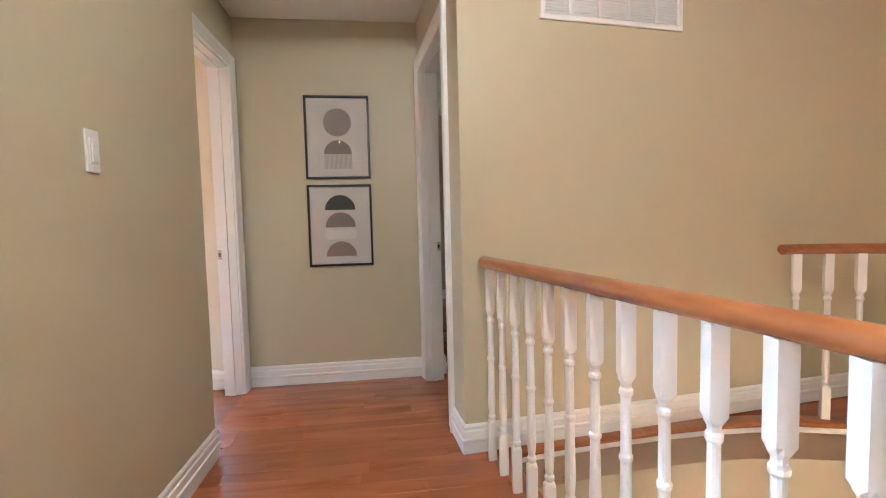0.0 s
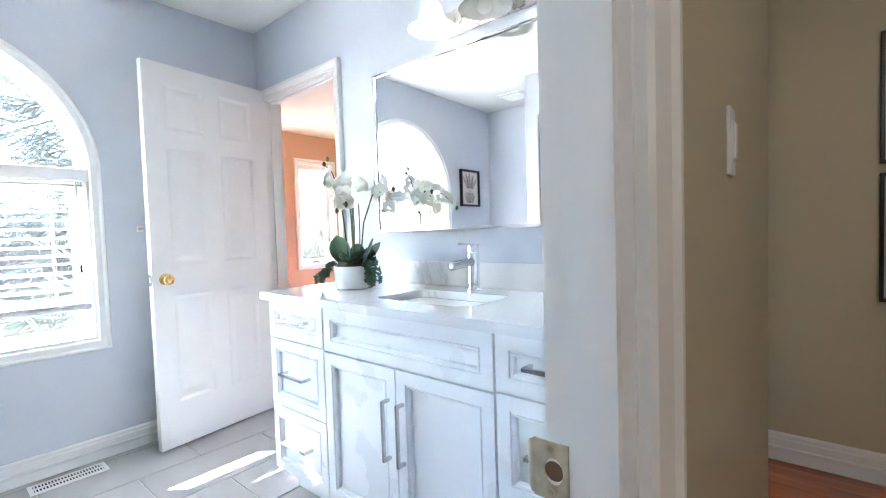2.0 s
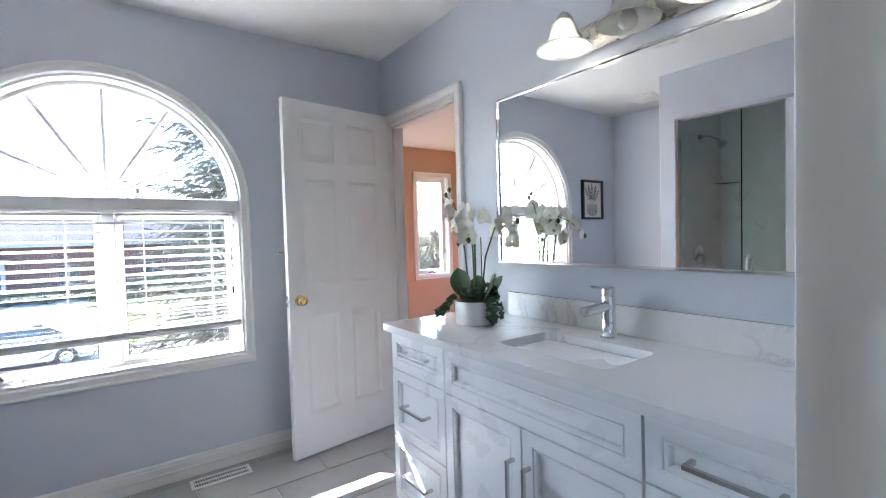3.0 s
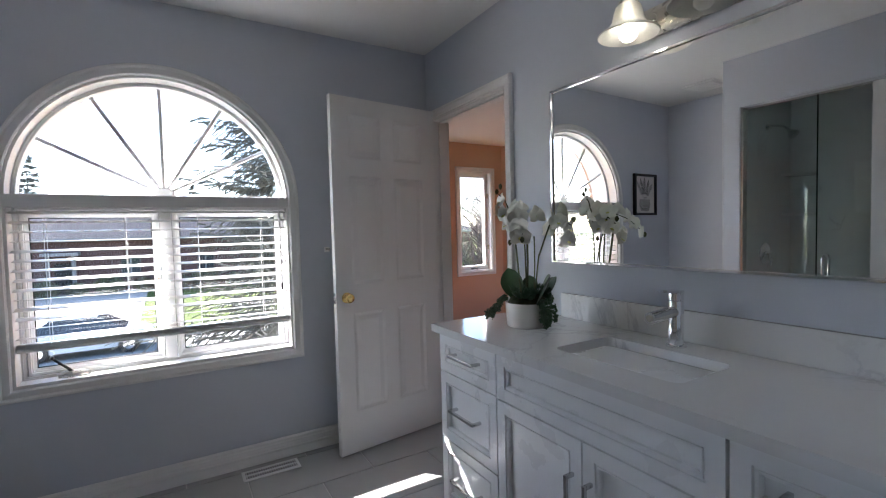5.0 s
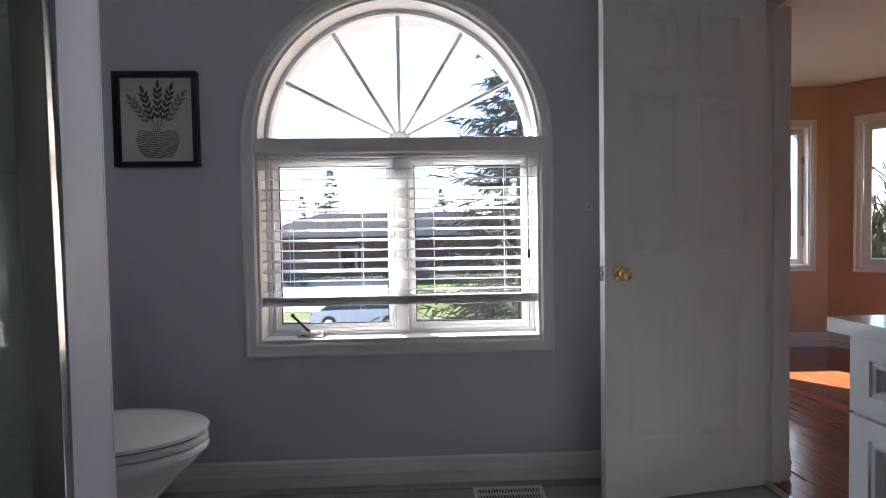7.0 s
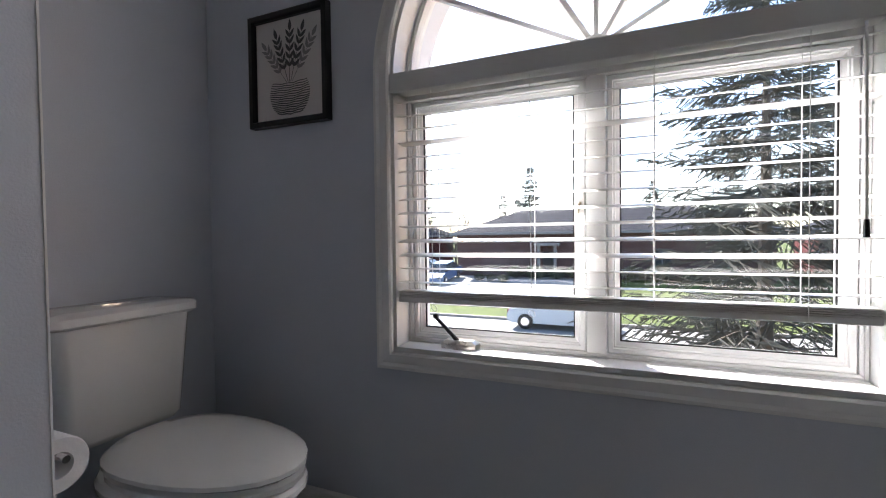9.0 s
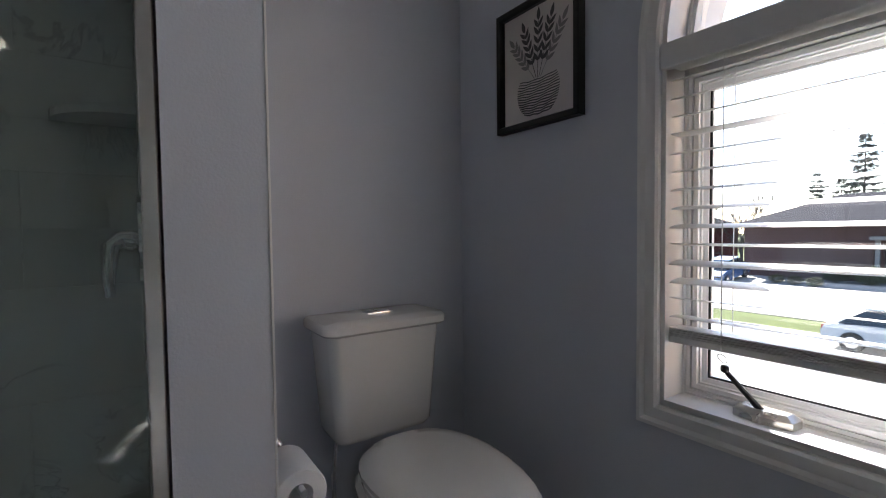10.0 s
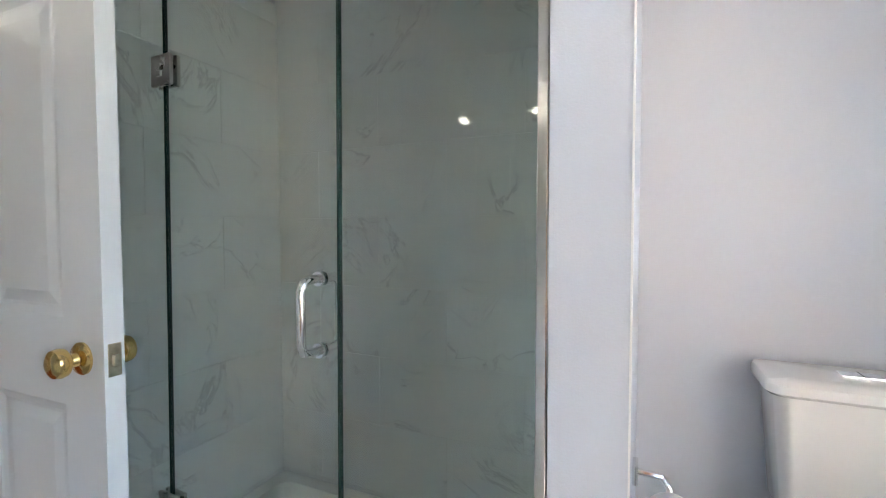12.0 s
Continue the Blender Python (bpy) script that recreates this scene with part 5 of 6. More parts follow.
structure(part("ceiling_office_strip", boxed(OX0 + 0.001, OX1, 2.32, 2.64, TOP + 0.0005, TOP + 0.1005), CEILING), "white office ceiling", "ceiling")
structure(part("floor_office", boxed(0.721, OX1, 2.62, OY1, -0.2, -0.0065), OAK_FLOOR), "glossy red-oak office floor", "floor")
baseboard([(OX1, OY1), (OX0, OY1), (OX0, 3.3)], "white office baseboard", BASE_HALL)
ol = thing("wall_outlet", "white wall outlet above the office baseboard", "outlet", (1.93, OY1, 0.36))
part("plate", boxed(-0.035, 0.035, -0.006, 0, -0.057, 0.057, 0.002), WHITE, ol)
for z in (-0.02, 0.02):
    part("socket", boxed(-0.016, 0.016, -0.008, -0.006, z - 0.014, z + 0.014, 0.001), WHITE, ol)
ch = thing("chair", "small grey shell chair on thin metal legs", "chair", (1.52, 5.55, 0))
SEAT = material("grey_moulded_seat", (0.35, 0.36, 0.38), 0.45)
bm = bmesh.new()
rows = []
for v, z, hw in ((-0.22, 0.45, 0.18), (-0.1, 0.425, 0.21), (0.08, 0.425, 0.21), (0.17, 0.46, 0.21), (0.21, 0.55, 0.2), (0.235, 0.68, 0.19), (0.25, 0.80, 0.15)):
    rows.append([(hw * (k - 4) / 4, v, z + 0.03 * ((k - 4) / 4) ** 2) for k in range(9)])
up = [[(x, y, z) for x, y, z in r] for r in rows]
for a, b in zip(up, up[1:]):
    for k in range(8):
        bm.faces.new([bm.verts.new(q) for q in (a[k], a[k + 1], b[k + 1], b[k])])
bmesh.ops.remove_doubles(bm, verts=bm.verts, dist=1e-5)
bmesh.ops.solidify(bm, geom=bm.faces[:], thickness=0.012)
part("shell", bm, SEAT, ch, smooth=True)
for sx in (-1, 1):
    for sy in (-1, 1):
        part("leg", tube(bmesh.new(), [(sx * 0.12, sy * 0.1, 0.425), (sx * 0.2, sy * 0.19, 0.0)], 0.009, 8), NICKEL, ch, "thin metal leg")
ch.rotation_euler = (0, 0, 0.6)

# ---- orchid in a white bowl on the worktop ----
LEAF = material("dark_green_leaf", (0.04, 0.085, 0.035), 0.35, 0, 0.25, 14)
SUCC = material("dusty_green_succulent", (0.06, 0.11, 0.06), 0.55, 0, 0.3, 40)
MOSS = material("brown_green_moss", (0.06, 0.06, 0.025), 0.9, 0, 0.4, 50, 0.8, 120)
PETAL = material("white_orchid_petal", (0.82, 0.81, 0.72), 0.5, 0, 0.05, 30)
LIP = material("yellow_green_lip", (0.62, 0.60, 0.20), 0.5, 0, 0.2, 60)
STEM = material("olive_stem", (0.07, 0.085, 0.03), 0.55, 0, 0.2, 30)
CERAMIC = material("white_ceramic_pot", (0.78, 0.77, 0.75), 0.3, 0, 0.02, 8)
orc = thing("potted_orchid", "white orchid with trailing succulents in a round white pot", "plant", (-1.884, 1.978, CZ1))
orng = random.Random(11)
part("pot", lathe(bmesh.new(), [(0.076, 0.001), (0.081, 0.004), (0.085, 0.05), (0.087, 0.095), (0.085, 0.098), (0.081, 0.096), (0.080, 0.07), (0.02, 0.07)], sides=40), CERAMIC, orc, "white ceramic pot", True)
bm = lathe(bmesh.new(), [(0.079, 0.072), (0.079, 0.092), (0.068, 0.112), (0.04, 0.124), (0.01, 0.128)], sides=24)
for v in bm.verts:
    v.co += Vector((orng.uniform(-1, 1), orng.uniform(-1, 1), orng.uniform(-0.4, 1))) * 0.007 * (v.co.z > 0.09)
part("moss", bm, MOSS, orc, "brown-green moss")


def blade(bm, base, way, up, length, width, curl=0.2, thick=0.0012, n=7, point=1.0):
    """A leaf or petal: a curved, cupped blade with two sides."""
    way, up = Vector(way).normalized(), Vector(up)
    side = way.cross(up).normalized()
    up = side.cross(way).normalized()
    rows = []
    for i in range(n):
        f = i / (n - 1)
        w = width * (math.sin(math.pi * min(1, 0.08 + 0.92 * f) ** point) ** 0.7 + 0.03) * 0.5
        c = Vector(base) + way * (length * f) + up * (curl * length * (f * f - f * 0.3))
        rows.append([c + side * w * u + up * w * 0.22 * u * u for u in (-1, -0.55, 0, 0.55, 1)])
    for sgn in (0, 1):
        vs = [[bm.verts.new(p - up * thick * sgn) for p in r] for r in rows]
        for a, b in zip(vs, vs[1:]):
            for k in range(4):
                bm.faces.new((a[k], a[k + 1], b[k + 1], b[k]))


for base, way, up, ln, wd in (((-0.045, -0.01, 0.10), (-0.25, -0.1, 1), (0.3, -1, 0), 0.135, 0.105), ((0.06, 0.0, 0.10), (0.6, 0.0, 0.75), (-0.5, -0.6, 0.4), 0.14, 0.105), ((-0.02, 0.03, 0.1), (-0.5, 0.5, 0.7), (0.3, -0.5, 0.5), 0.12, 0.07), ((0.02, 0.04, 0.1), (0.4, 0.6, 0.8), (0, -0.7, 0.6), 0.12, 0.065), ((0.0, -0.03, 0.11), (0.2, -0.6, 0.3), (0, 0.3, 1), 0.07, 0.04)):
    bm = bmesh.new()
    blade(bm, base, way, up, ln, wd, 0.12, 0.002, 9, 1.25)
    part("orchid_leaf", bm, LEAF, orc, "broad dark green leaf", True)


def flower(c, facing, r):
    f = Vector(facing).normalized()
    a = f.orthogonal().normalized()
    a = (Vector((0, 0, 1)) - f * f.z).normalized()
    b = f.cross(a)
    bm = bmesh.new()
    for deg, ln, wd in ((90, 1.0, 1.0), (210, 0.95, 0.75), (330, 0.95, 0.75), (15, 1.0, 1.25), (165, 1.0, 1.25)):
        t = radians(deg + orng.uniform(-8, 8))
        way = b * math.cos(t) + a * math.sin(t) + f * orng.uniform(0.0, 0.25)
        blade(bm, Vector(c) + way * 0.003, way, f, r * ln * 0.95, r * wd * 0.95, orng.uniform(-0.25, 0.05), 0.0008, 8, 0.8)
    fl = part("flower", bm, PETAL, orc, "white orchid bloom", True)
    bm = bmesh.new()
    blade(bm, Vector(c) + f * 0.003, f * 0.8 - a * 0.7, a, r * 0.45, r * 0.35, 0.3, 0.001, 5)
    part("lip", bm, LIP, fl, "yellow-green lip", True)


# spikes: three arching stems with blooms hanging from their upper part
SPIKES = [[(-0.02, -0.01, 0.1), (-0.035, -0.02, 0.3), (-0.05, -0.03, 0.44), (-0.08, -0.04, 0.51), (-0.115, -0.05, 0.54)],
          [(0.0, 0.0, 0.1), (0.005, -0.01, 0.3), (0.02, -0.03, 0.42), (0.04, -0.06, 0.45), (0.09, -0.1, 0.42), (0.13, -0.13, 0.37)],
          [(0.03, 0.01, 0.1), (0.05, 0.02, 0.28), (0.08, 0.05, 0.4), (0.11, 0.07, 0.43), (0.16, 0.085, 0.40)]]
for s in SPIKES:
    part("stem", tube(bmesh.new(), s, [0.0035, 0.0032, 0.0028, 0.0022, 0.0018, 0.0015][:len(s)], 7), STEM, orc, "olive flower stem", True)
for x0, y0 in ((-0.015, 0.015), (0.02, -0.02), (0.04, 0.0)):
    part("stake", tube(bmesh.new(), [(x0, y0, 0.1), (x0 + 0.02, y0 - 0.01, 0.25), (x0 + 0.03, y0 - 0.02, 0.36)], 0.0025, 6), STEM, orc)
BLOOMS = [((-0.095, -0.045, 0.505), (-0.3, -1, 0.1), 0.036), ((-0.07, -0.05, 0.45), (0.1, -1, -0.2), 0.042), ((-0.105, -0.055, 0.465), (-0.7, -0.7, 0), 0.039), ((-0.055, -0.055, 0.405), (-0.2, -1, 0.0), 0.037),
          ((0.0, -0.045, 0.45), (0.25, -1, 0.1), 0.046), ((0.03, -0.065, 0.39), (0.3, -1, -0.1), 0.045), ((0.075, -0.1, 0.43), (0.5, -0.9, 0.1), 0.043), ((0.12, -0.13, 0.36), (0.7, -0.7, -0.1), 0.043), ((0.055, -0.075, 0.46), (0.1, -1, 0.4), 0.04), ((0.10, -0.115, 0.40), (0.4, -1, 0), 0.041), ((-0.005, -0.055, 0.395), (-0.3, -1, -0.1), 0.04), ((-0.025, -0.035, 0.475), (-0.2, -1, 0.3), 0.037), ((0.06, -0.09, 0.355), (0.2, -1, -0.2), 0.038),
          ((0.09, 0.055, 0.42), (0.6, 0.5, 0.1), 0.046), ((0.14, 0.09, 0.385), (0.8, 0.3, -0.1), 0.044), ((0.03, 0.03, 0.44), (-0.2, 1, 0.2), 0.043), ((0.165, 0.06, 0.34), (0.9, -0.2, -0.1), 0.04), ((0.12, 0.075, 0.45), (0.2, 1, 0.2), 0.041), ((0.06, 0.06, 0.385), (0.1, 1, -0.1), 0.042), ((0.13, 0.05, 0.41), (0.8, -0.6, 0.1), 0.04)]
for c, fc, r in BLOOMS:
    flower(c, fc, r)
for p in ((-0.118, -0.05, 0.545), (-0.10, -0.045, 0.565), (-0.04, -0.05, 0.335), (0.14, -0.14, 0.35), (0.17, 0.09, 0.42)):
    bm = bmesh.new()
    lathe(bm, [(0.001, -0.012), (0.007, -0.005), (0.0085, 0.002), (0.005, 0.01), (0.001, 0.013)], p, 10)
    part("bud", bm, STEM, orc, "dark green bud", True)
# trailing succulents and rosettes
for strand in range(15):
    right = strand < 10
    a = radians(orng.uniform(-10, 52) if right else orng.uniform(-158, -122))
    rim = Vector((0.079 * math.cos(a), 0.079 * math.sin(a), 0.105))
    drop = orng.uniform(0.06, 0.10) if right else orng.uniform(0.05, 0.1)
    bm = bmesh.new()
    out = Vector((math.cos(a), math.sin(a), 0))
    steps = 16
    for k in range(steps):
        f = k / (steps - 1)
        p = rim + out * (0.018 + 0.016 * f + (0.05 * f if not right else 0)) + Vector((0, 0, 0.012 * math.sin(math.pi * min(1, f * 3)) - drop * f))
        p.z = max(p.z, 0.008)
        for q in range(4):
            o_ = Vector((orng.uniform(-1, 1), orng.uniform(-1, 1), orng.uniform(-1, 1))) * 0.009
            bmesh.ops.create_icosphere(bm, subdivisions=1, radius=orng.uniform(0.0035, 0.0055), matrix=Matrix.Translation(p + o_) @ Euler((orng.uniform(0, 3), orng.uniform(0, 3), 0)).to_matrix().to_4x4() @ Matrix.Diagonal((1, 0.7, 1.5, 1)))
    part("trailing_succulent", bm, SUCC, orc, "trailing beaded succulent", True)
for k in range(20):
    a = orng.uniform(0, 6.28) if k < 11 else orng.uniform(-0.9, 1.0)
    r = orng.uniform(0.02, 0.078) if k < 11 else orng.uniform(0.066, 0.10)
    c = Vector((r * math.cos(a), r * math.sin(a), 0.118 + orng.uniform(-0.01, 0.03)))
    bm = bmesh.new()
    for j in range(11):
        t = j * 2.4
        blade(bm, c, (math.cos(t), math.sin(t), 0.35 + 0.08 * j), (0, 0, 1), orng.uniform(0.022, 0.036), 0.011, 0.25, 0.0015, 5)
    part("succulent_rosette", bm, SUCC if k % 3 else LEAF, orc, "green succulent rosette", True)

# ---- outdoors (the bathroom is one storey up) ----
GZ = -3.1
LAWN = material("spring_lawn", (0.075, 0.095, 0.028), 0.95, 0, 0.35, 0.6, 0.6, 8, spec=0.1)
ROADM = material("sunlit_road", (0.24, 0.23, 0.215), 0.9, 0, 0.12, 0.7, 0.4, 40, spec=0.15)
CONC = material("pale_concrete", (0.30, 0.275, 0.245), 0.9, 0, 0.1, 1.5, 0.3, 40, spec=0.15)
HZ = -2.35                                            # the houses opposite stand on a rise
PROFILE = [(200, GZ), (-27.0, GZ), (-36.0, HZ), (-300, HZ)]
structure(part("ground", loft(bmesh.new(), [[(x, y, z) for x, z in PROFILE] + [(-300, y, GZ - 1), (200, y, GZ - 1)] for y in (-250, 250)]), LAWN), "spring lawn round the houses", "ground")
structure(part("road", boxed(-23.2, -12.4, -250, 250, GZ + 0.001, GZ + 0.02), ROADM), "pale sunlit street", "road")
for x0, x1 in ((-23.4, -23.2), (-12.4, -12.2)):
    structure(part("kerb", boxed(x0, x1, -250, 250, GZ + 0.001, GZ + 0.14, 0.03), CONC), "concrete kerb", "kerb")
structure(part("driveway", loft(bmesh.new(), [[(-26.8, y, GZ + 0.03), (-27.0, y, GZ + 0.04), (-36.0, y, HZ + 0.04), (-38.4, y, HZ + 0.04), (-38.4, y, HZ - 0.3), (-26.8, y, GZ - 0.3)] for y in (-19.0, -1.0)]), CONC), "wide pale concrete driveway before the houses", "driveway")
structure(part("driveway_own", boxed(-12.2, -3.6, -6.5, 2.0, GZ + 0.002, GZ + 0.03), CONC), "pale concrete driveway below the window", "driveway")

BRICK = bpy.data.materials.new("red_brick")
BRICK.use_nodes = True
nt = BRICK.node_tree
bt_ = nt.nodes.new("ShaderNodeTexBrick")
bt_.inputs["Color1"].default_value, bt_.inputs["Color2"].default_value, bt_.inputs["Mortar"].default_value = (0.10, 0.024, 0.024, 1), (0.065, 0.017, 0.018, 1), (0.09, 0.055, 0.05, 1)
bt_.inputs["Scale"].default_value, bt_.inputs["Mortar Size"].default_value = 4.6, 0.012
tc = nt.nodes.new("ShaderNodeTexCoord")
mp_ = nt.nodes.new("ShaderNodeMapping")
mp_.inputs["Rotation"].default_value = (radians(90), 0, radians(90))
nt.links.new(tc.outputs["Object"], mp_.inputs[0])
nt.links.new(mp_.outputs[0], bt_.inputs[0])
nt.links.new(bt_.outputs[0], nt.nodes["Principled BSDF"].inputs["Base Color"])
nt.nodes["Principled BSDF"].inputs["Roughness"].default_value = 0.9
nt.nodes["Principled BSDF"].inputs["Specular IOR Level"].default_value = 0.1
ROOF = material("grey_shingle_roof", (0.03, 0.03, 0.036), 1.0, 0, 0.2, 1.2, 0.5, 30, random_value=0.1, spec=0.05)
SIDING = material("grey_siding", (0.17, 0.165, 0.165), 0.6, 0, 0.04, 2)
BROWN = material("brown_garage_paint", (0.08, 0.045, 0.04), 0.6, 0, 0.1, 2)
GLASSY = material("dark_window_glass", (0.03, 0.035, 0.04), 0.08)


def house(label, x, y, w, d, h, roof_h, seed):
    """A brick house that faces +x: w along y, d deep, hip roof, windows, door, garage."""
    r = random.Random(seed)
    hs = thing("house", label, "house", (x, y, HZ))
    part("wall", boxed(-d, 0, -w / 2, w / 2, 0, h), BRICK, hs, "red brick wall")
    o = 0.5
    bm = bmesh.new()
    ridge = max(0.5, w / 2 - d / 2)
    lo = [bm.verts.new(q) for q in ((o, -w / 2 - o, h), (o, w / 2 + o, h), (-d - o, w / 2 + o, h), (-d - o, -w / 2 - o, h))]
    hi = [bm.verts.new(q) for q in ((-d / 2, -ridge, h + roof_h), (-d / 2, ridge, h + roof_h))]
    for q in ((lo[0], lo[1], hi[1], hi[0]), (lo[1], lo[2], hi[1]), (lo[2], lo[3], hi[0], hi[1]), (lo[3], lo[0], hi[0]), lo[::-1]):
        bm.faces.new(q)
    part("roof", bm, ROOF, hs, "grey shingle roof")
    part("fascia", sweep([(o, -w / 2 - o), (o, w / 2 + o), (-d - o, w / 2 + o), (-d - o, -w / 2 - o)], [(0, h - 0.18), (0, h + 0.01), (-0.03, h + 0.01), (-0.03, h - 0.18)], lambda u, v, q: (u, v, q), True), SIDING, hs)
    levels = [1.0, 3.7] if h > 4 else [1.0]
    n = int(w // 4.2)
    for lev in levels:
        for k in range(n):
            yc = -w / 2 + w * (k + 0.5) / n
            if lev == 1.0 and k in (0, 1):
                continue
            wi = part("window", boxed(0.001, 0.06, yc - 0.55, yc + 0.55, lev, lev + 1.3), SIDING, hs, "white framed window")
            for s in (-1, 1):
                part("pane", boxed(0.06, 0.075, yc + s * 0.29 - 0.24, yc + s * 0.29 + 0.24, lev + 0.08, lev + 1.27), GLASSY, wi)
    yc = -w / 2 + w / n
    g = part("garage_door", boxed(0.001, 0.08, yc - 2.3, yc + 2.3, 0, 2.2), BROWN, hs, "brown garage door")
    for k in range(4):
        part("panel_row", boxed(0.08, 0.1, yc - 2.2, yc + 2.2, 0.08 + k * 0.53, 0.54 + k * 0.53), BROWN, g)
    part("door", boxed(0.001, 0.07, yc + 2.8, yc + 3.75, 0, 2.1), DARK, hs, "dark front door")
    for s in (2.6, 3.9):
        part("porch_post", boxed(0.6, 0.8, yc + s - 0.1, yc + s + 0.1, 0, 2.6), SIDING, hs)
    part("porch_roof", boxed(0.0, 1.1, yc + 2.3, yc + 4.2, 2.6, 2.8), SIDING, hs)
    return hs


house("red brick house with a grey hip roof across the street", -38.4, -2.0, 23, 9, 3.7, 2.0, 1)
house("red brick house with a grey roof beside the driveway", -43, 22, 16, 9, 3.6, 2.2, 2)
house("red brick house with a grey roof further along the street", -42, -26, 14, 9, 3.6, 2.2, 3)
# the neighbour seen through the office window
nb = house("neighbouring red brick house close to the office", 0, 0, 14, 8, 6.2, 2.6, 4)
nb.matrix_world = pose(3.0, 14.5, GZ, 0, 0, -90)

# own facade: eaves over the window and the brick arch round it
# unseen cover, added above the ceilings so that no sun leaks in
bm = boxed(-5.3, 4.25, 2.38, 6.45, 2.545, 2.60)
box(bm, -0.5, 4.25, -3.2, 2.38, 2.545, 2.60)
structure(part("roof_deck", bm, SIDING), "unseen cover over the ceilings that blocks sun leaks", "roof")
structure(part("eaves", boxed(-3.96, XOUT - 0.001, -3.0, 2.5, 2.46, 2.52), SIDING), "white soffit of the eaves", "eaves")
structure(part("fascia", boxed(-4.0, -3.96, -3.0, 2.5, 2.42, 2.62), SIDING), "white fascia board", "eaves")
structure(part("roof_own", loft(bmesh.new(), [[(-4.02, y, 2.60), (2.0, y, 4.6), (2.0, y, 4.7), (-4.02, y, 2.68)] for y in (-3.0, 2.5)]), ROOF), "grey shingle roof of the house", "roof")
ring = structure(thing("trim_brick_arch", "brick surround outside the arched window", "brick arch"), "brick surround outside the arched window", "brick arch")
PALE_BRICK = material("tan_brick", (0.34, 0.235, 0.18), 0.9, 0, 0.15, 20, 0.5, 120, random_value=0.15)
for k in range(34):
    a0, a1 = (math.pi * (k + e) / 34 for e in (0.04, 0.96))
    pts = [(WY - r * math.cos(a), WSPRING + r * math.sin(a)) for a, r in ((a0, 0.665), (a1, 0.665), (a1, 0.83), (a0, 0.83))]
    part("brick", loft(bmesh.new(), [[(x, u, v) for u, v in pts] for x in (XOUT - 0.09, XOUT - 0.001)]), PALE_BRICK, ring)


# ---- vehicles ----
def car(label, x, y, yaw, colour):
    c = thing("car", label, "car", (x, y, GZ + 0.02))
    paint = material("car_paint_" + colour[0], colour[1], 0.25, 0.2, 0.02, 3, coat=0.6)
    prof = [(-2.15, 0.35), (-2.18, 0.62), (-2.05, 0.86), (-1.2, 0.93), (1.0, 0.95), (1.75, 0.86), (2.1, 0.7), (2.15, 0.38), (1.9, 0.26), (-1.95, 0.26)]
    part("body", loft(bmesh.new(), [[(u, v * s, z) for u, z in prof] for v, s in ((-0.86, 0.97), (-0.82, 1.03), (0.82, 1.03), (0.86, 0.97))]), paint, c)
    cab = [(-1.75, 0.92), (-1.1, 1.38), (0.15, 1.45), (0.55, 1.40), (1.25, 0.94)]
    part("cabin", loft(bmesh.new(), [[(u * (1 if z < 1 else 0.97), v * (1 if z < 1 else 0.84), z) for u, z in cab] for v in (-0.76, 0.76)]), GLASSY, c, "dark glazed cabin")
    part("roof", boxed(-1.1, 0.4, -0.63, 0.63, 1.42, 1.475, 0.02), paint, c)
    for u in (-1.35, 1.35):
        for s in (-1, 1):
            t = part("wheel", lathe(bmesh.new(), [(0.2, s * 0.70), (0.33, s * 0.70), (0.335, s * 0.72), (0.335, s * 0.88), (0.31, s * 0.90), (0.2, s * 0.905)], (u, 0, 0.335), 20, "y"), BLACK, c, "black tyre")
            part("rim", lathe(bmesh.new(), [(0.2, s * 0.9), (0.19, s * 0.91), (0.05, s * 0.915)], (u, 0, 0.335), 14, "y"), CHROME, t)
    for s in (-1, 1):
        part("headlight", boxed(2.02, 2.14, s * 0.62 - 0.18, s * 0.62 + 0.18, 0.62, 0.74, 0.02), GLASSY, c)
        part("tail_light", boxed(-2.17, -2.06, s * 0.65 - 0.15, s * 0.65 + 0.15, 0.68, 0.82, 0.02), material("tail_red" + str(s + yaw), (0.25, 0.01, 0.01), 0.3), c)
    c.rotation_euler = (0, 0, radians(yaw))
    if x < -30:
        c.location.z = HZ + 0.04
        if x > -36:
            c.location.z, c.rotation_euler = HZ - 0.12, (0, radians(7.6), radians(yaw))
    return c


car("pale blue car parked by the kerb", -22.2, -2.3, 90, ("blue", (0.42, 0.47, 0.53)))
car("silver car on the driveway opposite", -37.2, -16.0, 90, ("silver", (0.5, 0.51, 0.53)))
car("blue car on the driveway opposite", -34.9, -13.4, 0, ("deep_blue", (0.10, 0.16, 0.30)))

# ---- trees ----
NEEDLE = material("spruce_needles", (0.115, 0.112, 0.096), 0.9, 0, 0.4, 2, spec=0.15)
BARK = material("grey_brown_bark", (0.13, 0.105, 0.085), 0.95, 0, 0.3, 5, 0.6, 30)
CEDAR = material("cedar_foliage", (0.075, 0.08, 0.04), 0.8, 0, 0.45, 2)
TWIG = material("bare_twigs", (0.085, 0.07, 0.06), 0.9, 0, 0.25, 4)


def mesh_object(name, verts, faces, mat, parent, label=""):
    me = bpy.data.meshes.new(name)
    me.from_pydata(verts, [], faces)
    me.materials.append(mat)
    ob = new(name, me)
    ob.parent = parent
    if label:
        ob["label"] = label
    return ob


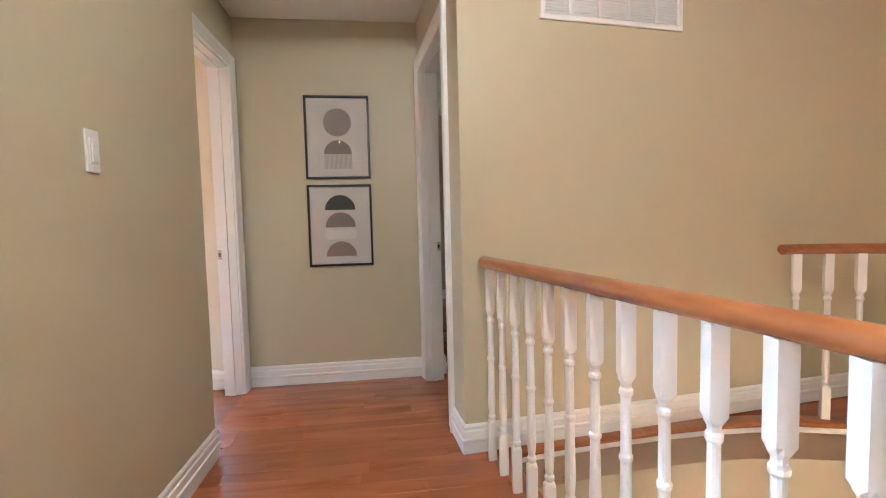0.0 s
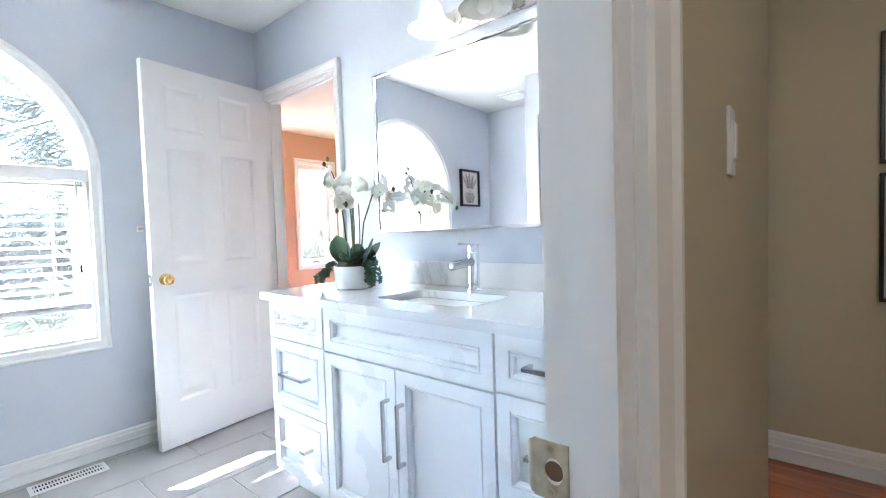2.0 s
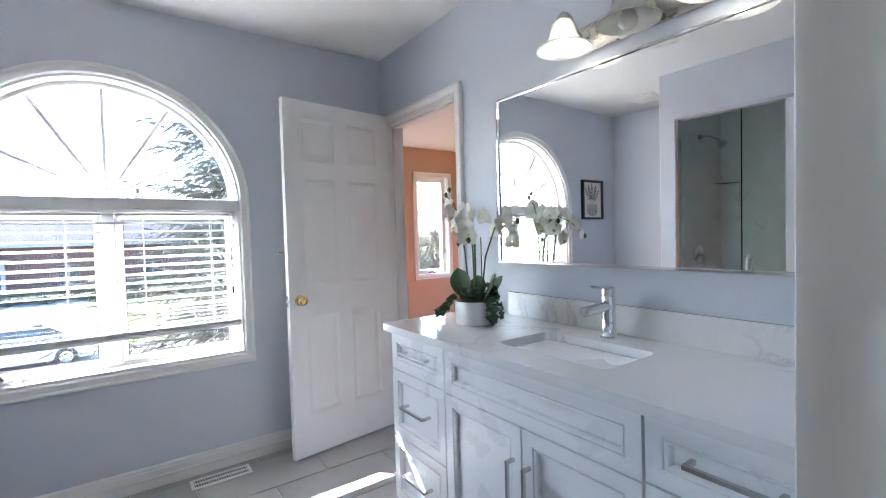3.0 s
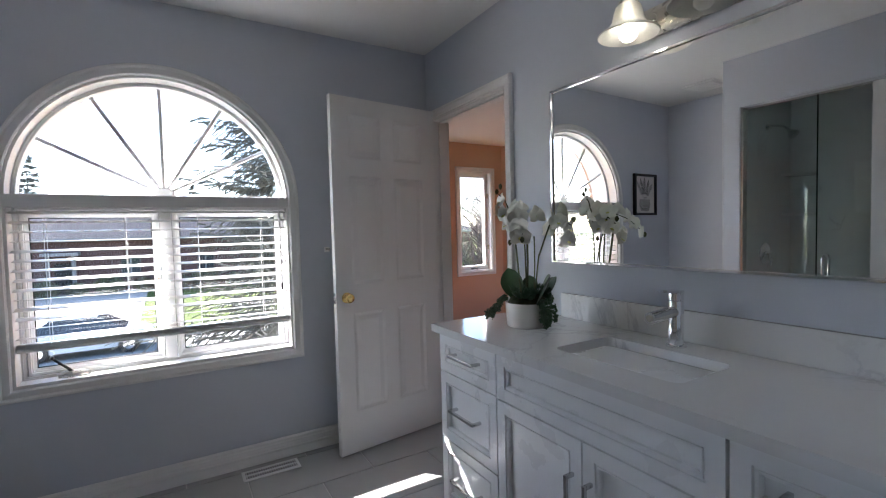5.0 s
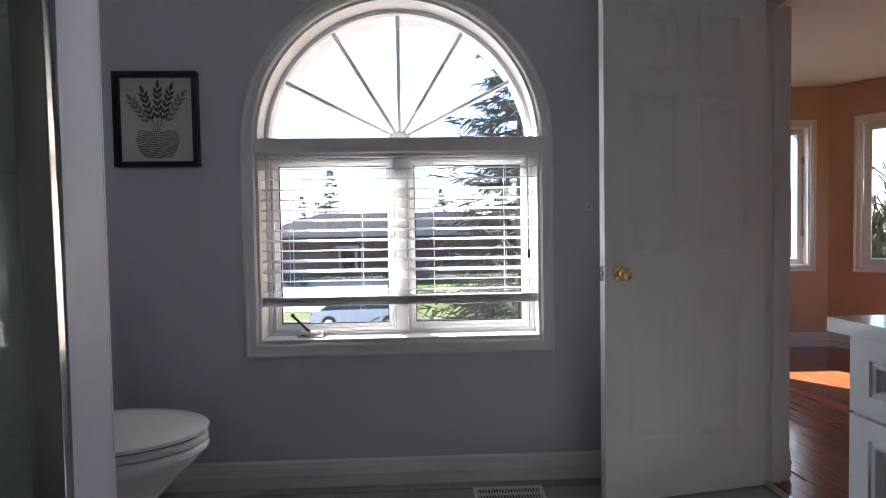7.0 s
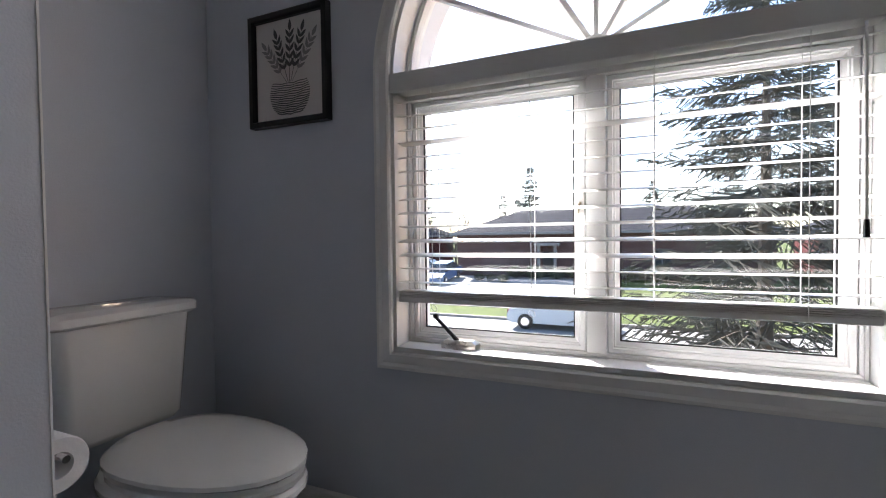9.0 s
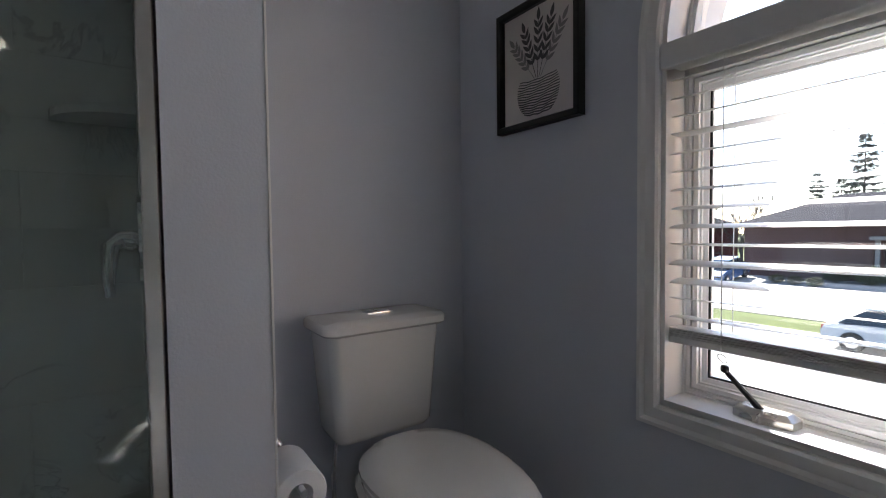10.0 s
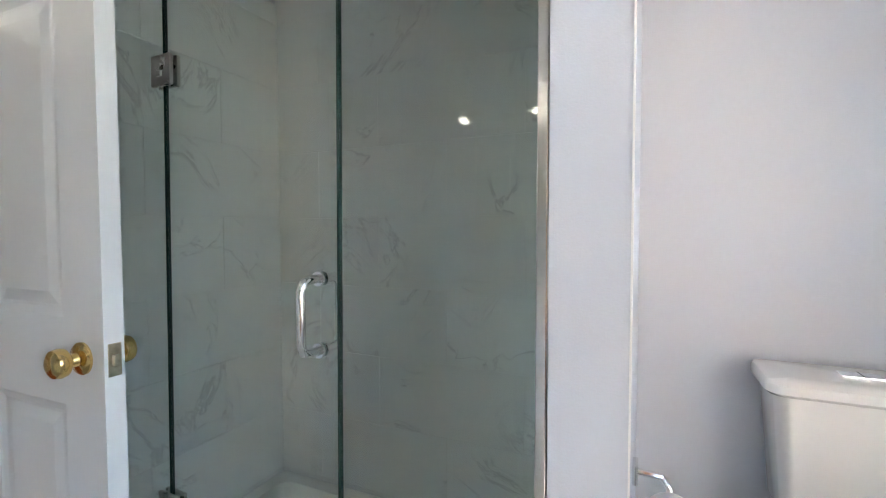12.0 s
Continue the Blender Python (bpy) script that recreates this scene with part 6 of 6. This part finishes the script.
def spruce(label, x, y, height, radius, seed, levels=46, twigs=9, spray=1.0):
    r = random.Random(seed)
    tr = thing("spruce_tree", label, "tree", (x, y, GZ))
    part("trunk", tube(bmesh.new(), [(0, 0, 0), (0.03, 0, height * 0.4), (0, 0.02, height * 0.98)], [height * 0.018, height * 0.011, 0.015], 8), BARK, tr)
    verts, faces = [], []
    wood_bm = bmesh.new()
    for lv in range(levels):
        f = lv / levels
        z0 = height * (0.06 + 0.92 * f) + r.uniform(-0.12, 0.12)
        reach = radius * (1 - f) ** 0.85 * r.uniform(0.8, 1.1) + 0.12
        for k in range(r.randint(4, 5)):
            a = r.uniform(0, 6.283)
            ln = reach * r.uniform(0.45, 1.2)
            z0 += r.uniform(-0.06, 0.06)
            d = Vector((math.cos(a), math.sin(a), 0))
            s = Vector((-d.y, d.x, 0))
            droop = r.uniform(0.12, 0.3)
            pts = [Vector((0, 0, z0)) + d * (ln * q) + Vector((0, 0, 0.1 * ln * q - droop * ln * q * q + 0.14 * ln * q ** 4)) for q in (0, 0.35, 0.7, 1.0)]
            tube(wood_bm, pts, [0.02, 0.014, 0.009, 0.004], 3, False)
            for t in range(twigs):
                q = 0.18 + 0.82 * t / (twigs - 1)
                c = Vector((0, 0, z0)) + d * (ln * q) + Vector((0, 0, 0.1 * ln * q - droop * ln * q * q + 0.14 * ln * q ** 4))
                for sg in (-1, 1):
                    tl = ln * 0.3 * (1.15 - q) + r.uniform(0.06, 0.2)
                    w_ = (d * 0.75 + s * sg * r.uniform(0.5, 1.0) + Vector((0, 0, r.uniform(-1.1, 0.25)))).normalized()
                    u_ = w_.cross(Vector((0, 0, 1))).normalized()
                    for off in (0.0, 0.5):
                        b = c + w_ * tl * off
                        e = c + w_ * tl * (off + 0.62)
                        wd = (0.015 + 0.02 * r.random()) * spray
                        n0 = len(verts)
                        verts += [tuple(b + u_ * wd * 0.5), tuple(b - u_ * wd * 0.5), tuple(e - Vector((0, 0, wd * 0.9))), tuple(e + u_ * wd * 0.2 + Vector((0, 0, 0.01)))]
                        faces.append((n0, n0 + 1, n0 + 2, n0 + 3))
                        n0 = len(verts)
                        verts += [tuple(b + Vector((0, 0, wd * 0.7))), tuple(b - Vector((0, 0, wd * 0.7))), tuple(e - Vector((0, 0, wd))), tuple(e + Vector((0, 0, wd * 0.2)))]
                        faces.append((n0, n0 + 1, n0 + 2, n0 + 3))
    part("limbs", wood_bm, BARK, tr)
    mesh_object("crown", verts, faces, NEEDLE, tr, "drooping dark green sprays")
    return tr


spruce("tall dark spruce beside the street", -13.6, 3.4, 10.9, 4.1, 5, 54, 13)
sp2 = spruce("slim spruce behind the brick house", -50, -9.6, 12, 3.2, 8, 40, 9, 1.7)
for x, y, s, yaw in ((-52, -11.5, 0.72, 15), (-55, -14, 0.8, 40), (-54, 2.5, 0.85, 80), (-50, 9, 1.0, 130), (-47, -21, 0.9, 10), (-60, 20, 1.1, 70), (-56, -34, 1.1, 200)):
    copy_thing(sp2, pose(x, y, GZ, 0, 0, yaw)).scale = (s, s, s)


def bare_tree(label, x, y, height, seed):
    r = random.Random(seed)
    tr = thing("bare_tree", label, "tree", (x, y, GZ))
    bm = bmesh.new()
    tubes = []
    def grow(p, way, ln, rad, depth):
        pts, rr = [p], [rad]
        for k in range(3):
            way = (way + Vector((r.uniform(-1, 1), r.uniform(-1, 1), r.uniform(-0.3, 0.6))) * 0.16).normalized()
            pts.append(pts[-1] + way * ln / 3)
            rr.append(rad * (1 - 0.13 * (k + 1)))
        tubes.append((depth, pts, rr))
        if depth == 0:
            return
        for k in range(r.randint(3, 4)):
            q = r.choice((1, 2, 3, 3))
            w2 = (way + Vector((r.uniform(-1, 1), r.uniform(-1, 1), r.uniform(-0.2, 0.7))) * 0.75).normalized()
            grow(pts[q], w2, ln * r.uniform(0.55, 0.78), rr[q] * 0.6, depth - 1)
    grow(Vector((0, 0, 0)), Vector((0, 0, 1)), height * 0.33, height * 0.012, 5)
    tb = bmesh.new()
    for dp, pts, rr in tubes:
        tube(tb if dp == 5 else bm, pts, [max(q, 0.013) for q in rr], 6 if dp > 3 else 3, False)
    part("trunk", tb, BARK, tr)
    part("crown", bm, TWIG, tr, "bare grey-brown branches")
    return tr


b1 = bare_tree("bare leafless tree outside the bedroom", -9.5, 7.5, 7.0, 3)
b2 = bare_tree("bare leafless tree behind the bedroom bay", -8.2, 9.5, 6.5, 9)
for src, x, y, s, yaw in ((b1, -11.5, 6.0, 0.9, 90), (b2, -10.2, 8.6, 1.0, 200), (b1, -12.5, 9.5, 1.1, 150), (b2, -7.5, 11.5, 1.0, 60), (b1, -9.0, 12.5, 1.1, 260), (b2, -13.0, 7.2, 0.9, 20), (b1, -6.3, 11.0, 0.8, 320), (b1, -10.6, 9.6, 1.0, 45), (b2, -11.6, 10.6, 1.05, 110), (b1, -9.8, 8.9, 0.85, 300), (b2, -10.4, 7.4, 0.75, 75), (b1, -9.2, 6.9, 0.7, 210), (b2, -8.9, 8.3, 0.7, 330), (b1, -8.4, 8.9, 0.65, 100), (b2, -11.0, 8.0, 0.8, 250), (b1, -8.9, 9.9, 0.8, 15), (b2, -9.6, 7.9, 0.6, 170), (b2, -46, 12, 1.5, 0), (b1, -47, -17, 1.5, 70), (b2, -30, 22, 1.4, 130), (b1, -58, -4, 1.7, 190)):
    copy_thing(src, pose(x, y, GZ, 0, 0, yaw)).scale = (s, s, s)


def cedar(label, x, y, height, radius, seed):
    r = random.Random(seed)
    tr = thing("cedar_tree", label, "tree", (x, y, GZ))
    part("trunk", tube(bmesh.new(), [(0, 0, 0), (0, 0.03, height * 0.6), (0.02, 0, height * 0.95)], [0.12, 0.07, 0.01], 7), BARK, tr)
    verts, faces = [], []
    for k in range(5200):
        f = r.random() ** 0.8
        z = height * (0.05 + 0.95 * f)
        rad = radius * (1 - f) ** 0.6 * (0.75 + 0.25 * math.sin(z * 5 + r.random()))
        a = r.uniform(0, 6.283)
        q = rad * r.uniform(0.55, 1.05)
        c = Vector((q * math.cos(a), q * math.sin(a), z))
        u = Vector((r.uniform(-1, 1), r.uniform(-1, 1), r.uniform(-0.3, 0.3))).normalized()
        v = Vector((r.uniform(-0.4, 0.4), r.uniform(-0.4, 0.4), 1)).normalized()
        s = r.uniform(0.03, 0.075)
        n0 = len(verts)
        verts += [tuple(c - u * s * 0.5), tuple(c + u * s * 0.5), tuple(c + u * s * 0.25 + v * s * 1.6), tuple(c - u * s * 0.3 + v * s * 1.3)]
        faces.append((n0, n0 + 1, n0 + 2, n0 + 3))
    mesh_object("crown", verts, faces, CEDAR, tr, "yellow-green cedar foliage")
    return tr


cd = cedar("yellow-green cedar behind the bedroom bay", -7.6, 7.9, 5.8, 1.0, 4)
copy_thing(cd, pose(-6.6, 9.2, GZ, 0, 0, 120))


def shrub(label, x, y, height, radius, seed):
    """A low round bush: many short stems under a crown of small leaves."""
    r = random.Random(seed)
    b = thing("shrub", label, "shrub", (x, y, HZ), "shrubs before the brick house")
    bm = bmesh.new()
    for k in range(9):
        a = 2.4 * k
        tube(bm, [(0.05 * math.cos(a), 0.05 * math.sin(a), 0), (radius * 0.5 * math.cos(a), radius * 0.5 * math.sin(a), height * 0.7)], [0.02, 0.008], 4, False)
    part("stems", bm, BARK, b)
    verts, faces = [], []
    for k in range(1500):
        d = Vector((r.gauss(0, 1), r.gauss(0, 1), r.gauss(0.2, 1))).normalized() * r.uniform(0.55, 1.05)
        c = Vector((d.x * radius, d.y * radius, height * 0.52 + d.z * height * 0.48))
        u = Vector((r.uniform(-1, 1), r.uniform(-1, 1), r.uniform(-1, 1))).normalized()
        v = u.orthogonal().normalized()
        q = r.uniform(0.03, 0.07)
        n0 = len(verts)
        verts += [tuple(c - u * q), tuple(c + v * q * 0.5), tuple(c + u * q), tuple(c - v * q * 0.5)]
        faces.append((n0, n0 + 1, n0 + 2, n0 + 3))
    mesh_object("crown", verts, faces, CEDAR, b, "dense dark green leaves")
    return b


bush = shrub("low dark green shrub before the brick house", -37.0, -8.0, 1.0, 0.75, 31)
for x, y, s in ((-36.8, -6.4, 1.1), (-37.1, -4.8, 0.9), (-36.9, -3.1, 1.2), (-37.0, -1.2, 1.0), (-36.8, 0.6, 1.1), (-37.1, 2.4, 1.3), (-36.9, 4.4, 1.0), (-36.9, 6.3, 1.2), (-35.2, -10.4, 0.6), (-35.0, -9.4, 0.6), (-34.8, -8.4, 0.6)):
    copy_thing(bush, pose(x, y, HZ if x < -36 else HZ - 0.1, 0, 0, 40 * y)).scale = (s, s, s)
sh = thing("far_woods", "bare far woods along the horizon", "woods", (0, 0, 0), kind="stuff")
verts, faces = [], []
rw = random.Random(20)
for k in range(9000):
    y = rw.uniform(-110, 120)
    x = -75 + rw.uniform(-12, 12)
    z = GZ + abs(rw.gauss(0, 1)) * 3.0 + 0.5
    s = rw.uniform(0.15, 0.6)
    u, v = rw.uniform(-1, 1), rw.uniform(0.2, 1)
    n0 = len(verts)
    verts += [(x, y - s * 0.15, z), (x, y + s * 0.15, z), (x, y + s * u + s * 0.1, z + s * 2 * v), (x, y + s * u, z + s * 2 * v)]
    faces.append((n0, n0 + 1, n0 + 2, n0 + 3))
mesh_object("branches", verts, faces, TWIG, sh)

# ---- pieces: tiles and boards ----
def shared_box(name, sx, sy, sz, mat, bevel=0.002):
    me = bpy.data.meshes.new(name)
    bm = bmesh.new()
    c = bevel
    hx, hy, hz = sx / 2, sy / 2, sz / 2
    loft(bm, [[(a * hx, b * hy, -hz) for a, b in ((-1, -1), (1, -1), (1, 1), (-1, 1))], [(a * hx, b * hy, hz - c) for a, b in ((-1, -1), (1, -1), (1, 1), (-1, 1))], [(a * (hx - c), b * (hy - c), hz) for a, b in ((-1, -1), (1, -1), (1, 1), (-1, 1))]])
    bm.normal_update()
    bm.to_mesh(me)
    bm.free()
    me.materials.append(mat)
    return me


MESHES = {}


def piece(name, parent, mat, x0, x1, y0, y1, z0, z1, face="z", bevel=0.0015):
    """One tile or board; alike sizes share a mesh. face: the way the worn side looks."""
    dims = (x1 - x0, y1 - y0, z1 - z0)
    sx, sy, sz = {"z": dims, "y": (dims[0], dims[2], dims[1]), "x": (dims[2], dims[1], dims[0])}[face]
    key = (name, mat.name, round(sx, 4), round(sy, 4), round(sz, 4))
    if key not in MESHES:
        MESHES[key] = shared_box(name, sx, sy, sz, mat, bevel)
    ob = new(name, MESHES[key])
    ob.parent = parent
    ob.matrix_parent_inverse = parent.matrix_world.inverted()
    turn = {"z": (0, 0, 0), "y": (-90, 0, 0), "x": (0, 90, 0)}[face]
    ob.matrix_basis = pose((x0 + x1) / 2, (y0 + y1) / 2, (z0 + z1) / 2, *turn)
    return ob


bpy.context.view_layer.update()
# bathroom floor tiles in running bond
TW, TL, G = 0.333, 0.60, 0.003
row = 0
x = -3.095 - TW
while x < XMID:
    xa, xb = max(x, XW), min(x + TW, XMID)
    y = 1.64 - TL * 5 - (0.0 if row % 2 else 0.275)
    while y < YN:
        ya, yb = max(y, YS), min(y + TL, YN)
        if xb - xa > 0.02 and yb - ya > 0.02:
            piece("tile", floor, TILE_FLOOR, xa + G, xb - G, ya + G, yb - G, -0.006, 0.0)
        y += TL
    x += TW
    row += 1
# shower wall tiles: back, valve side, far side
TH, TB = 0.266, 0.56
back = structure(part("wall_shower_back_bed", boxed(DIV1 + 0.001, SHX - 0.001, YS + 0.0005, YS + 0.0096, 0.11, 2.3), GROUT), "pale grey-veined tiles on the shower back wall", "wall")
side = structure(part("wall_shower_valve_bed", boxed(DIV1 + 0.0005, DIV1 + 0.0096, YS + 0.0045, 0.1, 0.11, 2.3), GROUT), "pale grey-veined tiles on the shower valve wall", "wall")
endw = structure(part("wall_shower_end_bed", boxed(SHX - 0.0096, SHX - 0.0005, YS + 0.0045, 0.1, 0.11, 2.075), GROUT), "pale grey-veined tiles on the shower end wall", "wall")
top_t = structure(part("ceiling_shower", boxed(DIV1 + 0.001, SHX - 0.001, YS + 0.005, 0.08, 2.3, 2.32), TILE_WALL), "pale tiled shower ceiling", "ceiling")
for r in range(9):
    z0, z1 = 0.128 + TH * (r - 0) - 0.0, 0.128 + TH * (r + 1)
    z1 = min(z1, 2.298)
    if z1 - z0 < 0.03:
        continue
    off = 0.0 if r % 2 else -TB / 2
    x = SHX - TB * 3 + off + 0.06
    while x < SHX:
        xa, xb = max(x, DIV1 + 0.011), min(x + TB, SHX - 0.011)
        if xb - xa > 0.02:
            piece("tile", back, TILE_WALL, xa + 0.001, xb - 0.001, YS + 0.004, YS + 0.011, z0 + 0.001, z1 - 0.001, "y", 0.0008)
        x += TB
    y = YS + 0.012 - (TB / 2 if r % 2 else 0)
    while y < 0.1:
        ya, yb = max(y, YS + 0.012), min(y + TB, 0.1)
        if yb - ya > 0.02:
            piece("tile", side, TILE_WALL, DIV1 + 0.004, DIV1 + 0.011, ya + 0.001, yb - 0.001, z0 + 0.001, z1 - 0.001, "x", 0.0008)
            if z1 < 2.08 or z0 < 2.0:
                o_ = piece("tile", endw, TILE_WALL, SHX - 0.011, SHX - 0.004, ya + 0.001, yb - 0.001, z0 + 0.001, min(z1, 2.075) - 0.001, "x", 0.0008)
                o_.rotation_euler = (0, radians(-90), 0)
        y += TB
# hall floor boards, laid across the hall
rng = random.Random(7)
BW = 0.0826
y = 1.0
while y < 3.29:
    x = -0.66 - rng.uniform(0, 0.5)
    while x < 0.72:
        ln = rng.choice((0.32, 0.45, 0.6, 0.8))
        lim0, lim1 = (-0.449, 0.665) if y < 2.41 else (-0.559, 0.70)
        if y < 2.2:
            lim1 = rail_x(y + BW) + 0.03
        xa, xb = max(x, lim0), min(x + ln, lim1)
        if xb - xa > 0.02:
            piece("board", fl_hall, OAK_FLOOR, xa + 0.0004, xb - 0.0004, y + 0.0004, min(y + BW, 3.294) - 0.0004, -0.006, 0.0, "z", 0.0003)
        x += ln
    y += BW
# office and doorway boards
y = 2.63
while y < 6.2:
    x = 0.701 - rng.uniform(0, 0.4)
    while x < 2.3:
        ln = rng.choice((0.5, 0.7, 0.9))
        xa, xb = max(x, 0.701), min(x + ln, 2.3)
        if xb - xa > 0.02 and y + BW < OY1:
            piece("board", fl_hall, OAK_FLOOR, xa + 0.0004, xb - 0.0004, y + 0.0004, y + BW - 0.0004, -0.0064, 0.0, "z", 0.0007)
        x += ln
    y += BW
# bedroom boards seen through the doorway
y = YN + 0.031
while y < 5.2:
    x = PX + 0.01 - rng.uniform(0, 0.4)
    while x < -2.0:
        ln = rng.choice((0.4, 0.6, 0.9))
        lim = PX + max(0, y + BW - PCY) + 0.001 if y > 2.4 else DX0 + 0.019
        lim1 = -1.9 if y > 2.4 else DX1 - 0.019
        xa, xb = max(x, lim), min(x + ln, lim1)
        if xb - xa > 0.02:
            piece("board", fl_bed, DARK_FLOOR, xa + 0.0004, xb - 0.0004, y + 0.0004, y + BW - 0.0004, -0.006, 0.0, "z", 0.0009)
        x += ln
    y += BW
